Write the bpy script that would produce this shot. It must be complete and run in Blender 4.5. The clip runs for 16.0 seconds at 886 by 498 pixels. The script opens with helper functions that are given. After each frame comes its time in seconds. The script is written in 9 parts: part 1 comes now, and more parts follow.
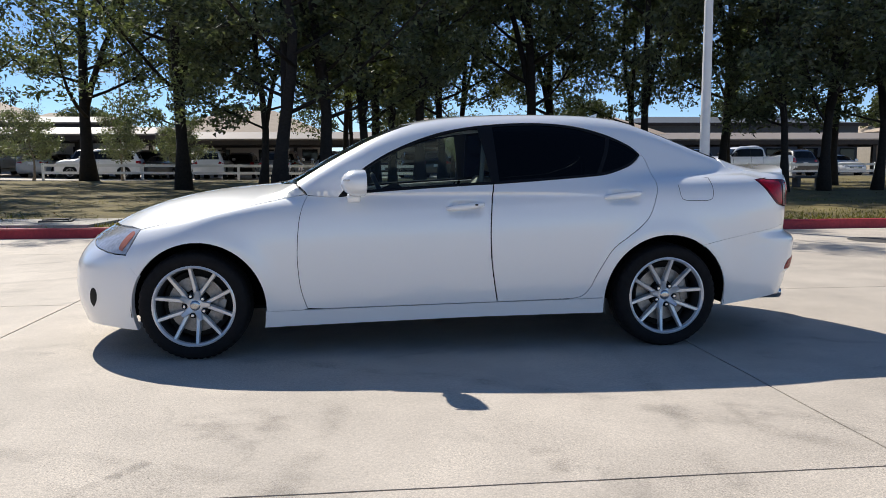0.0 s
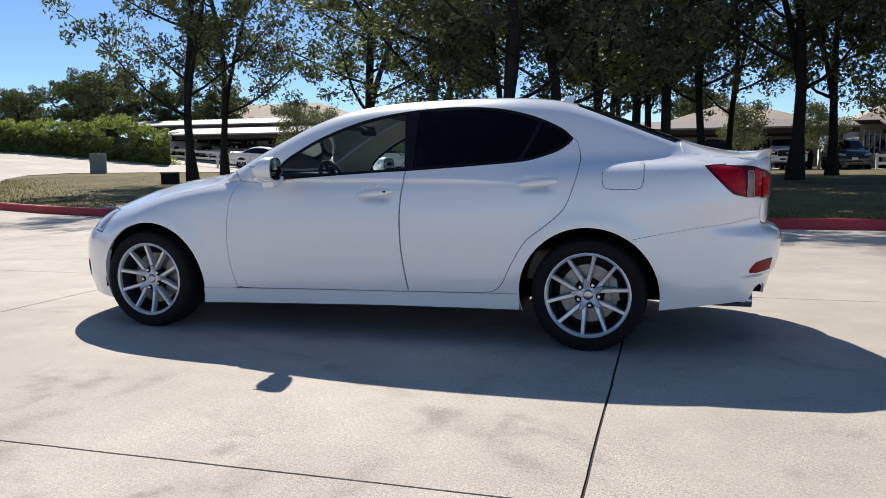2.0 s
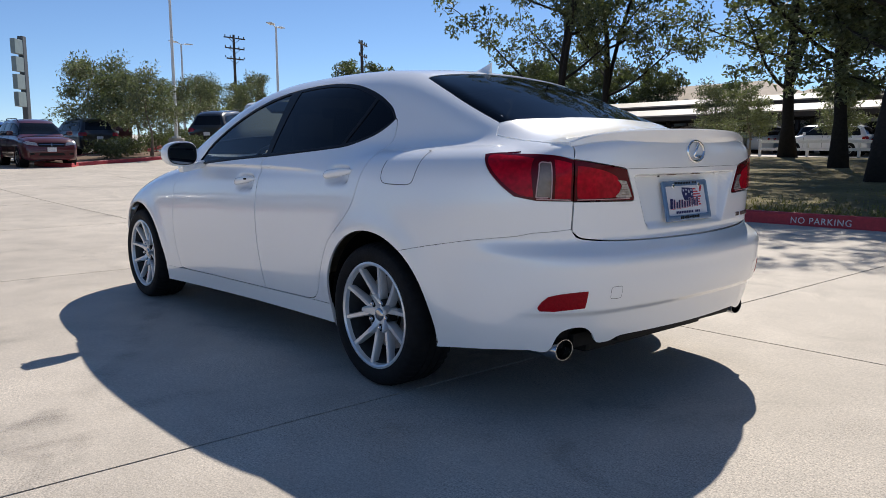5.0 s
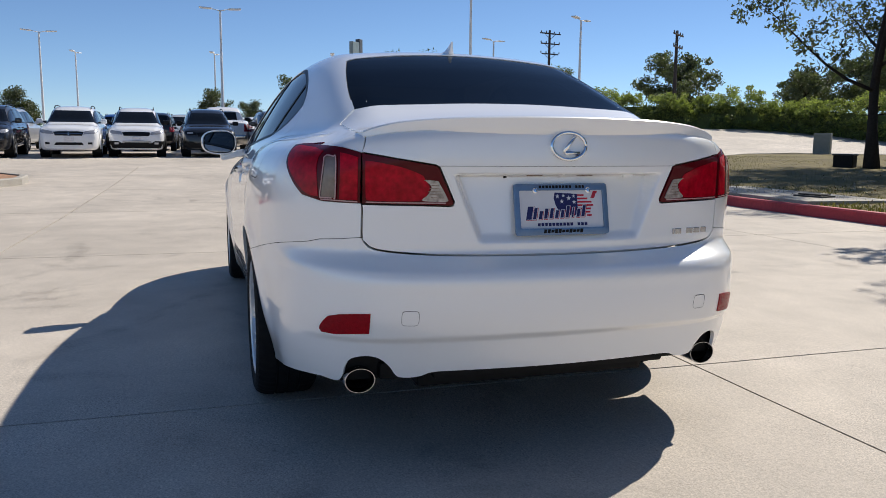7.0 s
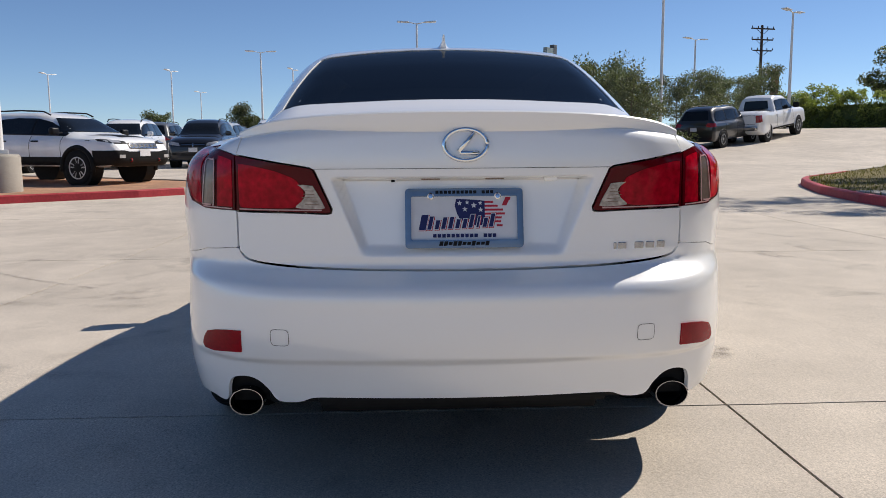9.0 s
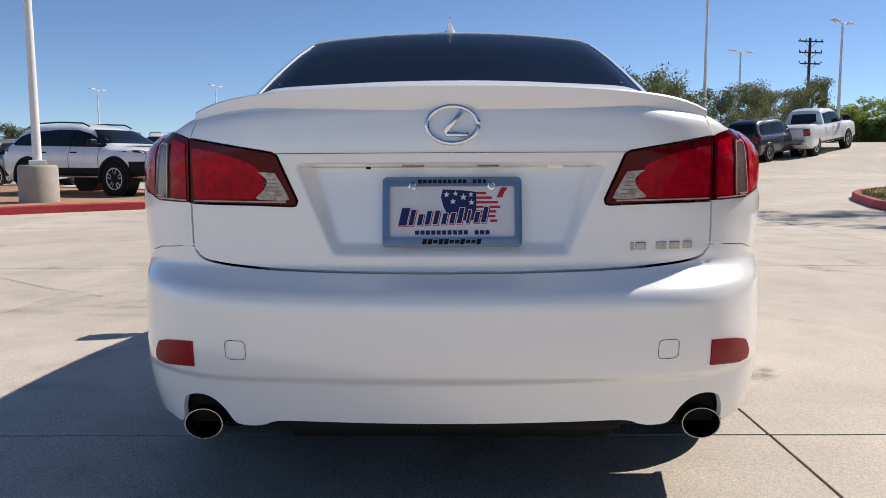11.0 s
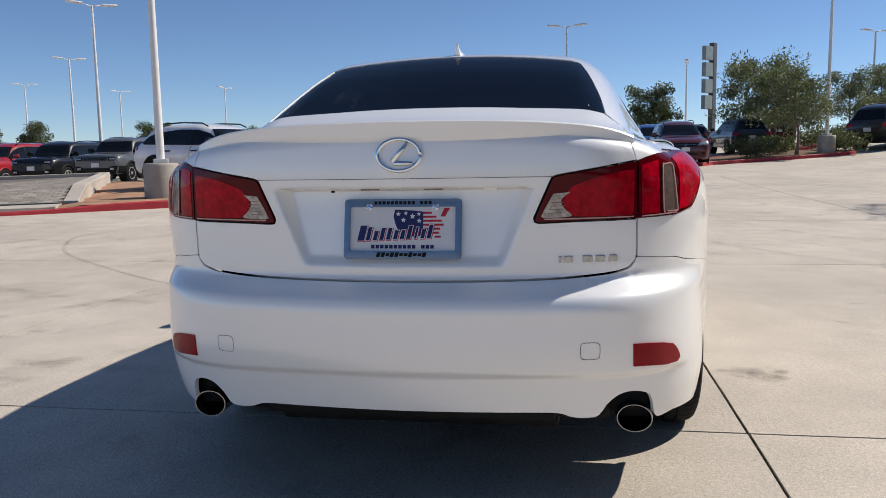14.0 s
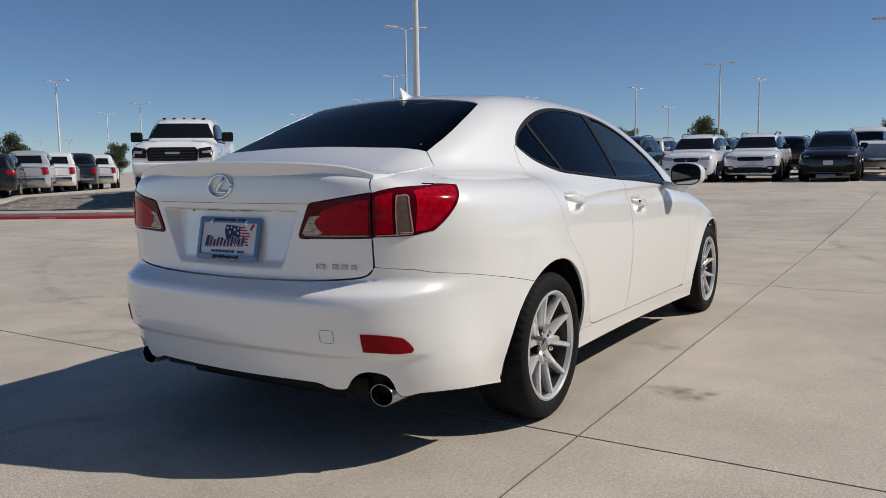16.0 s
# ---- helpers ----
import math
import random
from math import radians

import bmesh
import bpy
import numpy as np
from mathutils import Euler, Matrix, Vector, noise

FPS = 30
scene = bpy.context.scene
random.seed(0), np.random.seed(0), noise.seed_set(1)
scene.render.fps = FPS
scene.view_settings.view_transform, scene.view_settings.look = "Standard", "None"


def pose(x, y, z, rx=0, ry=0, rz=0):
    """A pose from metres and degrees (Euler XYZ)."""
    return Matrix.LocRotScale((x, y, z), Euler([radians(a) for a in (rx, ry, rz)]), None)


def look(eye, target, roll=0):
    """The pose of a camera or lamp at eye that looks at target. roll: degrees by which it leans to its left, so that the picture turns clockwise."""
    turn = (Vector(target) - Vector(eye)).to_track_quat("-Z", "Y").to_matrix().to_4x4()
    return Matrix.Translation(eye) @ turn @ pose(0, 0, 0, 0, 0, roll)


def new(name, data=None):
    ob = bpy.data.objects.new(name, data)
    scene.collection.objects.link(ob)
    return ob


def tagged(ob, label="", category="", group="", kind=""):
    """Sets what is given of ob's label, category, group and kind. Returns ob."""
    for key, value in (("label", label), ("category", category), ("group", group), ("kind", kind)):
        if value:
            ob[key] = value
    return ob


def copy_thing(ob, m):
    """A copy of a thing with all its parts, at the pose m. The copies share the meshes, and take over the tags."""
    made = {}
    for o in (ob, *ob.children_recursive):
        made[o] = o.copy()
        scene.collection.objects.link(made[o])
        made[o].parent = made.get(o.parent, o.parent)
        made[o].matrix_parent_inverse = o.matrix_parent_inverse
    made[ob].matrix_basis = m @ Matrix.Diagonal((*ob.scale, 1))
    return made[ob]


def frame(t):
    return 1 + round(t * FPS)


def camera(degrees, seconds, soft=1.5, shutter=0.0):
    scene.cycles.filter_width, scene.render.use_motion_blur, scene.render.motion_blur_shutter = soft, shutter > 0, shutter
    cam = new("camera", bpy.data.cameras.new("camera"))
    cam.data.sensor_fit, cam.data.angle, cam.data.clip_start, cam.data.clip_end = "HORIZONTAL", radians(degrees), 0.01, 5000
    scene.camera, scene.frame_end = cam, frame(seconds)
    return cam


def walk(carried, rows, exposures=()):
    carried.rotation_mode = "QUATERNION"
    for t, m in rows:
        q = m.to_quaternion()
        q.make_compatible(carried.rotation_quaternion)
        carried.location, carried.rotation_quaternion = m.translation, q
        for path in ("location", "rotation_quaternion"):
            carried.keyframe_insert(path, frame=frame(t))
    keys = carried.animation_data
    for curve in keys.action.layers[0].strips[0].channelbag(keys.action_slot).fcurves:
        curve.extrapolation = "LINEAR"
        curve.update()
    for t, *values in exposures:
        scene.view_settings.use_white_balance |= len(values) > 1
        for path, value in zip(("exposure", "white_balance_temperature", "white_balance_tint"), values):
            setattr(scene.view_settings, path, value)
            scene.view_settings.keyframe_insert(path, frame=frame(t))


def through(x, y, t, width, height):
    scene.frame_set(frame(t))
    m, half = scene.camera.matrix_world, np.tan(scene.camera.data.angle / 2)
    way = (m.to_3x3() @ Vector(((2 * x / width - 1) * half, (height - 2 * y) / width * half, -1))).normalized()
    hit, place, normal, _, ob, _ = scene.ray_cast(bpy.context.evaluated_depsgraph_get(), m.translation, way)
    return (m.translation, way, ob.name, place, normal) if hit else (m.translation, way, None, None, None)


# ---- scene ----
from mathutils.bvhtree import BVHTree

cam = camera(59.5, 16.0, 0.85)
PATH = [
    (0, (-0.43, -5.263, 1.074), (-0.222, -3.285, 0.862), -0.3),
    (0.5, (0.144, -5.322, 1.069), (0.152, -3.334, 0.854), -0.2),
    (1, (0.698, -5.276, 1.057), (0.511, -3.297, 0.841), -0.1),
    (1.5, (1.263, -5.194, 1.047), (0.887, -3.242, 0.825), -0.3),
    (2, (1.778, -4.995, 1.022), (1.219, -3.087, 0.797), -0.6),
    (2.5, (2.268, -4.74, 1.014), (1.53, -2.896, 0.781), -1.0),
    (3, (2.705, -4.406, 1.015), (1.794, -2.641, 0.775), -1.4),
    (3.5, (3.111, -4.04, 1.011), (2.034, -2.373, 0.765), -1.5),
    (4, (3.475, -3.651, 1.006), (2.243, -2.096, 0.754), -1.3),
    (4.2, (3.603, -3.477, 1.009), (2.312, -1.971, 0.755), -1.1),
    (6.3, (4.423, -1.605, 1.006), (2.633, -0.755, 0.741), 0.5),
    (6.5, (4.448, -1.444, 1.005), (2.623, -0.67, 0.737), 0.6),
    (7, (4.479, -1.056, 0.998), (2.587, -0.467, 0.725), 0.5),
    (7.5, (4.461, -0.723, 0.999), (2.525, -0.302, 0.729), 0.1),
    (8, (4.454, -0.466, 0.995), (2.492, -0.185, 0.729), -0.2),
    (8.5, (4.436, -0.276, 0.981), (2.46, -0.107, 0.721), -0.4),
    (9, (4.357, -0.139, 0.98), (2.375, -0.057, 0.723), -0.4),
    (11.5, (4.016, 0.002, 0.894), (2.028, -0.021, 0.677), -0.3),
    (12, (3.999, -0.013, 0.893), (2.01, -0.032, 0.678), -0.3),
    (12.5, (4.003, -0.019, 0.896), (2.015, -0.05, 0.677), -0.4),
    (13, (4.04, 0.017, 0.904), (2.055, -0.06, 0.679), -0.6),
    (13.5, (4.145, 0.168, 0.936), (2.166, -0.004, 0.703), -0.8),
    (14, (4.294, 0.43, 0.987), (2.333, 0.114, 0.747), -1.0),
    (14.5, (4.352, 0.737, 1.018), (2.428, 0.245, 0.784), -1.2),
    (15, (4.365, 1.161, 1.041), (2.5, 0.477, 0.813), -1.3),
    (15.5, (4.363, 1.658, 1.032), (2.577, 0.783, 0.813), -1.1),
    (16, (4.299, 2.167, 1.049), (2.61, 1.117, 0.838), -0.7),
]
walk(cam, [(t, look(eye, target, roll)) for t, eye, target, roll in PATH],
     [(0, 0.43, 6250, 10), (2.5, 0.39, 6270, 10.5), (4, 0.33, 6270, 11.0), (7, 0.29, 6320, 10.2), (9, 0.23, 6460, 11.7), (12, 0.43, 6460, 11.7), (13.5, 0.31, 6400, 11.2), (14.5, 0.09, 6390, 11.0), (15.5, -0.2, 6370, 10.5), (16, -0.29, 6340, 10.0)])

# ---- world, sun ----
SUN_DIR = Vector((-0.50, 0.90, 1.0)).normalized()
world = bpy.data.worlds.new("sky")
scene.world = world
world.use_nodes = True
wn = world.node_tree
sky = wn.nodes.new("ShaderNodeTexSky")
sky.sky_type = "NISHITA"
sky.sun_disc = False
sky.sun_elevation = math.asin(SUN_DIR.z)
sky.sun_rotation = math.atan2(SUN_DIR.x, SUN_DIR.y)
sky.air_density = 1.0
sky.dust_density = 0.0
sky.altitude = 3000
sky.ozone_density = 5.0
wn.links.new(sky.outputs[0], wn.nodes["Background"].inputs[0])
wn.nodes["Background"].inputs[1].default_value = 0.088
sun = new("sun", bpy.data.lights.new("sun", "SUN"))
sun.data.energy = 4.2
sun.data.angle = radians(0.53)
sun.data.color = (1.0, 0.925, 0.81)
sun.matrix_world = look(SUN_DIR * 60, (0, 0, 0))


# ---- materials ----
def mat(name, color=(0.5, 0.5, 0.5), rough=0.5, metal=0.0, coat=0.0, coat_rough=0.03, vary=0.0, scale=8.0,
        bump=0.0, bump_scale=60.0, spec=0.5, mottle=0.0, mottle_scale=1.0, rand=0.0, trans=0.0, ior=1.45, emit=None, rough_var=0.0):
    """A procedural surface: base colour with fine and coarse variation, bump, per-object and per-island variation."""
    m = bpy.data.materials.new(name)
    m.use_nodes = True
    t, ln = m.node_tree, m.node_tree.links
    b = t.nodes["Principled BSDF"]
    b.inputs["Base Color"].default_value = (*color, 1)
    b.inputs["Roughness"].default_value = rough
    b.inputs["Metallic"].default_value = metal
    b.inputs["Coat Weight"].default_value = coat
    b.inputs["Coat Roughness"].default_value = coat_rough
    b.inputs["Specular IOR Level"].default_value = spec
    b.inputs["Transmission Weight"].default_value = trans
    b.inputs["IOR"].default_value = ior
    if emit:
        b.inputs["Emission Color"].default_value = (*emit[0], 1)
        b.inputs["Emission Strength"].default_value = emit[1]
    need = vary or mottle or bump or rough_var
    if need:
        tc = t.nodes.new("ShaderNodeTexCoord")
    value = None

    def add_factor(node_out, amount):
        nonlocal value
        mr = t.nodes.new("ShaderNodeMapRange")
        ln.new(node_out, mr.inputs[0])
        mr.inputs[1].default_value, mr.inputs[2].default_value = 0.25, 0.75
        mr.inputs[3].default_value, mr.inputs[4].default_value = 1 - amount, 1 + amount
        if value is None:
            value = mr.outputs[0]
        else:
            mu = t.nodes.new("ShaderNodeMath")
            mu.operation = "MULTIPLY"
            ln.new(value, mu.inputs[0])
            ln.new(mr.outputs[0], mu.inputs[1])
            value = mu.outputs[0]

    if vary:
        n = t.nodes.new("ShaderNodeTexNoise")
        n.inputs["Scale"].default_value = scale
        n.inputs["Detail"].default_value = 6
        ln.new(tc.outputs["Object"], n.inputs["Vector"])
        add_factor(n.outputs[0], vary)
    if mottle:
        n = t.nodes.new("ShaderNodeTexNoise")
        n.inputs["Scale"].default_value = mottle_scale
        n.inputs["Detail"].default_value = 3
        ln.new(tc.outputs["Object"], n.inputs["Vector"])
        add_factor(n.outputs[0], mottle)
        if rough_var:
            mr = t.nodes.new("ShaderNodeMapRange")
            ln.new(n.outputs[0], mr.inputs[0])
            mr.inputs[1].default_value, mr.inputs[2].default_value = 0.3, 0.7
            mr.inputs[3].default_value, mr.inputs[4].default_value = max(0, rough - rough_var), rough + rough_var
            ln.new(mr.outputs[0], b.inputs["Roughness"])
    if rand:
        oi = t.nodes.new("ShaderNodeObjectInfo")
        gi = t.nodes.new("ShaderNodeNewGeometry")
        ad = t.nodes.new("ShaderNodeMath")
        ad.operation = "ADD"
        ln.new(oi.outputs["Random"], ad.inputs[0])
        ln.new(gi.outputs["Random Per Island"], ad.inputs[1])
        fr = t.nodes.new("ShaderNodeMath")
        fr.operation = "FRACT"
        ln.new(ad.outputs[0], fr.inputs[0])
        mr = t.nodes.new("ShaderNodeMapRange")
        ln.new(fr.outputs[0], mr.inputs[0])
        mr.inputs[3].default_value, mr.inputs[4].default_value = 1 - rand, 1 + rand
        if value is None:
            value = mr.outputs[0]
        else:
            mu = t.nodes.new("ShaderNodeMath")
            mu.operation = "MULTIPLY"
            ln.new(value, mu.inputs[0])
            ln.new(mr.outputs[0], mu.inputs[1])
            value = mu.outputs[0]
    if value is not None:
        mx = t.nodes.new("ShaderNodeVectorMath")
        mx.operation = "SCALE"
        mx.inputs[0].default_value = color
        ln.new(value, mx.inputs["Scale"])
        ln.new(mx.outputs[0], b.inputs["Base Color"])
    if bump:
        n = t.nodes.new("ShaderNodeTexNoise")
        n.inputs["Scale"].default_value = bump_scale
        n.inputs["Detail"].default_value = 5
        ln.new(tc.outputs["Object"], n.inputs["Vector"])
        bp = t.nodes.new("ShaderNodeBump")
        bp.inputs["Strength"].default_value = bump
        bp.inputs["Distance"].default_value = 0.01
        ln.new(n.outputs[0], bp.inputs["Height"])
        ln.new(bp.outputs[0], b.inputs["Normal"])
    return m


M_PAINT = mat("white_pearl_paint", (0.95, 0.95, 0.94), 0.30, metal=0.11, coat=1.0, coat_rough=0.02, mottle=0.01, mottle_scale=900, spec=0.5)
M_RUBBER = mat("black_rubber", (0.010, 0.010, 0.011), 0.75, spec=0.22, vary=0.3, scale=30, bump=0.2, bump_scale=200)
M_TRIM = mat("black_trim", (0.010, 0.010, 0.011), 0.40, spec=0.22, vary=0.15, scale=20)
M_BLACK = mat("black_plastic", (0.010, 0.010, 0.010), 0.6, spec=0.2, vary=0.3, scale=25, bump=0.1, bump_scale=300)
M_CHROME = mat("chrome", (0.86, 0.87, 0.88), 0.08, metal=1.0, mottle=0.03, mottle_scale=40, rough_var=0.03)
M_ALLOY = mat("silver_alloy", (0.72, 0.72, 0.72), 0.30, metal=0.45, coat=0.5, coat_rough=0.1, vary=0.06, scale=40)
M_STEEL = mat("brake_steel", (0.30, 0.29, 0.28), 0.45, metal=0.9, vary=0.2, scale=60)
M_DARKMETAL = mat("dark_metal", (0.06, 0.06, 0.062), 0.5, metal=0.6, vary=0.2, scale=30)
M_REDLENS = mat("red_lens", (0.38, 0.0016, 0.013), 0.10, spec=0.16, coat=0.06, vary=0.4, scale=55, mottle=0.25, mottle_scale=9)
M_REDDARK = mat("dark_red_lens", (0.095, 0.001, 0.005), 0.08, spec=0.22, coat=0.06, mottle=0.25, mottle_scale=8)
M_REFLECT = mat("red_reflector", (0.30, 0.003, 0.010), 0.25, spec=0.12, coat=0.05, vary=0.2, scale=120, bump=0.3, bump_scale=400)
M_CLEARLENS = mat("clear_lamp", (0.19, 0.135, 0.11), 0.2, metal=0.3, coat=0.4, vary=0.2, scale=60)
M_HEADCLEAR = mat("clear_head_lamp", (0.55, 0.55, 0.56), 0.12, metal=0.3, coat=0.8, vary=0.25, scale=40)
M_INNERLENS = mat("clear_reverse_lens", (0.40, 0.36, 0.34), 0.2, metal=0.4, coat=0.3, vary=0.5, scale=70)
M_LENSTRIM = mat("pale_lens_trim", (0.52, 0.30, 0.29), 0.25, coat=0.3, vary=0.2, scale=60)
M_BADGE = mat("dark_chrome", (0.42, 0.43, 0.45), 0.15, metal=1.0, vary=0.2, scale=90)
M_AMBER = mat("amber_lens", (0.50, 0.17, 0.08), 0.12, coat=1.0, vary=0.15, scale=50)
M_BEIGE = mat("beige_leather", (0.42, 0.36, 0.28), 0.55, vary=0.08, scale=10, bump=0.1, bump_scale=150)
# headliner and visor: the cabin's shade is put into this dark grey
M_SHADELINER = mat("shaded_headlining", (0.10, 0.10, 0.105), 0.9, vary=0.1, scale=40)
M_CHARCOAL = mat("charcoal_vinyl", (0.03, 0.03, 0.033), 0.6, vary=0.15, scale=12)


def clear_glass(name, tint, keep, ior=1.5):
    """Window glass: mostly clear, tinted, with a mirror-like outer gloss."""
    m = bpy.data.materials.new(name)
    m.use_nodes = True
    t, ln = m.node_tree, m.node_tree.links
    out = t.nodes["Material Output"]
    t.nodes.remove(t.nodes["Principled BSDF"])
    tr = t.nodes.new("ShaderNodeBsdfTransparent")
    tr.inputs[0].default_value = (tint[0] * keep, tint[1] * keep, tint[2] * keep, 1)
    gl = t.nodes.new("ShaderNodeBsdfGlossy")
    gl.inputs["Roughness"].default_value = 0.01
    fr = t.nodes.new("ShaderNodeFresnel")
    fr.inputs[0].default_value = ior
    mx = t.nodes.new("ShaderNodeMixShader")
    ln.new(fr.outputs[0], mx.inputs[0])
    ln.new(tr.outputs[0], mx.inputs[1])
    ln.new(gl.outputs[0], mx.inputs[2])
    ln.new(mx.outputs[0], out.inputs[0])
    return m


M_GLASSF = clear_glass("front_window_glass", (0.82, 0.95, 0.96), 0.92)
M_GLASSW = clear_glass("windscreen_glass", (0.90, 1.0, 0.97), 0.85)
M_GLASSR = clear_glass("rear_privacy_glass", (0.8, 0.9, 1.0), 0.02, 1.17)
M_GLASSS = clear_glass("side_privacy_glass", (0.8, 0.9, 1.0), 0.010, 1.36)


# ---- mesh helpers ----
def link_mesh(name, verts, faces, material, parent=None, label="", normals=None, smooth=True, kind=""):
    me = bpy.data.meshes.new(name)
    me.from_pydata([tuple(map(float, v)) for v in verts], [], [tuple(int(i) for i in f) for f in faces])
    me.validate()
    if smooth:
        me.polygons.foreach_set("use_smooth", [True] * len(me.polygons))
    if normals is not None:
        me.normals_split_custom_set_from_vertices([tuple(map(float, n)) for n in normals])
    me.materials.append(material)
    me.update()
    ob = new(name, me)
    if parent is not None:
        ob.parent = parent
    if label:
        ob["label"] = label
    if kind:
        ob["kind"] = kind
    return ob


def part(name, bm, material, parent, label="", smooth=None):
    """Links a bmesh as one mesh object under a thing or a part. smooth: angle in degrees under which faces shade smooth."""
    if smooth is not None:
        cs = math.cos(radians(smooth))
        bm.normal_update()
        for f in bm.faces:
            f.smooth = True
        for e in bm.edges:
            if len(e.link_faces) == 2 and e.link_faces[0].normal.dot(e.link_faces[1].normal) < cs:
                e.smooth = False
    me = bpy.data.meshes.new(name)
    bm.to_mesh(me)
    bm.free()
    me.materials.append(material)
    ob = new(name, me)
    if parent is not None:
        ob.parent = parent
    if label:
        ob["label"] = label
    return ob


def thing(name, label, category, m=None, group="", kind=""):
    e = new(name)
    e.empty_display_size = 0.2
    if m is not None:
        e.matrix_world = m
    return tagged(e, label, category, group, kind)


def box_bm(sx, sy, sz, m=None, bevel=0.0, seg=2, bm=None):
    """A box of that size, resting on z = 0 of the pose m, with rounded edges."""
    own = bm is None
    b = bmesh.new()
    r = bmesh.ops.create_cube(b, size=1.0, matrix=Matrix.Diagonal((sx, sy, sz, 1)))
    bmesh.ops.translate(b, vec=(0, 0, sz / 2), verts=b.verts)
    if bevel:
        bmesh.ops.bevel(b, geom=list(b.edges), offset=bevel, segments=seg, profile=0.6, affect="EDGES")
    if m is not None:
        bmesh.ops.transform(b, matrix=m, verts=b.verts)
    if own:
        return b
    merge(bm, b)
    return bm


def merge(dst, src):
    tmp = bpy.data.meshes.new("tmp")
    src.to_mesh(tmp)
    src.free()
    dst.from_mesh(tmp)
    bpy.data.meshes.remove(tmp)


def lathe_bm(profile, n=32, axis="z", m=None, bm=None):
    """Turns a profile of (radius, height) round an axis."""
    b = bmesh.new()
    rings = []
    for r, h in profile:
        if r < 1e-6:
            rings.append([b.verts.new((0, 0, h))])
        else:
            rings.append([b.verts.new((r * math.cos(2 * math.pi * i / n), r * math.sin(2 * math.pi * i / n), h)) for i in range(n)])
    for a, c in zip(rings, rings[1:]):
        for i in range(n):
            j = (i + 1) % n
            if len(a) == 1 and len(c) == 1:
                continue
            if len(a) == 1:
                b.faces.new((a[0], c[i], c[j]))
            elif len(c) == 1:
                b.faces.new((a[i], a[j], c[0]))
            else:
                b.faces.new((a[i], a[j], c[j], c[i]))
    bmesh.ops.recalc_face_normals(b, faces=b.faces)
    if axis == "y":
        bmesh.ops.transform(b, matrix=pose(0, 0, 0, 90, 0, 0), verts=b.verts)
    elif axis == "x":
        bmesh.ops.transform(b, matrix=pose(0, 0, 0, 0, 90, 0), verts=b.verts)
    if m is not None:
        bmesh.ops.transform(b, matrix=m, verts=b.verts)
    if bm is None:
        return b
    merge(bm, b)
    return bm


def tube_bm(points, radius, n=8, bm=None, taper=None):
    """A tube along points; radius may taper."""
    b = bmesh.new()
    pts = [Vector(p) for p in points]
    rings = []
    prev = None
    for i, p in enumerate(pts):
        d = (pts[min(i + 1, len(pts) - 1)] - pts[max(i - 1, 0)]).normalized()
        if prev is None:
            prev = d.orthogonal().normalized()
        u = (prev - d * prev.dot(d)).normalized()
        prev = u
        w = d.cross(u)
        r = radius if taper is None else taper[i]
        rings.append([b.verts.new(p + u * (r * math.cos(2 * math.pi * k / n)) + w * (r * math.sin(2 * math.pi * k / n))) for k in range(n)])
    for a, c in zip(rings, rings[1:]):
        for k in range(n):
            b.faces.new((a[k], a[(k + 1) % n], c[(k + 1) % n], c[k]))
    b.faces.new(rings[0][::-1])
    b.faces.new(rings[-1])
    for f in b.faces:
        f.smooth = True
    if bm is None:
        return b
    merge(bm, b)
    return bm

# ---- the white sedan: one smooth body surface, cut into its panels ----
def curve(xs, ys, soft=0.03):
    """A smooth curve through knots, as a function of an array."""
    xs, ys = np.array(xs, float), np.array(ys, float)
    grid = np.linspace(xs[0], xs[-1], 1201)
    h = np.diff(xs)
    d = np.diff(ys) / h
    m = np.zeros_like(ys)
    m[1:-1] = (d[:-1] * h[1:] + d[1:] * h[:-1]) / (h[1:] + h[:-1])
    m[0], m[-1] = d[0], d[-1]
    k = np.clip(np.searchsorted(xs, grid) - 1, 0, len(h) - 1)
    s = (grid - xs[k]) / h[k]
    v = ((1 + 2 * s) * (1 - s) ** 2 * ys[k] + s * (1 - s) ** 2 * h[k] * m[k]
         + s * s * (3 - 2 * s) * ys[k + 1] + s * s * (s - 1) * h[k] * m[k + 1])
    step = grid[1] - grid[0]
    w = max(1, int(soft / step))
    ker = np.hanning(2 * w + 3)
    ker /= ker.sum()
    pad = w + 1
    ext = np.concatenate([2 * v[0] - v[pad:0:-1], v, 2 * v[-1] - v[-2:-pad - 2:-1]])
    v = np.convolve(ext, ker, "valid")
    return lambda x: np.interp(x, grid, v)


def smax(a, b, k):
    return np.maximum(a, b) + np.maximum(0.0, k - np.abs(a - b)) ** 2 / (4 * k)


def smin(a, b, k):
    return -smax(-a, -b, k)


def sstep(x, a, b):
    s = np.clip((x - a) / (b - a), 0, 1)
    return s * s * (3 - 2 * s)


# half width in plan, profile of the flank, deck and roof lines
C_W = curve((-2.3, -1.9, -1.365, -0.7, 0.3, 0.9, 1.365, 1.9, 2.3, 2.6), (0.835, 0.862, 0.890, 0.876, 0.870, 0.876, 0.893, 0.852, 0.783, 0.74), 0.10)
C_FLANK = curve((0.0, 0.17, 0.24, 0.30, 0.42, 0.60, 0.74, 0.83, 0.90, 0.96, 1.02, 1.10, 1.3), (0.075, 0.048, 0.036, 0.024, 0.010, 0.0, 0.003, 0.016, 0.034, 0.058, 0.088, 0.13, 0.24), 0.03)
C_LIFT = curve((-2.3, -1.5, -0.5, 0.3, 1.0, 1.6, 2.3), (-0.13, -0.09, -0.02, 0.0, 0.035, 0.055, 0.04), 0.1)
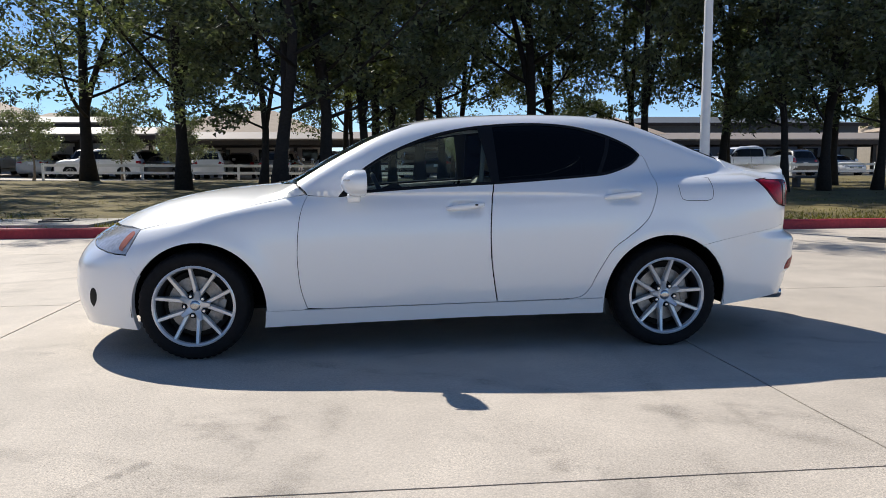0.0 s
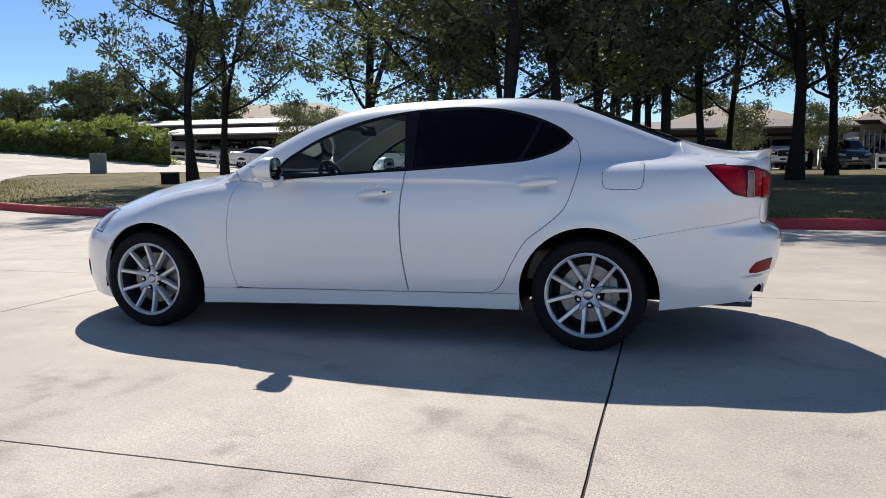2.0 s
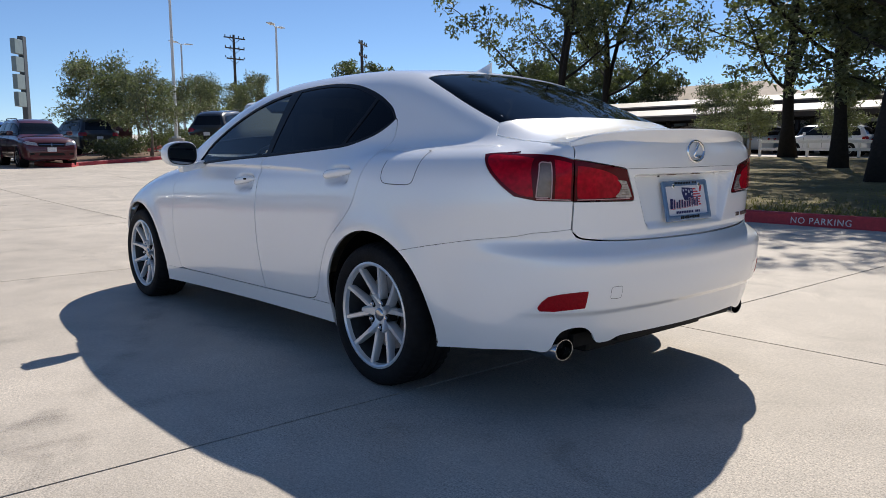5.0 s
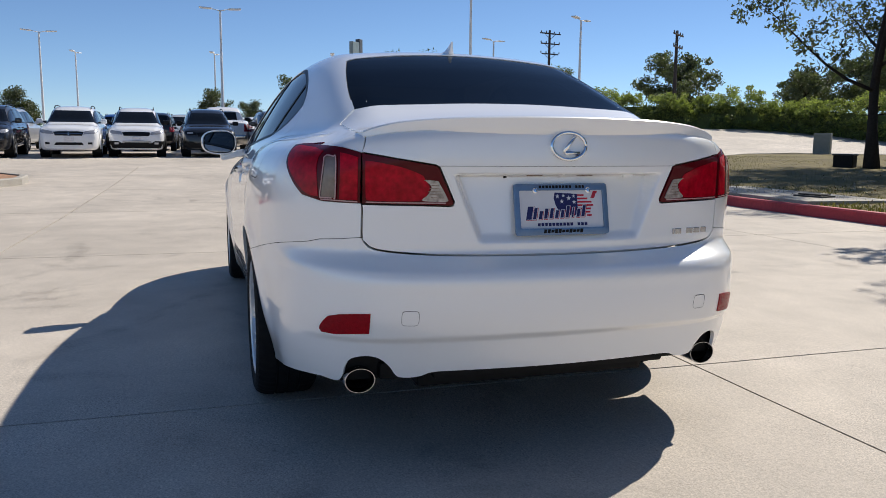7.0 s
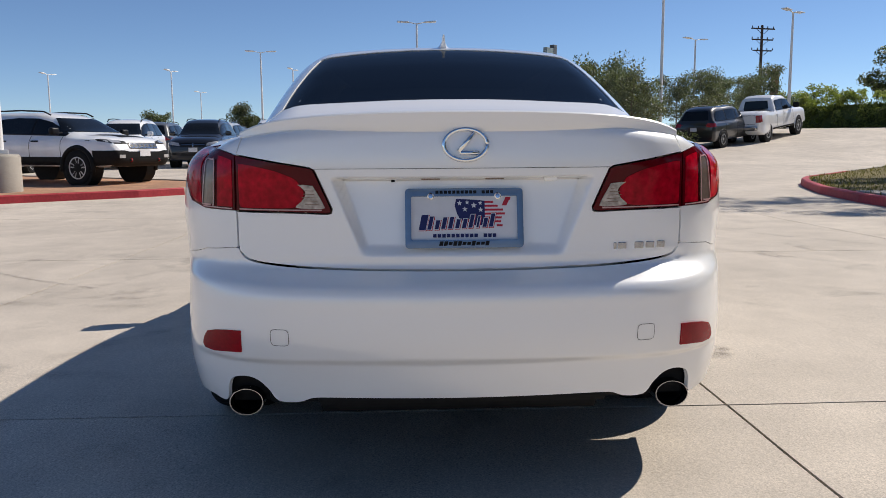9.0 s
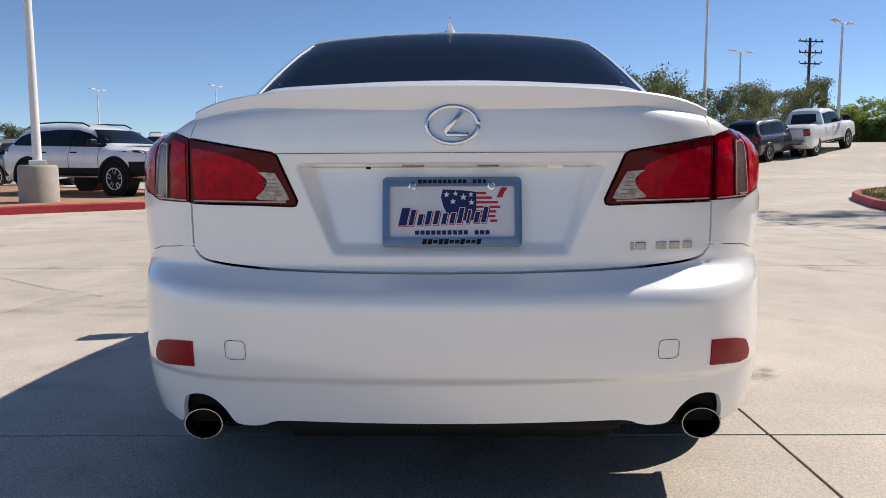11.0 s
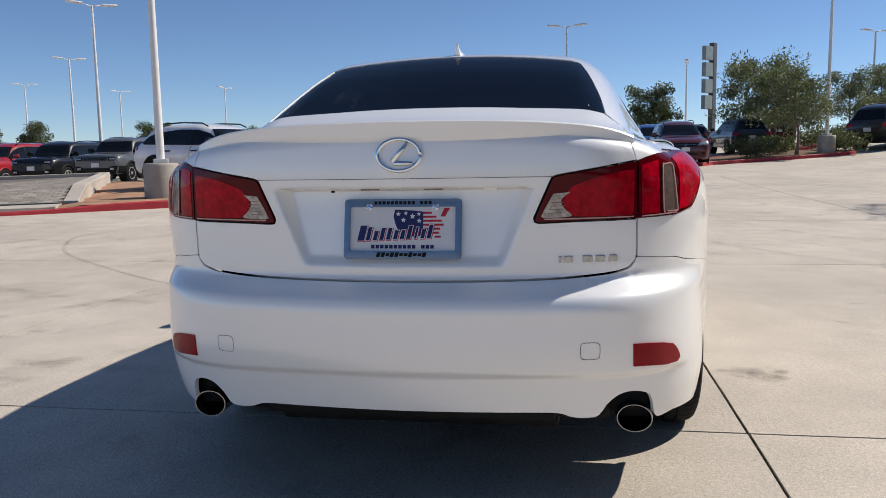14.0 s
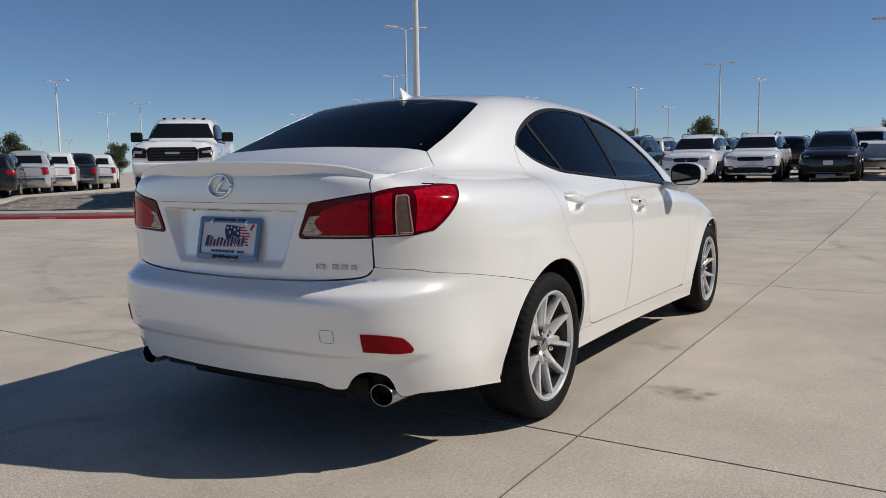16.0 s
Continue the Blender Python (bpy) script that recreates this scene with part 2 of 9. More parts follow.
C_TOP = curve((-2.3, -2.1, -2.0, -1.89, -1.69, -1.5, -1.31, -1.12, -0.9, -0.6, -0.2, 0.3, 0.9, 1.3, 1.7, 2.0, 2.2, 2.4),
              (0.50, 0.66, 0.725, 0.785, 0.862, 0.910, 0.940, 0.960, 0.978, 0.995, 1.03, 1.06, 1.085, 1.091, 1.076, 1.068, 1.061, 1.05), 0.06)
C_CROWN = curve((-2.3, -1.6, -1.0, -0.5, 0.0, 1.2, 1.8, 2.4), (0.19, 0.165, 0.095, 0.085, 0.105, 0.10, 0.075, 0.07), 0.1)
C_ROOF = curve((-1.2, -0.95, -0.8, -0.6, -0.49, -0.342, -0.15, 0.04, 0.4, 0.8, 1.0, 1.2, 1.4, 1.6, 1.8, 2.0, 2.15, 2.3),
               (0.82, 0.955, 1.045, 1.16, 1.217, 1.288, 1.352, 1.386, 1.408, 1.410, 1.402, 1.374, 1.312, 1.236, 1.158, 1.086, 1.04, 0.99), 0.05)
C_GB = curve((-1.2, -0.8, -0.5, 0.0, 0.4, 0.8, 1.1, 1.28, 1.5, 1.8, 2.1, 2.3), (0.74, 0.765, 0.778, 0.797, 0.803, 0.795, 0.768, 0.742, 0.705, 0.655, 0.60, 0.56), 0.08)
C_REAR = curve((0.1, 0.25, 0.33, 0.42, 0.47, 0.55, 0.612, 0.625, 0.645, 0.664, 0.70, 0.80, 0.90, 0.93, 1.00, 1.06, 1.2),
               (2.26, 2.312, 2.344, 2.376, 2.390, 2.399, 2.398, 2.390, 2.356, 2.328, 2.327, 2.330, 2.334, 2.337, 2.334, 2.325, 2.27), 0.012)
C_FRONT = curve((0.0, 0.15, 0.30, 0.45, 0.52, 0.60, 0.70, 0.9), (2.10, 2.15, 2.20, 2.205, 2.195, 2.17, 2.12, 1.95), 0.03)
ARCH_F, ARCH_R, ARCH_RAD = (-1.342, 0.290), (1.366, 0.296), 0.372


def body_f(x, y, z):
    """Below zero inside the body, above zero outside."""
    ay = np.abs(y)
    zz = z - C_LIFT(x)
    w = C_W(x) - C_FLANK(zz)
    for cx, cz in (ARCH_F, ARCH_R):
        r = np.hypot(x - cx, z - cz)
        w = w + 0.012 * np.exp(-((r - 0.385) / 0.06) ** 2) * sstep(z, 0.25, 0.45)
    for hx, hz in ((0.165, 0.835), (1.095, 0.892)):
        w = w - 0.046 * np.exp(-((x - hx) / 0.078) ** 4 - ((z - hz) / 0.036) ** 4)
    tuck = sstep(x, 1.72, 2.02)
    w = w + tuck * np.interp(z, (0.20, 0.29, 0.36, 0.45, 0.60, 0.72, 0.80, 0.90), (0.004, 0.010, 0.006, -0.006, -0.024, -0.018, -0.006, 0.0))
    side = ay - w
    recess = (sstep(z, 0.694, 0.726) * (1 - sstep(z, 0.898, 0.906))
              * (1 - sstep(ay - (0.258 + 0.38 * np.clip(z - 0.715, 0, 0.4)), -0.010, 0.020)))
    rear = x - (C_REAR(z) - 0.20 * ay * ay - (0.020 + 0.034 * np.clip((z - 0.71) / 0.19, 0, 1)) * recess)
    front = -x - (C_FRONT(z) - 0.36 * ay * ay)
    low = smax(smax(side, rear, 0.30), front, 0.45)
    # crease under the reflectors, the apron below it set back
    low = low + 0.012 * (1 - sstep(z, 0.408 - 0.02 * ay * ay, 0.432 - 0.02 * ay * ay)) * (1 - 0.95 * (1 - sstep(z, 0.25, 0.41))) * sstep(x, 2.10, 2.24)
    top = z - (C_TOP(x) - C_CROWN(x) * (ay / 0.8) ** 2)
    top = top + 0.034 * sstep(ay, 0.60, 0.73) * sstep(x, 1.90, 2.12)
    low = smax(low, top, 0.10 - 0.062 * sstep(x, 1.88, 2.12))
    h = z - 0.98
    gside = (ay - (C_GB(x) - 0.52 * h - 0.28 * h * np.abs(h))) * 0.88
    groof = (z - (C_ROOF(x) - 0.115 * y * y)) * 0.93
    green = smax(gside, groof, 0.085)
    green = np.maximum(np.maximum(green, 0.93 - z), np.maximum(x - 2.2, -1.15 - x))
    return smin(low, green, 0.05)


def solve_ray(o, d, far=2.2):
    """The outermost crossing of the body surface along rays."""
    lo, hi = np.zeros(len(o)), np.full(len(o), far)
    ts = np.linspace(0, far, 90)
    last = np.zeros(len(o))
    for t in ts:
        p = o + d * t
        inside = body_f(p[:, 0], p[:, 1], p[:, 2]) < 0
        last = np.where(inside, t, last)
    lo, hi = last, last + ts[1]
    for _ in range(24):
        mid = (lo + hi) / 2
        p = o + d * mid[:, None]
        inside = body_f(p[:, 0], p[:, 1], p[:, 2]) < 0
        lo, hi = np.where(inside, mid, lo), np.where(inside, hi, mid)
    return o + d * lo[:, None]


def body_n(p):
    e = 0.004
    g = np.zeros_like(p)
    for i in range(3):
        q, r = p.copy(), p.copy()
        q[:, i] += e
        r[:, i] -= e
        g[:, i] = body_f(q[:, 0], q[:, 1], q[:, 2]) - body_f(r[:, 0], r[:, 1], r[:, 2])
    return g / np.maximum(1e-9, np.linalg.norm(g, axis=1))[:, None]


AXIS_Z = 0.62
REAR_AXIS, FRONT_AXIS = 1.05, -1.15


class Wrap:
    """Maps between a flat chart (a, b) and the body: 'x' wraps round the long axis, 'r' and 'f' round upright axes at the ends."""

    def __init__(self, kind):
        self.kind = kind

    def flat(self, p):
        p = np.asarray(p, float)
        if self.kind == "x":
            return np.stack([p[:, 0], 0.75 * np.arctan2(p[:, 2] - AXIS_Z, -p[:, 1])], 1)
        ax, sg = (REAR_AXIS, 1) if self.kind == "r" else (FRONT_AXIS, -1)
        return np.stack([1.15 * np.arctan2(p[:, 1], sg * (p[:, 0] - ax)), p[:, 2]], 1)

    def solid(self, q):
        q = np.asarray(q, float)
        if self.kind == "x":
            th = q[:, 1] / 0.75
            o = np.stack([q[:, 0], 0 * th, 0 * th + AXIS_Z], 1)
            d = np.stack([0 * th, -np.cos(th), np.sin(th)], 1)
        else:
            ax, sg = (REAR_AXIS, 1) if self.kind == "r" else (FRONT_AXIS, -1)
            ph = q[:, 0] / 1.15
            o = np.stack([0 * ph + ax, 0 * ph, q[:, 1]], 1)
            d = np.stack([sg * np.cos(ph), np.sin(ph), 0 * ph], 1)
        return solve_ray(o, d)


WX, WR, WF = Wrap("x"), Wrap("r"), Wrap("f")


def on_side(pts):
    """Body points of the car's left flank from (x, z)."""
    p = np.array([(x, 0.0, z) for x, z in pts], float)
    return solve_ray(p, np.tile((0.0, -1.0, 0.0), (len(p), 1)))


def on_top(pts):
    """Body points seen from above from (x, distance to the left of the middle)."""
    p = np.array([(x, -y, 0.62) for x, y in pts], float)
    return solve_ray(p, np.tile((0.0, 0.0, 1.0), (len(p), 1)))


def on_rear(pts):
    """Body points seen from behind from (distance to the left, z)."""
    p = np.array([(1.2, -y, z) for y, z in pts], float)
    return solve_ray(p, np.tile((1.0, 0.0, 0.0), (len(p), 1)))


def on_front(pts):
    p = np.array([(-1.2, -y, z) for y, z in pts], float)
    return solve_ray(p, np.tile((-1.0, 0.0, 0.0), (len(p), 1)))


def bow(pts, n=8, closed=False):
    """A smooth (Catmull-Rom) line through points."""
    p = [np.array(q, float) for q in pts]
    out = []
    for i in range(len(p) - 1):
        a, b, c, d = p[max(i - 1, 0)], p[i], p[i + 1], p[min(i + 2, len(p) - 1)]
        for k in range(n):
            t = k / n
            out.append(0.5 * (2 * b + (c - a) * t + (2 * a - 5 * b + 4 * c - d) * t * t + (3 * b - a - 3 * c + d) * t ** 3))
    out.append(p[-1])
    return [tuple(q) for q in out]


def seg(a, b, n=12):
    return [tuple(np.array(a, float) * (1 - i / n) + np.array(b, float) * i / n) for i in range(n + 1)]


def inside_poly(q, poly):
    x, y = q[:, 0], q[:, 1]
    res = np.zeros(len(q), bool)
    px, py = poly[:, 0], poly[:, 1]
    j = len(poly) - 1
    for i in range(len(poly)):
        c = ((py[i] > y) != (py[j] > y)) & (x < (px[j] - px[i]) * (y - py[i]) / (py[j] - py[i] + 1e-12) + px[i])
        res ^= c
        j = i
    return res


def area2(p):
    return np.sum(p[:, 0] * np.roll(p[:, 1], -1) - np.roll(p[:, 0], -1) * p[:, 1])


def shrink(poly, d):
    """Moves a closed flat outline inwards by d."""
    if d == 0:
        return poly
    s = 1 if area2(poly) > 0 else -1
    t = np.roll(poly, -1, 0) - np.roll(poly, 1, 0)
    n = np.stack([-t[:, 1], t[:, 0]], 1) * s
    n /= np.maximum(1e-9, np.linalg.norm(n, axis=1))[:, None]
    return poly + n * d


def thin_out(p, d):
    keep = [p[0]]
    for q in p[1:]:
        if np.linalg.norm(q - keep[-1]) > d:
            keep.append(q)
    if np.linalg.norm(keep[-1] - keep[0]) < d:
        keep.pop()
    return np.array(keep)


def panel_data(outline, wrap, holes=(), gap=0.0, lift=0.0, step=0.03, lip=0.012, mirror=False, bands=()):
    """A panel of the body inside a closed outline of body points: vertices, faces and normals."""
    from mathutils.geometry import delaunay_2d_cdt
    raw = thin_out(wrap.flat(outline), 0.004)
    first = shrink(raw, gap)
    col, mid = (1, 0.75 * math.pi / 2) if wrap.kind == "x" else (0, 0.0)
    at_mid = np.abs(raw[:, col] - mid) < 1e-5
    first[at_mid, col] = mid
    loops = [first]
    loops += [shrink(thin_out(wrap.flat(h), 0.004), -gap) for h in holes]
    lo, hi = loops[0].min(0), loops[0].max(0)
    gx, gy = np.meshgrid(np.arange(lo[0] + step / 2, hi[0], step), np.arange(lo[1] + step / 2, hi[1], step))
    gy = gy + (np.arange(gx.shape[1]) % 2)[None, :] * step * 0.5
    grid = np.stack([gx.ravel(), gy.ravel()], 1)
    for z0, z1, dz, da in bands:
        # finer rows where the surface turns sharply
        grid = grid[(grid[:, 1] < z0 - dz) | (grid[:, 1] > z1 + dz)]
        bx_, bz_ = np.meshgrid(np.arange(lo[0], hi[0], da), np.arange(z0, z1 + dz / 2, dz))
        grid = np.concatenate([grid, np.stack([bx_.ravel(), bz_.ravel()], 1)])
    ok = inside_poly(grid, loops[0])
    for h in loops[1:]:
        ok &= ~inside_poly(grid, h)
    edge_pts = np.concatenate(loops)
    grid = grid[ok]
    if len(grid):
        dist = np.full(len(grid), 9.0)
        for k in range(0, len(edge_pts), 200):
            dist = np.minimum(dist, np.sqrt(((grid[:, None] - edge_pts[None, k:k + 200]) ** 2).sum(2)).min(1))
        grid = grid[dist > (0.003 if bands else step * 0.35)]
    pts = np.concatenate([edge_pts, grid])
    edges, at = [], 0
    for l in loops:
        edges += [(at + i, at + (i + 1) % len(l)) for i in range(len(l))]
        at += len(l)
    v2, e2, f2, ov, oe, of = delaunay_2d_cdt([Vector(p) for p in pts], edges, [], 0, 1e-6)
    v2 = np.array([tuple(v) for v in v2])
    f2 = np.array([f for f in f2 if len(f) == 3])
    cen = v2[f2].mean(1)
    ok = inside_poly(cen, loops[0])
    for h in loops[1:]:
        ok &= ~inside_poly(cen, h)
    f2 = f2[ok]
    p3 = wrap.solid(v2)
    n3 = body_n(p3)
    p3 = p3 + n3 * lift
    a, b, c = p3[f2[:, 0]], p3[f2[:, 1]], p3[f2[:, 2]]
    fn = np.cross(b - a, c - a)
    flip = (fn * n3[f2[:, 0]]).sum(1) < 0
    f2[flip] = f2[flip][:, ::-1]
    verts, faces, norms = [p3], [f2], [n3]
    count = len(p3)
    if lip:
        # turned-in edge all round
        half = {}
        for f in f2:
            for i in range(3):
                half[(int(f[i]), int(f[(i + 1) % 3]))] = 1
        rim = [e for e in half if (e[1], e[0]) not in half]
        new_v, new_f, new_n = [], [], []
        for i, j in rim:
            if abs(p3[i, 1]) < 1e-4 and abs(p3[j, 1]) < 1e-4:
                continue
            t = p3[j] - p3[i]
            out = np.cross(t, n3[i])
            out /= max(1e-9, np.linalg.norm(out))
            k = count + len(new_v)
            new_v += [p3[i], p3[j], p3[j] - n3[j] * lip, p3[i] - n3[i] * lip]
            new_n += [out] * 4
            new_f += [(k + 1, k, k + 3), (k + 1, k + 3, k + 2)]
        if new_v:
            verts.append(np.array(new_v))
            faces.append(np.array(new_f))
            norms.append(np.array(new_n))
    v, f, n = np.concatenate(verts), np.concatenate(faces), np.concatenate(norms)
    if mirror:
        v, n = v * (1, -1, 1), n * (1, -1, 1)
        f = f[:, ::-1]
    return v, f, n


def join_data(*ds):
    vs, fs, ns, at = [], [], [], 0
    for v, f, n in ds:
        vs.append(v), fs.append(f + at), ns.append(n)
        at += len(v)
    return np.concatenate(vs), np.concatenate(fs), np.concatenate(ns)


def flip_y(d):
    v, f, n = d
    return v * (1, -1, 1), f[:, ::-1], n * (1, -1, 1)


def panel(name, d, material, parent, label=""):
    return link_mesh(name, d[0], d[1], material, parent, label, d[2])


def cat(*arrs):
    return np.concatenate([np.asarray(a, float) for a in arrs])


M_GAP = mat("gap_black", (0.004, 0.004, 0.004), 0.9, spec=0.1, vary=0.1)
car = thing("sedan", "white four-door sedan parked on pale concrete slabs", "car")

# lines of the left flank, from (x, z)
L_DOOR_A = on_side(bow([(-0.735, 0.915), (-0.765, 0.844), (-0.783, 0.753), (-0.793, 0.622), (-0.793, 0.523), (-0.782, 0.407), (-0.762, 0.324), (-0.742, 0.268)]))
L_DOOR_BOT1 = on_side(seg((-0.742, 0.266), (0.354, 0.282)))
L_DOOR_BOT2 = on_side(seg((0.354, 0.282), (0.79, 0.291)))
L_DOOR_B = on_side(bow([(0.354, 0.282), (0.332, 0.417), (0.316, 0.551), (0.312, 0.716), (0.322, 0.87), (0.336, 0.972)]))
L_DOOR_C = on_side(bow([(0.79, 0.291), (0.855, 0.305), (0.904, 0.352), (0.952, 0.45), (1.032, 0.582), (1.12, 0.655), (1.194, 0.714), (1.251, 0.779), (1.288, 0.877), (1.309, 0.959), (1.310, 1.04), (1.288, 1.118), (1.262, 1.143)]))
L_BELT1 = on_side(bow([(-0.735, 0.915), (-0.56, 0.905), (-0.43, 0.926), (-0.118, 0.948), (0.211, 0.967), (0.336, 0.972)]))
L_BELT2 = on_side(bow([(0.336, 0.972), (0.6, 0.989), (0.87, 1.008), (1.002, 1.020), (1.075, 1.036), (1.178, 1.072), (1.235, 1.110), (1.262, 1.143)]))
L_DLO_TOP = on_side(bow([(-0.50, 0.975), (-0.445, 1.045), (-0.291, 1.145), (-0.122, 1.222), (0.047, 1.277), (0.215, 1.309), (0.384, 1.327), (0.553, 1.335), (0.722, 1.331), (0.891, 1.310), (1.062, 1.262), (1.20, 1.197), (1.262, 1.143)]))
L_DLO_FRONT = on_side(bow([(-0.56, 0.905), (-0.535, 0.935), (-0.50, 0.975)]))


def arch_line(c, a0, a1, n=40):
    return [(c[0] + ARCH_RAD * math.cos(radians(a)), c[1] + ARCH_RAD * math.sin(radians(a))) for a in np.linspace(a0, a1, n)]


A_F = arch_line(ARCH_F, 150, -18)
A_R = arch_line(ARCH_R, 196, 56)
A_R2 = arch_line(ARCH_R, 56, -10, 20)
GLASS_R_EDGE = on_top(bow([(1.80, 0.548), (1.62, 0.535), (1.42, 0.507), (1.275, 0.478)], 6))
GLASS_R_TOP = on_top(bow([(1.275, 0.478), (1.262, 0.44), (1.235, 0.25), (1.225, 0.0)], 8))
WIND_TOP = on_top(bow([(-0.17, 0.0), (-0.155, 0.25), (-0.115, 0.47), (-0.10, 0.50)], 8))
WIND_EDGE = on_top(bow([(-0.10, 0.50), (-0.24, 0.545), (-0.45, 0.60), (-0.64, 0.650), (-0.80, 0.69)], 6))
WIND_BASE = on_top(bow([(-0.80, 0.69), (-0.86, 0.55), (-0.93, 0.30), (-0.95, 0.0)], 8))

# roof, pillars and the upper part of the quarter panel
CUT = 1.93  # the quarter panel goes on behind this line in the rear chart
q_cut = on_side(seg((CUT, 0.671), (CUT, 1.045), 20))
cut_top = on_top(seg((CUT, 0.70), (CUT, 0.606), 6))
upper = cat(WIND_TOP, WIND_EDGE, on_top(seg((-0.80, 0.69), (-0.79, 0.735), 4)), on_side([(-0.735, 0.915)]), L_BELT1[:9][1:], L_DLO_FRONT, L_DLO_TOP,
            L_DOOR_C[::-1][1:], on_side(seg((0.79, 0.291), (0.985, 0.296), 6)), on_side(A_R),
            on_side(bow([(1.60, 0.609), (1.66, 0.622), (1.753, 0.640), (CUT, 0.671)], 6)), q_cut[1:], cut_top,
            on_top(seg((CUT, 0.606), (1.84, 0.605), 5)), GLASS_R_EDGE, GLASS_R_TOP,
            on_top(seg((1.225, 0.0), (-0.17, 0.0), 40)))
d_up = panel_data(upper, WX, step=0.02)
LAMP_OUT = [(1.946, 0.986), (1.997, 0.930), (2.052, 0.873), (2.095, 0.836)]
lamp_low = cat(on_side(bow(LAMP_OUT, 4)), on_rear(bow([(0.715, 0.820), (0.66, 0.818), (0.612, 0.817)], 5)))
lamp_top = cat(on_rear(bow([(0.608, 0.966), (0.64, 0.977), (0.67, 0.984), (0.72, 0.988)], 5)), on_side(bow([(2.06, 0.991), (1.99, 0.991), (1.946, 0.986)], 4)))
rear_q = cat(on_side(seg((CUT, 0.671), (2.10, 0.694), 8)), on_rear(bow([(0.72, 0.706), (0.66, 0.712), (0.613, 0.7175)], 5)),
             on_rear(seg((0.613, 0.7175), (0.612, 0.817), 6)), lamp_low[::-1][1:], lamp_top[::-1][1:],
             on_rear(seg((0.608, 0.966), (0.593, 1.020), 5))[1:], on_top(seg((2.17, 0.592), (CUT, 0.606), 8)), cut_top[::-1][1:], q_cut[::-1][1:])
d_rq = panel_data(rear_q, WR, step=0.025)
d_left = join_data(d_up, d_rq)
panel("body_shell", join_data(d_left, flip_y(d_left)), M_PAINT, car, "white roof, pillars and rear quarters")

# doors
door_f = cat(L_DOOR_A, L_DOOR_BOT1[1:], L_DOOR_B[1:], L_BELT1[::-1][1:])
door_r = cat(L_DOOR_BOT2, L_DOOR_C[1:], L_BELT2[::-1][1:], L_DOOR_B[::-1][1:])
fender = cat(L_DOOR_A, on_side(seg((-0.742, 0.266), (-0.975, 0.262), 6))[1:], on_side(A_F[::-1])[2:],
             on_side(bow([(-1.667, 0.479), (-1.705, 0.518), (-1.740, 0.56), (-1.737, 0.592), (-1.703, 0.655), (-1.675, 0.725)], 5)),
             on_side(bow([(-1.675, 0.725), (-1.5, 0.765), (-1.27, 0.815), (-1.0, 0.868), (-0.80, 0.908), (-0.735, 0.915)], 6)))
sill = cat(on_side(seg((-0.975, 0.260), (-0.742, 0.264), 6)), on_side(seg((-0.742, 0.264), (0.79, 0.288), 40))[1:], on_side(seg((0.79, 0.288), (0.987, 0.292), 6))[1:],
           on_side(bow([(0.987, 0.292), (0.993, 0.24), (0.992, 0.203)], 4)), on_side(seg((0.992, 0.203), (0.209, 0.196), 20)), on_side(seg((0.209, 0.196), (-0.984, 0.168), 30))[1:],
           on_side(bow([(-0.984, 0.168), (-0.978, 0.21), (-0.975, 0.260)], 4)))
hood = cat(on_side(bow([(-1.675, 0.728), (-1.5, 0.768), (-1.27, 0.818), (-1.0, 0.871), (-0.80, 0.911), (-0.745, 0.917)], 6)),
           on_top(bow([(-0.80, 0.735), (-0.86, 0.55), (-0.93, 0.30), (-0.95, 0.0)], 8)), on_top(seg((-0.95, 0.0), (-1.98, 0.0), 30)),
           on_top(bow([(-1.98, 0.0), (-1.94, 0.25), (-1.85, 0.48), (-1.75, 0.62)], 6)))
fuel = on_side(bow([(1.436, 0.985), (1.438, 0.91), (1.452, 0.876), (1.49, 0.867), (1.55, 0.866), (1.61, 0.867), (1.637, 0.88), (1.647, 0.92), (1.646, 0.985), (1.64, 0.998), (1.54, 1.003), (1.445, 0.998), (1.436, 0.985)], 5))
d_sill = panel_data(sill, WX, lip=0.018)
panel("sill_panel", d_sill, M_PAINT, car)
panel("sill_panel", flip_y(d_sill), M_PAINT, car)
d_fender = panel_data(fender, WX, gap=0.0)
panel("front_fender", d_fender, M_PAINT, car)
panel("front_fender", flip_y(d_fender), M_PAINT, car)
d_hood = panel_data(hood, WX, gap=0.001, step=0.04)
panel("hood", join_data(d_hood, flip_y(d_hood)), M_PAINT, car)
DOORS = []
for nm, ol in (("front_door", door_f), ("rear_door", door_r)):
    d = panel_data(ol, WX, gap=0.0037, step=0.02, lip=0.014, bands=((0.160, 0.312, 0.004, 0.012),))
    for mir in (False, True):
        DOORS.append((nm, mir, panel(nm, flip_y(d) if mir else d, M_PAINT, car)))


def seam_strip(name, pts, width, parent, material, lift=0.0012, mirror=False):
    """A thin groove line laid along body points."""
    p = np.asarray(pts, float)
    n = body_n(p)
    t = np.gradient(p, axis=0)
    s = np.cross(t, n)
    s /= np.maximum(1e-9, np.linalg.norm(s, axis=1))[:, None]
    a, b = p + s * width / 2 + n * lift, p - s * width / 2 + n * lift
    v = np.concatenate([a, b])
    k = len(p)
    f = np.array([(i, i + 1, k + i + 1, k + i) for i in range(k - 1)])
    nn = np.concatenate([n, n])
    if mirror:
        v, nn, f = v * (1, -1, 1), nn * (1, -1, 1), f[:, ::-1]
    return link_mesh(name, v, f, material, parent, "", nn)


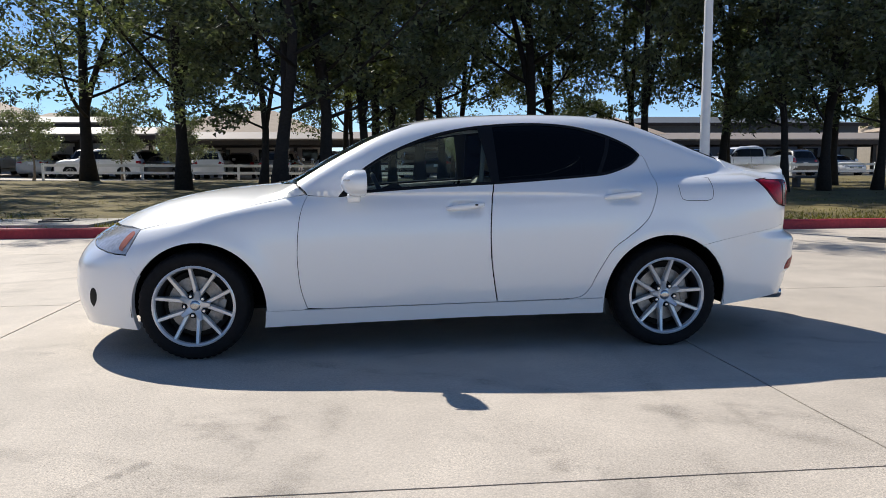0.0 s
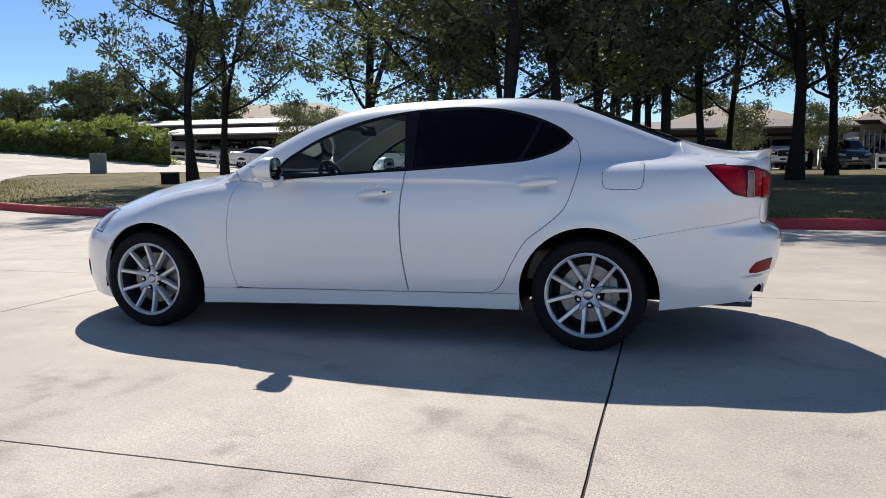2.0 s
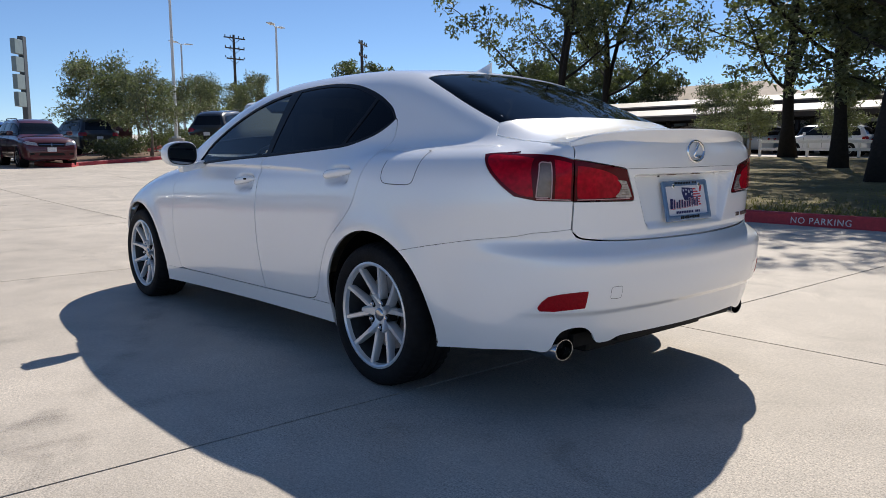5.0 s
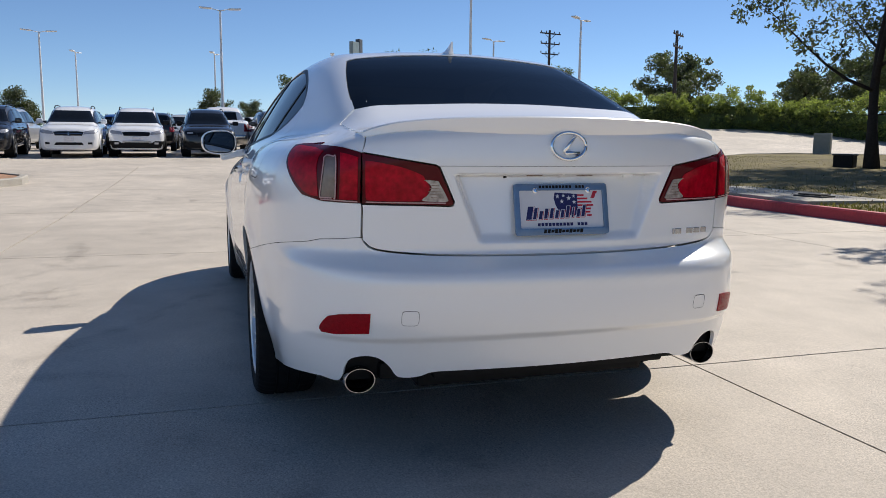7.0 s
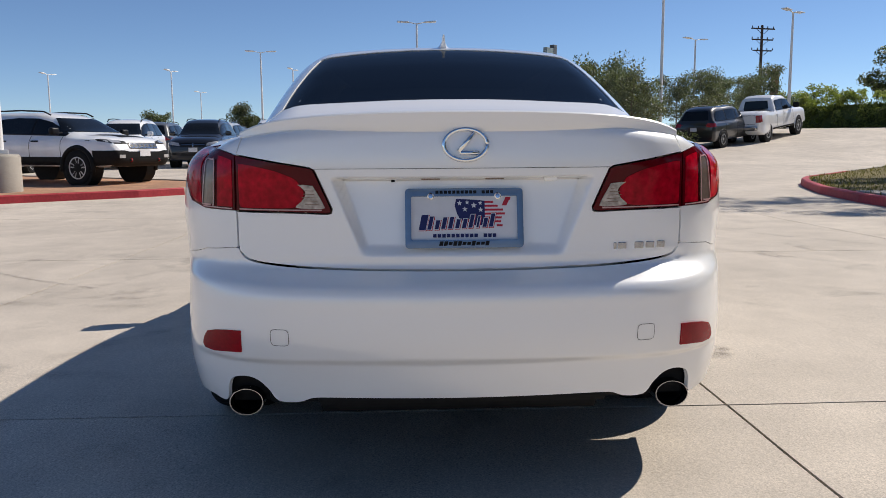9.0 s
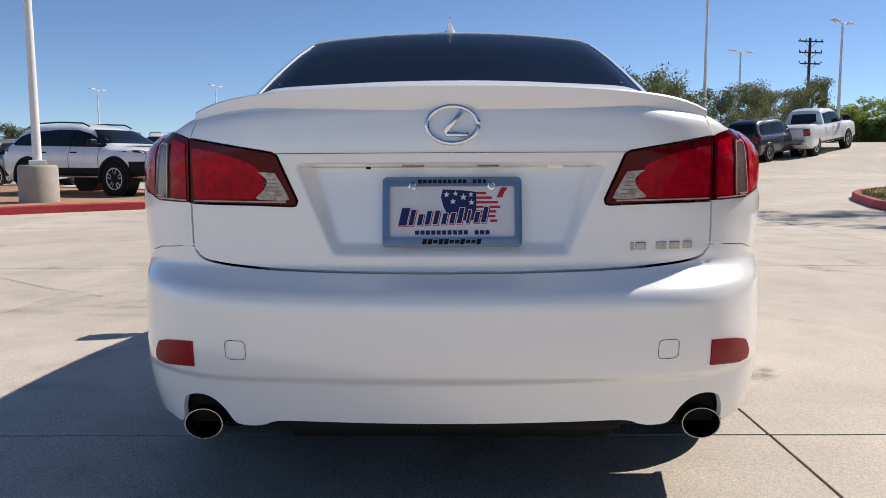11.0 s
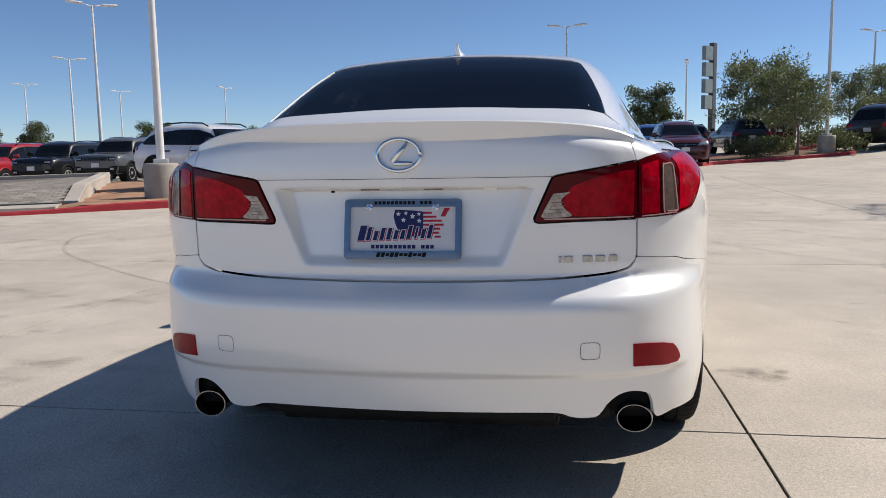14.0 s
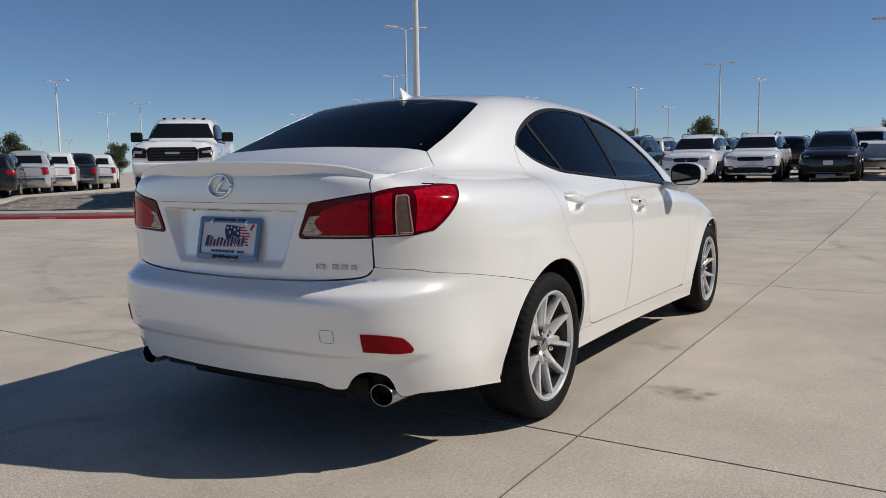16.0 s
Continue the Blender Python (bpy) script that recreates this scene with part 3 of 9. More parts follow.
seam_strip("fuel_flap_gap", fuel[2:-14], 0.0028, car, M_BLACK)
for line, nm in ((L_DOOR_A, "door_gap"), (L_DOOR_B, "door_gap"), (L_DOOR_C, "door_gap"), (cat(L_DOOR_BOT1, L_DOOR_BOT2[1:]), "door_gap")):
    for mir in (False, True):
        seam_strip(nm, line, 0.020, car, M_GAP, -0.014, mirror=mir)

# rear bumper
bt = bow([(0.72, 0.7052), (0.66, 0.7112), (0.613, 0.7160), (0.604, 0.702), (0.584, 0.684), (0.53, 0.6738), (0.40, 0.6645), (0.2, 0.6603), (0.0, 0.6593)], 6)
bump_out = cat(on_side(bow([(2.10, 0.6932), (CUT, 0.6702), (1.753, 0.6392), (1.66, 0.6212), (1.60, 0.6082)], 6)), on_side(A_R2),
               on_side(bow([(1.735, 0.228), (1.88, 0.250), (2.04, 0.268), (2.13, 0.273)], 5)),
               on_rear(bow([(0.70, 0.268), (0.676, 0.266), (0.664, 0.282), (0.658, 0.318), (0.643, 0.346), (0.605, 0.359), (0.568, 0.354), (0.538, 0.330), (0.520, 0.303), (0.505, 0.292), (0.47, 0.290), (0.44, 0.295), (0.41, 0.306), (0.36, 0.309), (0.2, 0.310), (0.0, 0.310)], 4)),
               on_rear(seg((0.0, 0.310), (0.0, 0.6593), 87)), on_rear(bt[::-1])[1:])
refl = on_rear(seg((0.600, 0.438), (0.598, 0.500), 6) + bow([(0.598, 0.500), (0.64, 0.497), (0.68, 0.491)], 4)[1:])
refl = cat(refl, on_side(bow([(2.214, 0.482), (2.196, 0.464), (2.181, 0.441), (2.186, 0.428)], 4)), on_rear(bow([(0.69, 0.427), (0.65, 0.433), (0.600, 0.438)], 4)))
d_b = panel_data(bump_out, WR, gap=0.0012, step=0.022, lip=0.012, bands=((0.600, 0.664, 0.004, 0.022), (0.396, 0.450, 0.004, 0.022)))
bumper = panel("rear_bumper", join_data(d_b, flip_y(d_b)), M_PAINT, car)
d_refl = panel_data(refl, WR, lift=0.003, step=0.02, lip=0.008)
panel("reflector", d_refl, M_REFLECT, bumper, "red rear reflector")
panel("reflector", flip_y(d_refl), M_REFLECT, bumper, "red rear reflector")
hook = on_rear([(0.4885 + 0.0245 * c, 0.4885 + 0.0225 * d) for c, d in ((math.copysign(abs(math.cos(a)) ** 0.42, math.cos(a)), math.copysign(abs(math.sin(a)) ** 0.42, math.sin(a))) for a in np.linspace(0, 2 * math.pi, 41))])
seam_strip("tow_cover_gap", hook, 0.0012, bumper, M_BLACK)
seam_strip("tow_cover_gap", hook, 0.0012, bumper, M_BLACK, mirror=True)

# boot lid: upright face and top
lid_edge = [(0.6095, 0.7175), (0.601, 0.702), (0.581, 0.6855), (0.53, 0.6755), (0.40, 0.666), (0.2, 0.662), (0.0, 0.661)]
lamp_in = [(0.608, 0.966), (0.50, 0.947), (0.402, 0.931), (0.392, 0.925), (0.347, 0.823), (0.350, 0.813), (0.36, 0.811), (0.45, 0.814), (0.609, 0.8165)]


def lip_line(y):
    """Heights of the boot lip's edge and of its foot."""
    a = min(1.0, abs(y) / 0.600)
    deck = float(on_top([(2.10, abs(y))])[0, 2])
    ztip = max((1.077 - 0.018 * a ** 2) * (1 - a ** 4) + (deck + 0.003) * a ** 4, deck - 0.002)
    edge = float(on_top([(2.20 - 0.25 * y * y, abs(y))])[0, 2])
    return a, ztip, min(ztip - 0.052 * (1 - a ** 2.5) - 0.002, edge - 0.014)


lid_face = cat(on_rear([(q, lip_line(q)[2] + 0.004) for q in np.linspace(0, 0.588, 25)]), on_rear(seg((0.591, 1.019), (0.608, 0.966), 4)), on_rear(lamp_in)[1:],
               on_rear(bow([(0.609, 0.8165), (0.6095, 0.7175)] + lid_edge[1:], 6))[1:], on_rear(seg((0.0, 0.661), (0.0, lip_line(0)[2] + 0.004), 24))[1:-1])
d_lid = panel_data(lid_face, WR, gap=0.0028, step=0.0065, lip=0.02, bands=((0.892, 0.912, 0.002, 0.008),))
lid_top = cat(on_top(seg((1.84, 0.602), (2.17, 0.588), 10)), on_top(seg((2.17, 0.588), (2.245, 0.45), 6))[1:], on_top(bow([(2.245, 0.45), (2.27, 0.25), (2.28, 0.0)], 5))[1:], on_top(seg((2.28, 0.0), (1.86, 0.0), 14))[1:],
              on_top(bow([(1.86, 0.0), (1.85, 0.3), (1.825, 0.5), (1.84, 0.602)], 5))[1:-1])
d_lt = panel_data(lid_top, WX, gap=0.0025, step=0.02, lip=0.004)
lid = panel("boot_lid", join_data(d_lid, flip_y(d_lid), d_lt, flip_y(d_lt)), M_PAINT, car)
seam_strip("garnish_gap", on_rear(seg((0.395, 0.929), (-0.395, 0.929), 40)), 0.0012, lid, M_TRIM)


def spoiler():
    """Low lip that runs along the boot's rear edge."""
    n, v, nn = 44, [], []
    for i in range(n + 1):
        y = -0.600 + 1.20 * i / n
        a, ztip, zbot = lip_line(y)
        back = float(on_rear([(-y, zbot)])[0, 0])
        ov = 0.017 * (1 - a ** 2)
        x0 = back - 0.26 + 0.05 * a
        d0, d1, d2 = (float(q) for q in on_top([(x0, -y), (x0 + 0.08, -y), (back - 0.09, -y)])[:, 2])
        prof = [(x0, d0 - 0.004), (x0 + 0.08, d1 + 0.001), (back - 0.09, max(d2 + 0.002, 0.45 * d2 + 0.55 * ztip - 0.003)), (back - 0.02 + ov, ztip - 0.001), (back + ov - 0.005, ztip),
                (back + ov, ztip - 0.004), (back + 0.6 * ov, 0.5 * (ztip + zbot)), (back + 0.002, zbot + 0.002), (back - 0.012, zbot - 0.010)]
        v += [(px, y, pz) for px, pz in prof]
    k = 9
    f = [(i * k + j, i * k + j + 1, (i + 1) * k + j + 1, (i + 1) * k + j) for i in range(n) for j in range(k - 1)]
    bm = bmesh.new()
    vs = [bm.verts.new(p) for p in v]
    for q in f:
        bm.faces.new([vs[t] for t in q])
    bm.faces.new([vs[j] for j in range(k)])
    bm.faces.new([vs[n * k + j] for j in range(k)][::-1])
    bmesh.ops.recalc_face_normals(bm, faces=bm.faces)
    return part("spoiler", bm, M_PAINT, lid, smooth=38)


spoiler()

# rear lamps: outer lens on the body, inner lens on the lid
outer_lens = cat(lamp_low, on_rear(seg((0.612, 0.817), (0.608, 0.966), 8))[1:], lamp_top[1:])
inner_lens = cat(on_rear(lamp_in), on_rear(seg((0.609, 0.8165), (0.608, 0.966), 8))[1:])
d_ol = panel_data(outer_lens, WR, gap=0.002, lift=0.003, step=0.02)
d_il = panel_data(inner_lens, WR, gap=0.002, lift=0.003, step=0.02)
red_in = on_rear(bow([(0.598, 0.835), (0.598, 0.930), (0.588, 0.942), (0.50, 0.925), (0.447, 0.905), (0.435, 0.895), (0.420, 0.868), (0.428, 0.842), (0.45, 0.828), (0.51, 0.826), (0.588, 0.827), (0.598, 0.835)], 5))
clear_in = on_rear(bow([(0.437, 0.889), (0.40, 0.886), (0.392, 0.880), (0.366, 0.832), (0.372, 0.824), (0.43, 0.826), (0.441, 0.831), (0.424, 0.846), (0.414, 0.866), (0.424, 0.880), (0.437, 0.889)], 4))
red_mid = cat(on_rear(seg((0.620, 0.828), (0.618, 0.952), 6)), on_rear(bow([(0.618, 0.952), (0.64, 0.960), (0.662, 0.965)], 4))[1:], on_rear(seg((0.662, 0.965), (0.668, 0.828), 6)), on_rear(seg((0.668, 0.828), (0.620, 0.828), 6))[1:-1])
clear_mid = cat(on_rear(bow([(0.680, 0.832), (0.677, 0.838), (0.673, 0.945), (0.677, 0.953)], 4)), on_rear(bow([(0.677, 0.953), (0.694, 0.955), (0.702, 0.948)], 4))[1:],
                on_rear(bow([(0.702, 0.948), (0.709, 0.90), (0.716, 0.840), (0.712, 0.832), (0.680, 0.832)], 4))[1:-1])
red_out = cat(on_side(bow([(2.135, 0.968), (2.05, 0.978), (1.975, 0.977), (2.022, 0.922), (2.072, 0.872), (2.113, 0.842), (2.15, 0.834)], 5)), on_side(seg((2.15, 0.834), (2.135, 0.968), 8))[1:-1])
for mir in (False, True):
    def fx(d):
        return flip_y(d) if mir else d
    lamp = panel("tail_lamp", fx(d_ol), M_REDDARK, car, "red and clear tail lamp")
    panel("red_lens", fx(panel_data(red_mid, WR, lift=0.0045, step=0.02, lip=0.003)), M_REDLENS, lamp)
    panel("red_lens", fx(panel_data(red_out, WR, lift=0.0045, step=0.02, lip=0.003)), M_REDLENS, lamp)
    seam_strip("lens_trim", on_rear(seg((0.620, 0.8225), (0.716, 0.8265), 12)), 0.0035, lamp, M_LENSTRIM, 0.005, mirror=mir)
    panel("clear_lens", fx(panel_data(clear_mid, WR, lift=0.0055, step=0.01, lip=0.003)), M_CLEARLENS, lamp)
    seam_strip("lens_trim", clear_mid, 0.004, lamp, M_LENSTRIM, 0.0075, mirror=mir)
    lamp2 = panel("tail_lamp", fx(d_il), M_REDDARK, lid, "red and clear tail lamp")
    panel("red_lens", fx(panel_data(red_in, WR, lift=0.0045, step=0.02, lip=0.003)), M_REDLENS, lamp2)
    seam_strip("lens_trim", on_rear(seg((0.372, 0.8205), (0.598, 0.8225), 20)), 0.0035, lamp2, M_LENSTRIM, 0.005, mirror=mir)
    panel("clear_lens", fx(panel_data(clear_in, WR, lift=0.0055, step=0.008, lip=0.003)), M_INNERLENS, lamp2)
    for q in range(5):
        seam_strip("lens_rib", on_rear(seg((0.424 - 0.004 * abs(q - 2), 0.837 + 0.009 * q), (0.380 + 0.0035 * q, 0.836 + 0.009 * q), 6)), 0.0017, lamp2, M_CLEARLENS, 0.0064, mirror=mir)

# front bumper and head lamps
fb_top = cat(on_side(bow([(-1.740, 0.56), (-1.739, 0.588), (-1.80, 0.592), (-1.86, 0.600)], 5)), on_front(bow([(0.70, 0.608), (0.6, 0.624), (0.45, 0.652), (0.25, 0.68), (0.0, 0.70)], 6)))
front_b = cat(fb_top, on_front(seg((0.0, 0.70), (0.0, 0.17), 20))[1:], on_front(bow([(0.0, 0.17), (0.3, 0.168), (0.6, 0.17)], 6))[1:],
              on_side(bow([(-1.95, 0.172), (-1.86, 0.172), (-1.692, 0.163)], 5)), on_side(arch_line(ARCH_F, 199, 150, 16)), on_side(bow([(-1.667, 0.479), (-1.705, 0.518), (-1.740, 0.56)], 6))[:-1])
d_fb = panel_data(front_b, WF, gap=0.001, step=0.03, lip=0.03)
front_bumper = panel("front_bumper", join_data(d_fb, flip_y(d_fb)), M_PAINT, car)
head = cat(on_side(bow([(-1.739, 0.594), (-1.722, 0.63), (-1.697, 0.69), (-1.677, 0.728)], 5)), on_top(bow([(-1.77, 0.62), (-1.87, 0.47), (-1.93, 0.34)], 6)),
           on_front(bow([(0.36, 0.675), (0.50, 0.645), (0.62, 0.622), (0.70, 0.610)], 5)), on_side(bow([(-1.86, 0.603), (-1.80, 0.596), (-1.742, 0.594)], 4)))
amber = cat(on_side(bow([(-1.760, 0.612), (-1.734, 0.65), (-1.702, 0.70), (-1.722, 0.713), (-1.762, 0.672), (-1.783, 0.625), (-1.760, 0.612)], 4)))
fog = on_side(bow([(-1.97, 0.28), (-1.945, 0.32), (-1.94, 0.37), (-1.96, 0.395), (-1.985, 0.37), (-1.99, 0.31), (-1.97, 0.28)], 4))
for mir in (False, True):
    def fx(d):
        return flip_y(d) if mir else d
    hl = panel("head_lamp", fx(panel_data(head, WF, gap=0.0015, lift=0.002, step=0.03)), M_HEADCLEAR, car, "clear head lamp with an amber marker")
    panel("amber_marker", fx(panel_data(amber, WF, lift=0.0045, step=0.02, lip=0.003)), M_AMBER, hl)
    panel("fog_recess", fx(panel_data(fog, WF, lift=0.0015, step=0.02, lip=0.002)), M_BLACK, front_bumper)

# glass
win_f = cat(on_side(bow([(-0.54, 0.918), (-0.43, 0.940), (-0.118, 0.962), (0.211, 0.980), (0.325, 0.987)], 6)), on_side(bow([(0.325, 0.987), (0.300, 1.15), (0.270, 1.302)], 6))[1:],
            on_side(bow([(0.270, 1.302), (0.215, 1.296), (0.047, 1.262), (-0.122, 1.207), (-0.291, 1.130), (-0.435, 1.037), (-0.50, 0.965), (-0.54, 0.918)], 6))[1:-1])
win_r = cat(on_side(bow([(0.372, 0.990), (0.6, 1.003), (0.87, 1.021), (0.97, 1.030)], 6)), on_side(bow([(0.97, 1.030), (1.03, 1.15), (1.062, 1.243)], 6))[1:],
            on_side(bow([(1.062, 1.243), (0.891, 1.294), (0.722, 1.316), (0.553, 1.320), (0.36, 1.310)], 6))[1:], on_side(bow([(0.36, 1.310), (0.366, 1.15), (0.372, 0.990)], 6))[1:-1])
win_q = cat(on_side(bow([(0.995, 1.033), (1.075, 1.049), (1.17, 1.083), (1.225, 1.118), (1.245, 1.142), (1.19, 1.188), (1.085, 1.236)], 6)), on_side(bow([(1.085, 1.236), (1.055, 1.15), (0.995, 1.033)], 6))[1:-1])
dlo = cat(L_BELT1[8:], L_BELT2[1:], L_DLO_TOP[::-1][1:], L_DLO_FRONT[::-1][1:-1])
d_dlo = panel_data(dlo, WX, holes=(win_f, win_r, win_q), lift=-0.002, step=0.03, lip=0.01)
rear_glass = cat(GLASS_R_TOP[::-1], GLASS_R_EDGE[::-1][1:], on_top(bow([(1.80, 0.548), (1.835, 0.45), (1.86, 0.25), (1.87, 0.0)], 6)), on_top(seg((1.87, 0.0), (1.225, 0.0), 20))[1:-1])
wind = cat(WIND_TOP, WIND_EDGE[1:], WIND_BASE[1:], on_top(seg((-0.95, 0.0), (-0.17, 0.0), 20))[1:-1])
for mir in (False, True):
    def fx(d):
        return flip_y(d) if mir else d
    panel("window_trim", fx(d_dlo), M_TRIM, car, "black window surround")
    panel("front_side_window", fx(panel_data(win_f, WX, lift=-0.006, step=0.05, lip=0)), M_GLASSF, car, "lightly tinted front side window")
    panel("rear_side_window", fx(panel_data(win_r, WX, lift=-0.005, step=0.05, lip=0)), M_GLASSS, car, "dark privacy glass")
    panel("quarter_window", fx(panel_data(win_q, WX, lift=-0.005, step=0.05, lip=0)), M_GLASSS, car, "dark privacy glass")
d_rg = panel_data(rear_glass, WX, gap=0.002, lift=-0.003, step=0.04, lip=0.008)
panel("rear_window", join_data(d_rg, flip_y(d_rg)), M_GLASSR, car, "dark rear window")
d_ws = panel_data(wind, WX, gap=0.002, lift=-0.003, step=0.04, lip=0.0)
panel("windscreen", join_data(d_ws, flip_y(d_ws)), M_GLASSW, car)
cowl = on_top(cat(bow([(-0.95, 0.0), (-0.93, 0.30), (-0.86, 0.55), (-0.76, 0.72)], 6), [(-0.83, 0.76)], bow([(-0.93, 0.55), (-1.0, 0.30), (-1.02, 0.0)], 6)))
d_cowl = panel_data(cowl, WX, lift=-0.010, step=0.04, lip=0)
panel("cowl", join_data(d_cowl, flip_y(d_cowl)), M_BLACK, car)
# bright line under the windows
belt = on_side(bow([(-0.50, 0.921), (-0.43, 0.930), (-0.118, 0.952), (0.211, 0.971), (0.336, 0.976), (0.6, 0.993), (0.87, 1.012), (1.002, 1.024)], 10))
for mir in (False, True):
    seam_strip("belt_moulding", belt, 0.009, car, M_TRIM, 0.003, mirror=mir)

# painted flanges under the joints of boot, roof pillar and rear window
for ol in ([(1.70, 0.49), (1.70, 0.645), (2.14, 0.615), (2.14, 0.53)],):
    d = panel_data(on_top(cat(*[seg(ol[i], ol[(i + 1) % 4], 8)[:-1] for i in range(4)])), WX, lift=-0.004, step=0.03, lip=0)
    panel("gutter_flange", d, M_PAINT, car)
    panel("gutter_flange", flip_y(d), M_PAINT, car)

# ---- wheels ----
HUB_Z, TYRE_R, RIM_R = 0.303, 0.309, 0.226


def wheel_parts(parent, name="wheel", m=None, flip=1):
    """An alloy wheel that faces -y (or +y with flip -1), its hub at the origin of the pose."""
    w = new(name)
    w.parent = parent
    w.matrix_parent_inverse = Matrix()
    w.matrix_basis = m if flip > 0 else m @ pose(0, 0, 0, 0, 0, 180)
    prof = [(RIM_R - 0.004, -0.098), (RIM_R + 0.006, -0.106), (0.252, -0.116), (0.275, -0.116), (0.292, -0.108), (0.302, -0.094), (TYRE_R - 0.001, -0.075), (TYRE_R, -0.045), (TYRE_R - 0.004, -0.043), (TYRE_R - 0.004, -0.036), (TYRE_R, -0.034),
            (TYRE_R, -0.004), (TYRE_R - 0.004, -0.002), (TYRE_R - 0.004, 0.004), (TYRE_R, 0.006), (TYRE_R, 0.036), (TYRE_R - 0.004, 0.038), (TYRE_R - 0.004, 0.044), (TYRE_R, 0.046),
            (TYRE_R - 0.001, 0.075), (0.302, 0.094), (0.28, 0.112), (0.25, 0.114), (RIM_R, 0.10)]
    bm = lathe_bm(prof, 160, "y", pose(0, 0, 0, 0, 0, 180))
    for v in bm.verts:
        if 0.065 < abs(v.co.y) < 0.100 and math.hypot(v.co.x, v.co.z) > 0.295:
            if int(round(math.atan2(v.co.z, v.co.x) / (2 * math.pi) * 160)) % 3 == 0:
                v.co.x *= 0.982
                v.co.z *= 0.982
    part("tyre", bm, M_RUBBER, w, "black road tyre", smooth=35)
    bm = lathe_bm([(RIM_R - 0.002, -0.098), (RIM_R + 0.004, -0.107), (RIM_R - 0.004, -0.110), (RIM_R - 0.012, -0.104), (RIM_R - 0.016, -0.086)], 64, "y", pose(0, 0, 0, 0, 0, 180))
    part("barrel", lathe_bm([(RIM_R - 0.016, -0.087), (RIM_R - 0.022, -0.05), (RIM_R - 0.028, 0.0), (RIM_R - 0.02, 0.10)], 48, "y", pose(0, 0, 0, 0, 0, 180)), M_DARKMETAL, w, smooth=40)

    def spoke(a0, a1, r0, r1, w0, w1):
        b = bmesh.new()
        n = 6
        rows = []
        for i in range(n + 1):
            t = i / n
            half = (w0 + (w1 - w0) * t) / 2
            p0, p1 = np.array((r0 * math.cos(a0), r0 * math.sin(a0))), np.array((r1 * math.cos(a1), r1 * math.sin(a1)))
            cx, cz = p0 + (p1 - p0) * t
            tz, tx = (p1 - p0) / np.linalg.norm(p1 - p0)
            tx = -tx
            face = -0.072 - 0.030 * t ** 1.4
            deep = 0.040 - 0.012 * t
            rows.append([b.verts.new((cx + tx * o, y, cz + tz * o)) for o, y in ((-half, face + deep), (-half, face + 0.010), (-half * 0.62, face), (half * 0.62, face), (half, face + 0.010), (half, face + deep))])
        for p, q in zip(rows, rows[1:]):
            for j in range(6):
                b.faces.new((p[j], p[(j + 1) % 6], q[(j + 1) % 6], q[j]))
        b.faces.new(rows[0])
        b.faces.new(rows[-1][::-1])
        bmesh.ops.recalc_face_normals(b, faces=b.faces)
        merge(bm, b)

    for k in range(5):
        mid = math.radians(72 * k + 18)
        for s in (-1, 1):
            spoke(mid + s * 0.13, mid + s * 0.335, 0.060, RIM_R - 0.008, 0.028, 0.023)
    lathe_bm([(0.0, -0.071), (0.046, -0.071), (0.054, -0.066), (0.058, -0.03), (0.058, -0.01)], 40, "y", pose(0, 0, 0, 0, 0, 180), bm)
    # webs from the hub to the foot of each pair
    for k in range(5):
        mid = math.radians(72 * k + 18)
        spoke(mid, mid, 0.030, 0.088, 0.052, 0.022)
    rim = part("rim", bm, M_ALLOY, w, "silver ten-spoke alloy rim", smooth=40)
    part("centre_cap", lathe_bm([(0.0, -0.079), (0.018, -0.0785), (0.024, -0.077), (0.029, -0.073), (0.030, -0.066)], 28, "y", pose(0, 0, 0, 0, 0, 180)), M_BADGE, rim, smooth=40)
    for k in range(5):
        a = math.radians(72 * k + 54)
        p = pose(0.058 * math.cos(a), 0, 0.058 * math.sin(a), 0, 0, 180)
        part("nut_socket", lathe_bm([(0.0, -0.0718), (0.0165, -0.0718), (0.0172, -0.03)], 18, "y", p), M_BLACK, rim)
        part("wheel_nut", lathe_bm([(0.0, -0.086), (0.006, -0.0855), (0.0094, -0.081), (0.0094, -0.069)], 12, "y", p), M_CHROME, rim)
    bm = lathe_bm([(0.085, -0.018), (0.158, -0.018), (0.158, 0.004), (0.085, 0.004)], 48, "y", pose(0, 0, 0, 0, 0, 180))
    part("brake_disc", bm, M_STEEL, w, smooth=30)
    part("hub_back", lathe_bm([(0.0, 0.012), (0.19, 0.012), (0.20, 0.05)], 32, "y", pose(0, 0, 0, 0, 0, 180)), M_BLACK, w)
    bm = box_bm(0.05, 0.06, 0.13, pose(0.135, 0.005, -0.065), 0.012)
    part("brake_caliper", bm, M_STEEL, w, smooth=40)
    return w


for wx, rot in ((-1.368, 14), (1.368, -10)):
    for sgn in (-1, 1):
        wheel_parts(car, "wheel", pose(wx, sgn * 0.768, HUB_Z, 0, rot, 0), 1 if sgn < 0 else -1)


# arch linings, floor pan
def lining(c):
    for sgn in (-1, 1):
        bm = bmesh.new()
        rows = []
        for y in (0.50, 0.830):
            rows.append([bm.verts.new((c[0] + (ARCH_RAD + 0.008) * math.cos(a), sgn * y, c[1] + (ARCH_RAD + 0.008) * math.sin(a))) for a in np.linspace(math.radians(-8), math.radians(188), 30)])
        for i in range(29):
            bm.faces.new((rows[0][i], rows[0][i + 1], rows[1][i + 1], rows[1][i]))
        bm.faces.new(rows[0] if sgn < 0 else rows[0][::-1])
        part("arch_lining", bm, M_GAP, car)


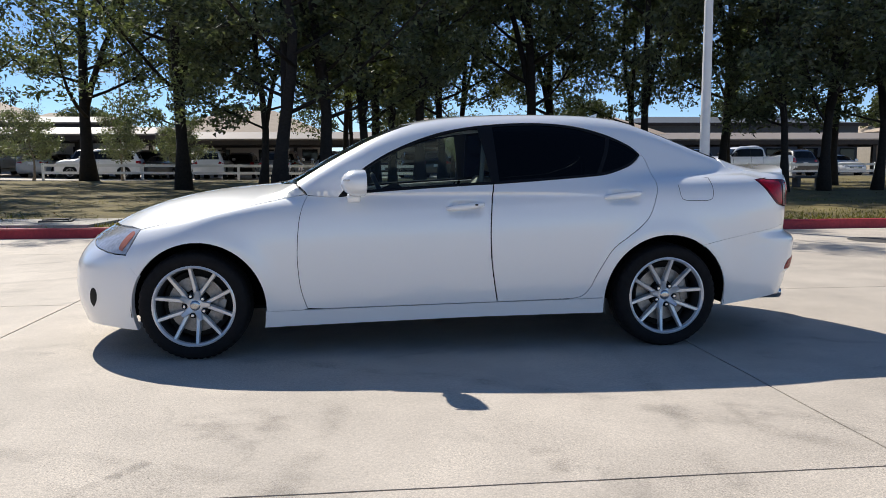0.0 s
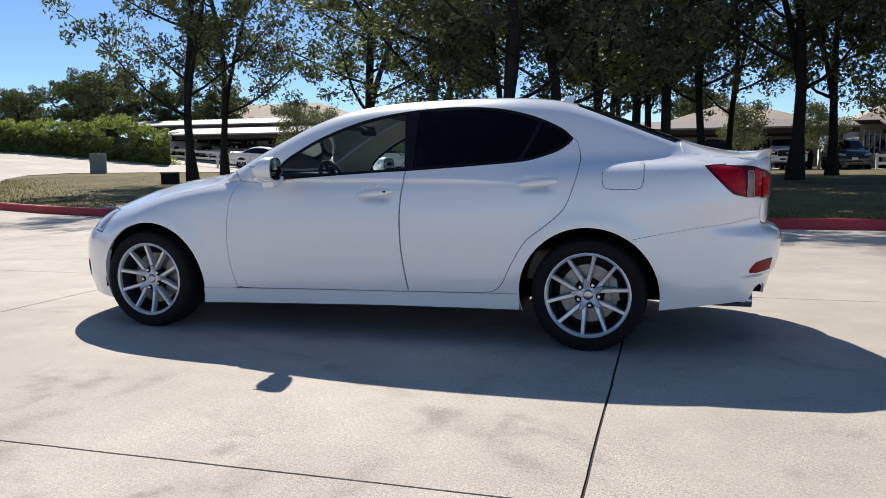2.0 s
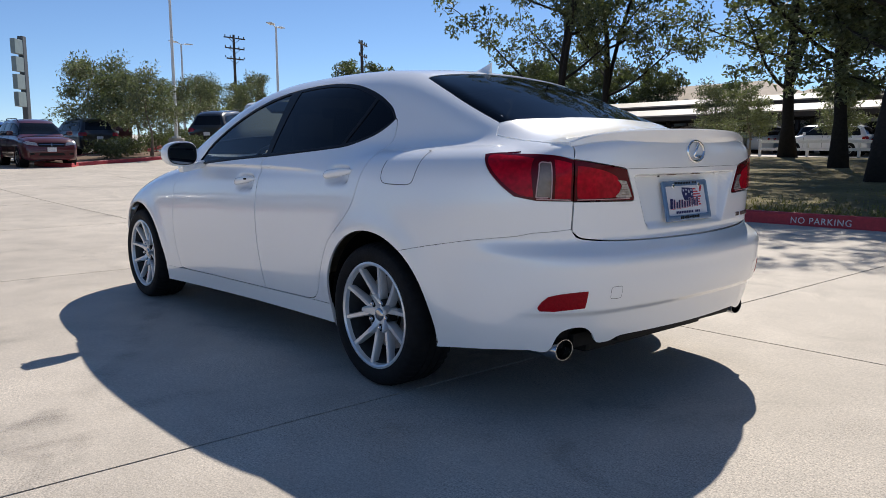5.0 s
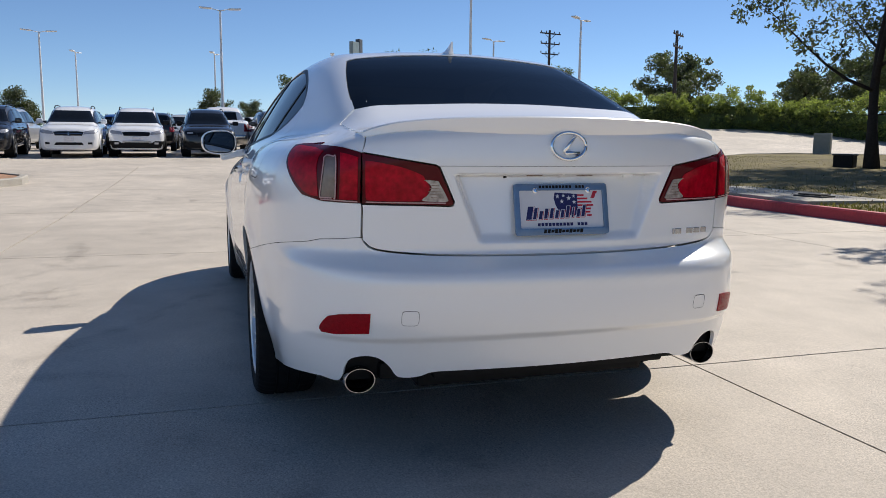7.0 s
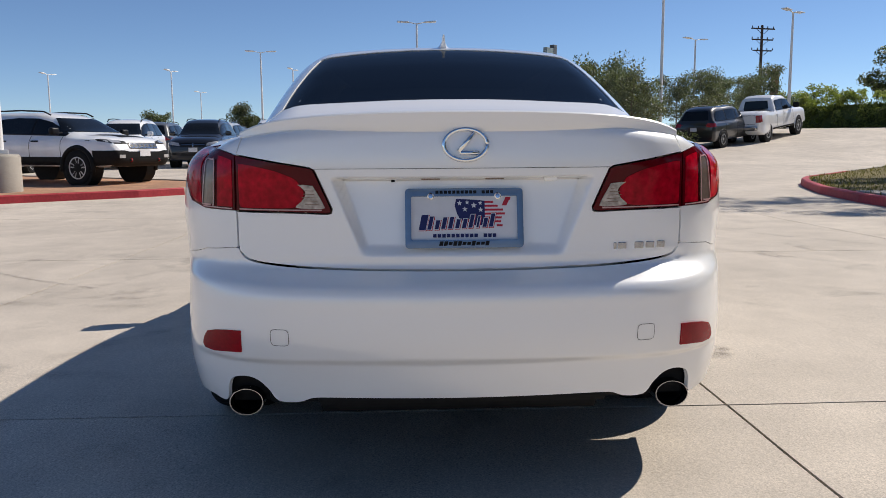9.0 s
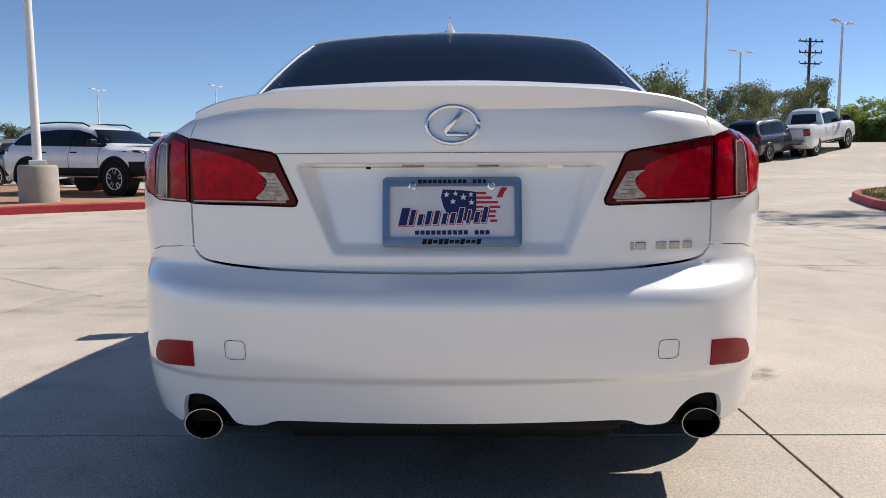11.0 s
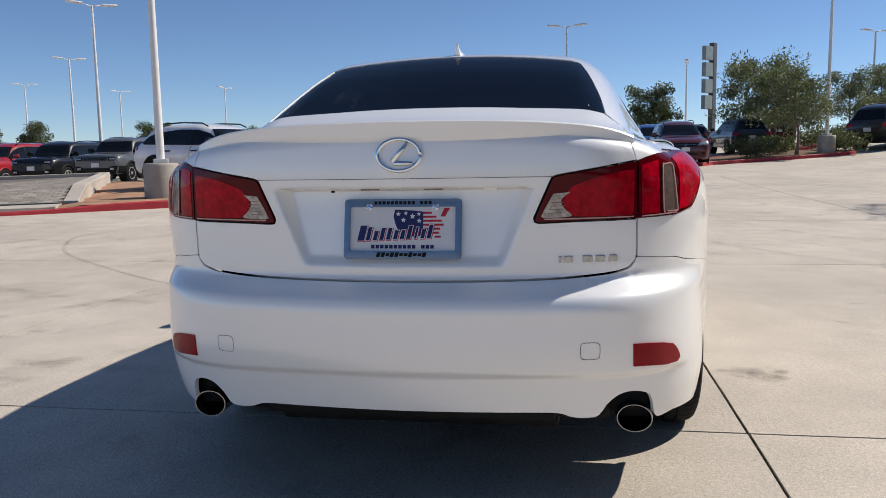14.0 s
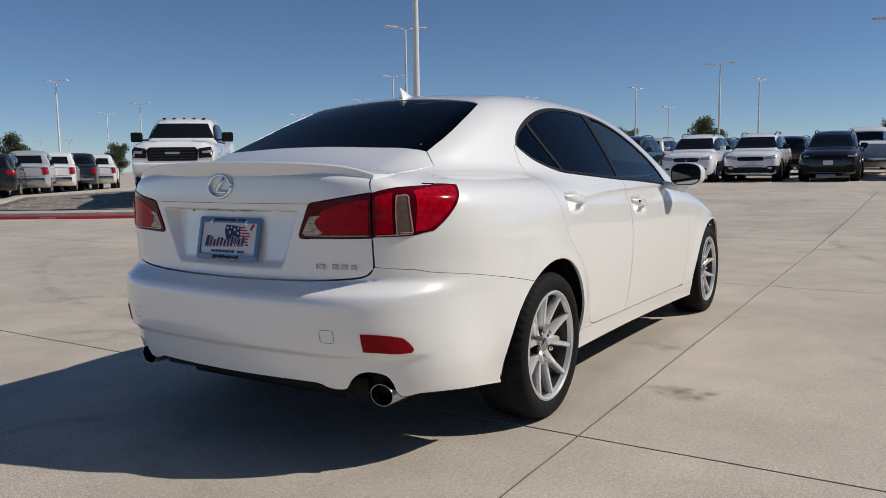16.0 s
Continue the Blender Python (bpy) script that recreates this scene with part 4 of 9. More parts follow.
lining(ARCH_F), lining(ARCH_R)
# the two nose plates are added, unseen, to stop sun passing under the bumper
for nm, lx, wy, hz, px, pz in (("floor_pan", 1.98, 1.60, 0.05, 0.0, 0.20), ("front_floor", 0.75, 0.82, 0.05, -1.36, 0.20), ("rear_floor", 1.15, 0.82, 0.05, 1.57, 0.21),
                               ("undertray", 0.34, 0.90, 0.03, -1.86, 0.215), ("undertray", 0.10, 1.24, 0.03, -1.765, 0.212)):
    part(nm, box_bm(lx, wy, hz, pose(px, 0, pz), min(0.02, hz / 3)), M_BLACK, car)
bm = box_bm(0.10, 0.80, 0.032, pose(2.235, 0, 0.279), 0.012)
box_bm(0.30, 1.10, 0.06, pose(2.05, 0, 0.26), 0.02, bm=bm)
part("rear_valance", bm, M_BLACK, car, "black lower valance", smooth=40)
bm = box_bm(0.42, 1.26, 0.02, pose(1.95, 0, 0.42), 0.005)
box_bm(0.20, 0.86, 0.02, pose(2.20, 0, 0.424), 0.005, bm=bm)
part("boot_floor", bm, M_BLACK, car)
part("radiator", box_bm(0.04, 1.04, 0.40, pose(-1.88, 0, 0.22), 0.008), M_BLACK, car)
part("silencer", lathe_bm([(0.0, -0.62), (0.06, -0.61), (0.07, -0.59), (0.07, 0.59), (0.06, 0.61), (0, 0.62)], 20, "y", pose(1.98, 0, 0.345)), M_DARKMETAL, car, smooth=40)


def tailpipe(sgn):
    bm = lathe_bm([(0.038, -0.10), (0.045, -0.10), (0.046, 0.112), (0.0448, 0.116), (0.0425, 0.116), (0.0415, 0.112), (0.038, -0.10)], 32, "x", pose(2.092, sgn * 0.612, 0.270, 0, 0, 0) @ Matrix.Diagonal((1, 1.06, 0.86, 1)))
    return part("tailpipe", bm, M_BADGE, car, "dark chrome exhaust tip", smooth=40)


for sgn in (-1, 1):
    tailpipe(sgn)
    part("pipe_inside", lathe_bm([(0.0, 0.0), (0.041, 0.0), (0.041, 0.1)], 24, "x", pose(2.075, sgn * 0.612, 0.270) @ Matrix.Diagonal((1, 1.0, 0.82, 1))), M_BLACK, car)
    part("exhaust_recess", box_bm(0.15, 0.19, 0.14, pose(2.095, sgn * 0.597, 0.255), 0.03), M_BLACK, car)
    part("exhaust_recess", box_bm(0.10, 0.27, 0.14, pose(2.025, sgn * 0.605, 0.255), 0.03), M_BLACK, car)


# door mirrors
def mirror(sgn):
    bm = bmesh.new()
    bmesh.ops.create_uvsphere(bm, u_segments=32, v_segments=20, radius=1.0)
    for v in bm.verts:
        x, y, z = v.co
        f = (abs(x) ** 2.6 + abs(y) ** 2.6 + abs(z) ** 2.6) ** (-1 / 2.6)
        x, y, z = x * f, y * f, z * f
        z = z * (1 - 0.10 * (y + 1) / 2)
        v.co = (-0.085 * max(-0.28, -x) if x > 0 else 0.108 * x * (1 - 0.15 * abs(z)), y * 0.100, z * 0.077)
    bmesh.ops.transform(bm, matrix=pose(-0.434, sgn * 0.952, 0.986, 0, 0, 0) @ pose(0, 0, 0, 0, 0, -8 * sgn) @ Matrix.Diagonal((1, -1 if sgn < 0 else 1, 1, 1)), verts=bm.verts)
    bmesh.ops.recalc_face_normals(bm, faces=bm.faces)
    ob = part("door_mirror", bm, M_PAINT, car, "white door mirror", smooth=50)
    bm = bmesh.new()
    n = 36
    vs = []
    for i in range(n):
        a = 2 * math.pi * i / n
        c, s = math.cos(a), math.sin(a)
        r = (abs(c) ** 3 + abs(s) ** 3) ** (-1 / 3)
        vs.append(bm.verts.new((0.026, c * r * 0.085, s * r * 0.062 * (1 - 0.1 * (c + 1) / 2))))
    bm.faces.new(vs)
    bmesh.ops.transform(bm, matrix=pose(-0.434, sgn * 0.952, 0.986) @ pose(0, 0, 0, 0, 0, -8 * sgn) @ Matrix.Diagonal((1, sgn, 1, 1)), verts=bm.verts)
    if sgn < 0:
        bmesh.ops.reverse_faces(bm, faces=bm.faces)
    part("mirror_glass", bm, mat("mirror_silver", (0.30, 0.32, 0.34), 0.02, metal=1.0), ob)
    bm = bmesh.new()
    ring = []
    for i in range(n):
        a = 2 * math.pi * i / n
        c, s = math.cos(a), math.sin(a)
        r = (abs(c) ** 3 + abs(s) ** 3) ** (-1 / 3)
        for k, d in ((1.0, 0.0245), (1.08, 0.0245)):
            ring.append(bm.verts.new((d, c * r * 0.085 * k, s * r * 0.062 * k * (1 - 0.1 * (c + 1) / 2))))
    for i in range(n):
        j = (i + 1) % n
        bm.faces.new((ring[2 * i], ring[2 * i + 1], ring[2 * j + 1], ring[2 * j]))
    bmesh.ops.transform(bm, matrix=pose(-0.434, sgn * 0.952, 0.986) @ pose(0, 0, 0, 0, 0, -8 * sgn) @ Matrix.Diagonal((1, sgn, 1, 1)), verts=bm.verts)
    part("glass_rim", bm, M_BLACK, ob)
    bm = box_bm(0.075, 0.15, 0.040, pose(-0.470, sgn * 0.865, 0.892, -14 * sgn, 0, 0), 0.015, 3)
    part("mirror_foot", bm, M_PAINT, ob, smooth=50)
    bm = box_bm(0.07, 0.012, 0.010, pose(-0.49, sgn * 1.040, 0.997), 0.004)
    part("indicator", bm, M_HEADCLEAR, ob)
    return ob


mirror(-1), mirror(1)


# door handles on shallow dishes
def handle(door, hx, hz, sgn, lock):
    p = on_side([(hx - 0.10, hz + 0.004), (hx, hz + 0.006), (hx + 0.10, hz + 0.008)])
    y0 = abs(float(C_W(hx)) - float(C_FLANK(hz - float(C_LIFT(hx)))))
    bm = bmesh.new()
    n, k = 16, 10
    rows = []
    for i in range(n + 1):
        t = i / n * 2 - 1
        out = 0.026 * (1 - abs(t) ** 3.0) - 0.006
        hh = 0.0195 * (1 - 0.55 * abs(t) ** 3)
        rows.append([bm.verts.new((hx + 0.112 * t, sgn * (y0 + out + 0.009 * math.cos(2 * math.pi * j / k)), hz + 0.006 + 0.012 * t + hh * math.sin(2 * math.pi * j / k))) for j in range(k)])
    for a, b in zip(rows, rows[1:]):
        for j in range(k):
            bm.faces.new((a[j], a[(j + 1) % k], b[(j + 1) % k], b[j]))
    bm.faces.new(rows[0]), bm.faces.new(rows[-1][::-1])
    bmesh.ops.recalc_face_normals(bm, faces=bm.faces)
    ob = part("door_handle", bm, M_PAINT, door, smooth=60)
    if lock:
        part("lock", box_bm(0.017, 0.012, 0.009, pose(hx + 0.062, sgn * (y0 + 0.0265), hz + 0.012), 0.003), M_BLACK, ob)
    return ob


for nm, mir, dob in DOORS:
    f = nm == "front_door"
    handle(dob, 0.165 if f else 1.095, 0.838 if f else 0.895, 1 if mir else -1, f)
for nm, ol in (("front", door_f), ("rear", door_r)):
    d = panel_data(ol, WX, gap=0.02, lift=-0.045, step=0.06, lip=0)
    for mir in (False, True):
        panel("door_card", flip_y(d) if mir else d, M_CHARCOAL, car)


# roof fin
def fin():
    base = float(C_ROOF(1.11))
    bm = bmesh.new()
    rows = []
    for t in np.linspace(0, 1, 12):
        x = 1.035 + 0.145 * t
        z0 = float(C_ROOF(x)) - 0.004
        top = base - 0.002 + 0.042 * t ** 1.5
        top = max(top, z0 + 0.004)
        hw = 0.030 * math.sin(math.pi * min(1, 0.15 + 0.75 * t)) ** 0.7
        rows.append([bm.verts.new((x + 0.012 * t * q, s * hw * (1 - q) ** 1.5 + s * 0.0035 * q, z0 + (top - z0) * q)) for s, q in ((-1, 0), (-1, 0.25), (-1, 0.6), (-1, 1), (1, 1), (1, 0.6), (1, 0.25), (1, 0))])
    for a, b in zip(rows, rows[1:]):
        for j in range(7):
            bm.faces.new((a[j], a[j + 1], b[j + 1], b[j]))
    bm.faces.new(rows[0][::-1]), bm.faces.new(rows[-1])
    bmesh.ops.recalc_face_normals(bm, faces=bm.faces)
    return part("roof_fin", bm, M_PAINT, car, "white roof antenna fin", smooth=50)


fin()


# number plate with its frame; the print is plain bars
def plate():
    m = Matrix.Translation((2.3035, 0.0030, 0.7955)) @ pose(0, 0, 0, 0, -12.0, 0) @ Matrix(((0, 0, 1, 0), (1, 0, 0, 0), (0, 1, 0, 0), (0, 0, 0, 1)))
    blue = mat("blue_plate_frame", (0.13, 0.22, 0.36), 0.35, metal=0.2, coat=0.5, vary=0.1, scale=30)
    white = mat("white_plate", (0.72, 0.72, 0.74), 0.4, vary=0.03, scale=30)
    navy = mat("navy_print", (0.012, 0.015, 0.10), 0.4, vary=0.1, scale=30)
    red = mat("red_print", (0.50, 0.02, 0.04), 0.4, vary=0.1, scale=30)
    bm = bmesh.new()

    def frame_ring(w, h, iw, ih, r):
        def rr(ww, hh, rad, z):
            out = []
            for cx, cy, a0 in ((ww - rad, hh - rad, 0), (-ww + rad, hh - rad, 90), (-ww + rad, -hh + rad, 180), (ww - rad, -hh + rad, 270)):
                for k in range(6):
                    a = radians(a0 + 18 * k)
                    out.append(bm.verts.new((cx + rad * math.cos(a), cy + rad * math.sin(a), z)))
            return out
        loops = [rr(w, h, r, 0.0), rr(w, h, r, 0.008), rr(w - 0.003, h - 0.003, r, 0.010), rr(iw, ih, 0.004, 0.010), rr(iw, ih, 0.004, 0.003)]
        for a, b in zip(loops, loops[1:]):
            for i in range(24):
                bm.faces.new((a[i], a[(i + 1) % 24], b[(i + 1) % 24], b[i]))

    frame_ring(0.157, 0.0795, 0.141, 0.0585, 0.010)
    bmesh.ops.recalc_face_normals(bm, faces=bm.faces)
    bmesh.ops.transform(bm, matrix=m, verts=bm.verts)
    holder = part("plate_frame", bm, blue, lid, "blue number plate frame", smooth=40)

    def bars(name, rects, material, z):
        b = bmesh.new()
        for cx, cy, w, h, sk in rects:
            vs = [b.verts.new((cx + sx * w / 2 + sk * sy * h / 2, cy + sy * h / 2, z)) for sx, sy in ((-1, -1), (1, -1), (1, 1), (-1, 1))]
            b.faces.new(vs)
        bmesh.ops.transform(b, matrix=m, verts=b.verts)
        return part(name, b, material, holder)

    part("plate", box_bm(0.296, 0.146, 0.002, m @ pose(0, 0, 0.001), 0.0), white, holder, "white plate with printed bars")
    tall = (0.040, 0.035, 0.024, 0.031, 0.031, 0.024, 0.024, 0.035, 0.030, 0.024, 0.035)

    def word(name, material, z, grow, dx, dy):
        bars(name, [(-0.108 + 0.0182 * i + dx, -0.0305 + 0.0007 * i + h / 2 + dy, (0.0185 if i == 0 else 0.0060 if i == 8 else 0.0105) + grow, h + grow, 0.22) for i, h in enumerate(tall)], material, z)

    def shape(name, outline, material, z):
        b = bmesh.new()
        b.faces.new([b.verts.new((px, py, z)) for px, py in outline])
        bmesh.ops.transform(b, matrix=m, verts=b.verts)
        part(name, b, material, holder)

    shape("map_print", [(-0.021, 0.052), (0.030, 0.049), (0.055, 0.046), (0.055, -0.018), (0.030, -0.020), (0.012, -0.010), (-0.010, -0.006), (-0.020, 0.014), (-0.025, 0.034)], navy, 0.0034)
    for k, (x0, x1) in enumerate(((0.055, 0.078), (0.055, 0.090), (0.055, 0.104), (0.055, 0.109), (0.055, 0.100), (0.058, 0.098), (0.086, 0.102))):
        bars("map_stripe", [((x0 + x1) / 2, 0.043 - 0.0105 * k, x1 - x0, 0.0056, 0)], red, 0.0034)
    bars("map_stripe", [(0.112, 0.044, 0.013, 0.022, 0.45), (0.118, 0.052, 0.012, 0.008, 0.3)], red, 0.0034)
    for px, py, q in ((-0.012, 0.040, 0.0075), (0.008, 0.042, 0.0065), (0.026, 0.034, 0.0085), (0.043, 0.040, 0.0065), (0.002, 0.024, 0.0075), (0.044, 0.022, 0.0075)):
        shape("star_print", [(px + q * (1 if i % 2 == 0 else 0.42) * math.sin(math.pi * i / 5), py + q * (1 if i % 2 == 0 else 0.42) * math.cos(math.pi * i / 5)) for i in range(10)], white, 0.0038)
    word("word_shadow", red, 0.0042, 0.0034, 0.0016, -0.0016)
    word("word_outline", white, 0.0045, 0.0030, 0.0, 0.0)
    word("word_print", navy, 0.0048, 0.0, 0.0, 0.0)
    bars("small_print", [(-0.079 + 0.0122 * i, -0.0465, 0.0092, 0.0095, 0) for i in range(14) if i != 10], navy, 0.0044)
    bars("frame_print", [(-0.062 + 0.0122 * i, -0.0680, 0.0098, 0.012 if i in (0, 1, 3, 4, 7, 10) else 0.008, 0.25) for i in range(11)], M_BLACK, 0.0108)
    bars("frame_print", [(-0.072 + 0.0112 * i, 0.0690, 0.0082, 0.0085, 0) for i in range(14) if i != 10], M_TRIM, 0.0108)
    for s in (-1, 1):
        part("screw", lathe_bm([(0, 0.015), (0.006, 0.0145), (0.009, 0.012), (0.009, 0.004)], 14, "z", m @ pose(s * 0.089, 0.058, 0)), M_CHROME, holder)


plate()


def chrome_tube(name, pts, r, parent):
    return part(name, tube_bm(pts, r, 8), M_CHROME, parent)


def badge():
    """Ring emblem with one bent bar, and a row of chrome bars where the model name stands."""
    cy, cz = 0.0045, 0.990
    pts = []
    for i in range(41):
        a = 2 * math.pi * i / 40
        y, z = cy + 0.056 * math.cos(a), cz + 0.0405 * math.sin(a)
        pts.append((float(on_rear([(-y, z)])[0, 0]) + 0.005, y, z))
    e = chrome_tube("emblem_ring", pts, 0.0062, lid)
    e["label"] = "chrome ring emblem"

    def xr(y, z):
        return float(on_rear([(-y, z)])[0, 0]) + 0.005
    ln = [(0.022, 0.030), (0.004, 0.008), (-0.018, -0.017), (-0.012, -0.021), (0.035, -0.021)]
    chrome_tube("emblem_bar", [(xr(cy + a, cz + b), cy + a, cz + b) for a, b in ln], 0.0064, e)
    bx = 0.408
    for i, w in enumerate((0.010, 0.030, 0.0, 0.032, 0.032, 0.032)):
        if w:
            bm = box_bm(0.004, w * 0.80, 0.018, pose(xr(bx + w / 2, 0.716) - 0.0035, bx + w / 2, 0.707), 0.0018)
            part("badge_bar", bm, M_BADGE, lid)
        bx += w if w else 0.018
    part("lid_release", box_bm(0.010, 0.036, 0.010, pose(2.296, 0.235, 0.893), 0.003), M_PAINT, lid)
    for s in (-1, 1):
        part("plate_lamp", box_bm(0.012, 0.05, 0.004, pose(2.292, s * 0.085, 0.898), 0.001), M_CLEARLENS, lid)
    part("lid_lock", box_bm(0.004, 0.010, 0.006, pose(2.300, -0.185, 0.893), 0.001), M_BLACK, lid)


badge()


# ---- cabin ----
def seat(x, y, width, parent_name="car_seat"):
    ob = new(parent_name)
    ob.parent = car
    ob.matrix_basis = pose(x, y, 0.30)
    part("cushion", box_bm(0.52, width, 0.17, pose(0, 0, 0.03, 0, 6, 0), 0.05, 3), M_BEIGE, ob, smooth=50)
    part("backrest", box_bm(0.15, width * 0.96, 0.60, pose(0.26, 0, 0.12, 0, 17, 0), 0.05, 3), M_BEIGE, ob, smooth=50)
    part("headrest", box_bm(0.10, 0.25, 0.17, pose(0.46, 0, 0.735, 0, 12, 0), 0.04, 3), M_BEIGE, ob, smooth=50)
    return ob


seat(0.05, -0.37, 0.52), seat(0.05, 0.37, 0.52)
part("rear_bench", box_bm(0.5, 1.14, 0.18, pose(0.90, 0, 0.33), 0.05, 3), M_BEIGE, car, smooth=50)
part("rear_backrest", box_bm(0.13, 0.98, 0.52, pose(1.20, 0, 0.52, 0, 22, 0), 0.05, 3), M_BEIGE, car, smooth=50)
part("parcel_shelf", box_bm(0.45, 1.1, 0.03, pose(1.58, 0, 0.99), 0.01), M_CHARCOAL, car)
bm = box_bm(0.42, 1.36, 0.30, pose(-0.62, 0, 0.62), 0.07, 3)
box_bm(0.20, 0.40, 0.09, pose(-0.50, -0.37, 0.87), 0.035, 3, bm=bm)
part("dashboard", bm, M_CHARCOAL, car, smooth=50)
bm = bmesh.new()
sp = [(0.185 * math.cos(2 * math.pi * i / 40), 0.185 * math.sin(2 * math.pi * i / 40), 0) for i in range(41)]
tube_bm(sp, 0.014, 8, bm)
lathe_bm([(0, 0.01), (0.06, 0.008), (0.07, -0.01), (0.05, -0.04)], 20, "z", None, bm)
for a in (0, 180, 270):
    box_bm(0.14, 0.03, 0.012, pose(0.115 * math.cos(radians(a)), 0.115 * math.sin(radians(a)), -0.012, 0, 0, a), 0.004, bm=bm)
bmesh.ops.transform(bm, matrix=pose(-0.28, -0.37, 0.86, 0, 64, 0), verts=bm.verts)
part("steering_wheel", bm, M_CHARCOAL, car, smooth=50)
part("inside_mirror", box_bm(0.025, 0.24, 0.065, pose(-0.20, 0, 1.20, 0, -15, 0), 0.012), M_TRIM, car, smooth=40)
part("sun_visor", box_bm(0.02, 0.34, 0.14, pose(-0.14, -0.34, 1.225, 0, -62, 0), 0.008), M_SHADELINER, car)
part("seat_belt", tube_bm([(0.31, -0.60, 1.22), (0.29, -0.62, 0.95), (0.25, -0.64, 0.5)], 0.014, 6), M_BEIGE, car)
head_lin = on_top(cat([(-0.12, 0.0), (-0.08, 0.44), (0.3, 0.50), (0.8, 0.50), (1.22, 0.44), (1.22, 0.0)]))
d_hl = panel_data(head_lin, WX, lift=-0.035, step=0.08, lip=0)
panel("headliner", join_data(d_hl, flip_y(d_hl)), M_SHADELINER, car)

# ---- ground ----
TX = (-400, -80, -40, -25.7, -18, -12, -6, 400)
TZ = (2.5, 1.15, 0.62, 0.37, 0.19, 0.07, 0.0, 0.0)


def gz(x, y):
    """Height of the paving: level round the car, rising to the far lots."""
    x, y = np.asarray(x, float), np.asarray(y, float)
    return (np.interp(x, TX, TZ) * np.interp(y, (-22, -13), (0.0, 1.0)) + 0.008 * np.clip(y - 8, 0, 60)
            + 0.005 * np.clip(-x - 25, 0, 16) * np.clip(y - 6, 0, 16))


def concrete(name, color, speck=0.12):
    m = bpy.data.materials.new(name)
    m.use_nodes = True
    t, ln = m.node_tree, m.node_tree.links
    b = t.nodes["Principled BSDF"]
    b.inputs["Roughness"].default_value = 0.78
    geo = t.nodes.new("ShaderNodeNewGeometry")
    src = geo.outputs["Position"]

    def noise_node(scale, detail, rough=0.6, dist=0.0):
        n = t.nodes.new("ShaderNodeTexNoise")
        n.inputs["Scale"].default_value = scale
        n.inputs["Detail"].default_value = detail
        n.inputs["Roughness"].default_value = rough
        n.inputs["Distortion"].default_value = dist
        ln.new(src, n.inputs["Vector"])
        return n.outputs[0]

    def ranged(o, a, c, lo, hi):
        r = t.nodes.new("ShaderNodeMapRange")
        ln.new(o, r.inputs[0])
        for k, v in enumerate((a, c, lo, hi)):
            r.inputs[k + 1].default_value = v
        return r.outputs[0]

    def times(a, c):
        k = t.nodes.new("ShaderNodeMath")
        k.operation = "MULTIPLY"
        ln.new(a, k.inputs[0])
        ln.new(c, k.inputs[1])
        return k.outputs[0]

    big = ranged(noise_node(0.35, 4, 0.55, 0.6), 0.3, 0.7, 0.84, 1.10)
    mid = ranged(noise_node(2.2, 6, 0.65), 0.3, 0.7, 0.86, 1.10)
    stain = ranged(noise_node(1.1, 5, 0.7, 1.2), 0.58, 0.72, 1.0, 0.74)
    fine = ranged(noise_node(60, 3, 0.7), 0.3, 0.7, 1 - 1.25 * speck, 1 + 1.25 * speck)
    grit = ranged(noise_node(150, 2, 0.6), 0.33, 0.67, -3.0 * speck, 2.6 * speck)
    oi = t.nodes.new("ShaderNodeObjectInfo")
    slab = ranged(oi.outputs["Random"], 0, 1, 0.955, 1.045)
    # worn patches where pits and pale stones show
    patch = ranged(noise_node(0.9, 4, 0.6, 0.4), 0.42, 0.60, 0.15, 1.0)
    pits = ranged(noise_node(62, 3, 0.7), 0.59, 0.68, 0.0, 3.6 * speck)
    stones = ranged(noise_node(110, 2, 0.6), 0.58, 0.70, 0.0, 1.5 * speck)
    wear = t.nodes.new("ShaderNodeMath")
    wear.operation = "SUBTRACT"
    ln.new(stones, wear.inputs[0])
    ln.new(pits, wear.inputs[1])
    worn = t.nodes.new("ShaderNodeMath")
    worn.operation = "MULTIPLY_ADD"
    ln.new(wear.outputs[0], worn.inputs[0])
    ln.new(patch, worn.inputs[1])
    worn.inputs[2].default_value = 1.0
    rough = t.nodes.new("ShaderNodeMath")
    rough.operation = "MULTIPLY_ADD"
    ln.new(grit, rough.inputs[0])
    ln.new(ranged(patch, 0.15, 1.0, 0.45, 1.0), rough.inputs[1])
    rough.inputs[2].default_value = 1.0
    v = times(times(times(times(times(times(big, mid), stain), fine), rough.outputs[0]), slab), worn.outputs[0])
    sc = t.nodes.new("ShaderNodeVectorMath")
    sc.operation = "SCALE"
    sc.inputs[0].default_value = color
    ln.new(v, sc.inputs["Scale"])
    ln.new(sc.outputs[0], b.inputs["Base Color"])
    bp = t.nodes.new("ShaderNodeBump")
    bp.inputs["Strength"].default_value = 0.32
    bp.inputs["Distance"].default_value = 0.004
    ln.new(noise_node(150, 4, 0.7), bp.inputs["Height"])
    ln.new(bp.outputs[0], b.inputs["Normal"])
    return m


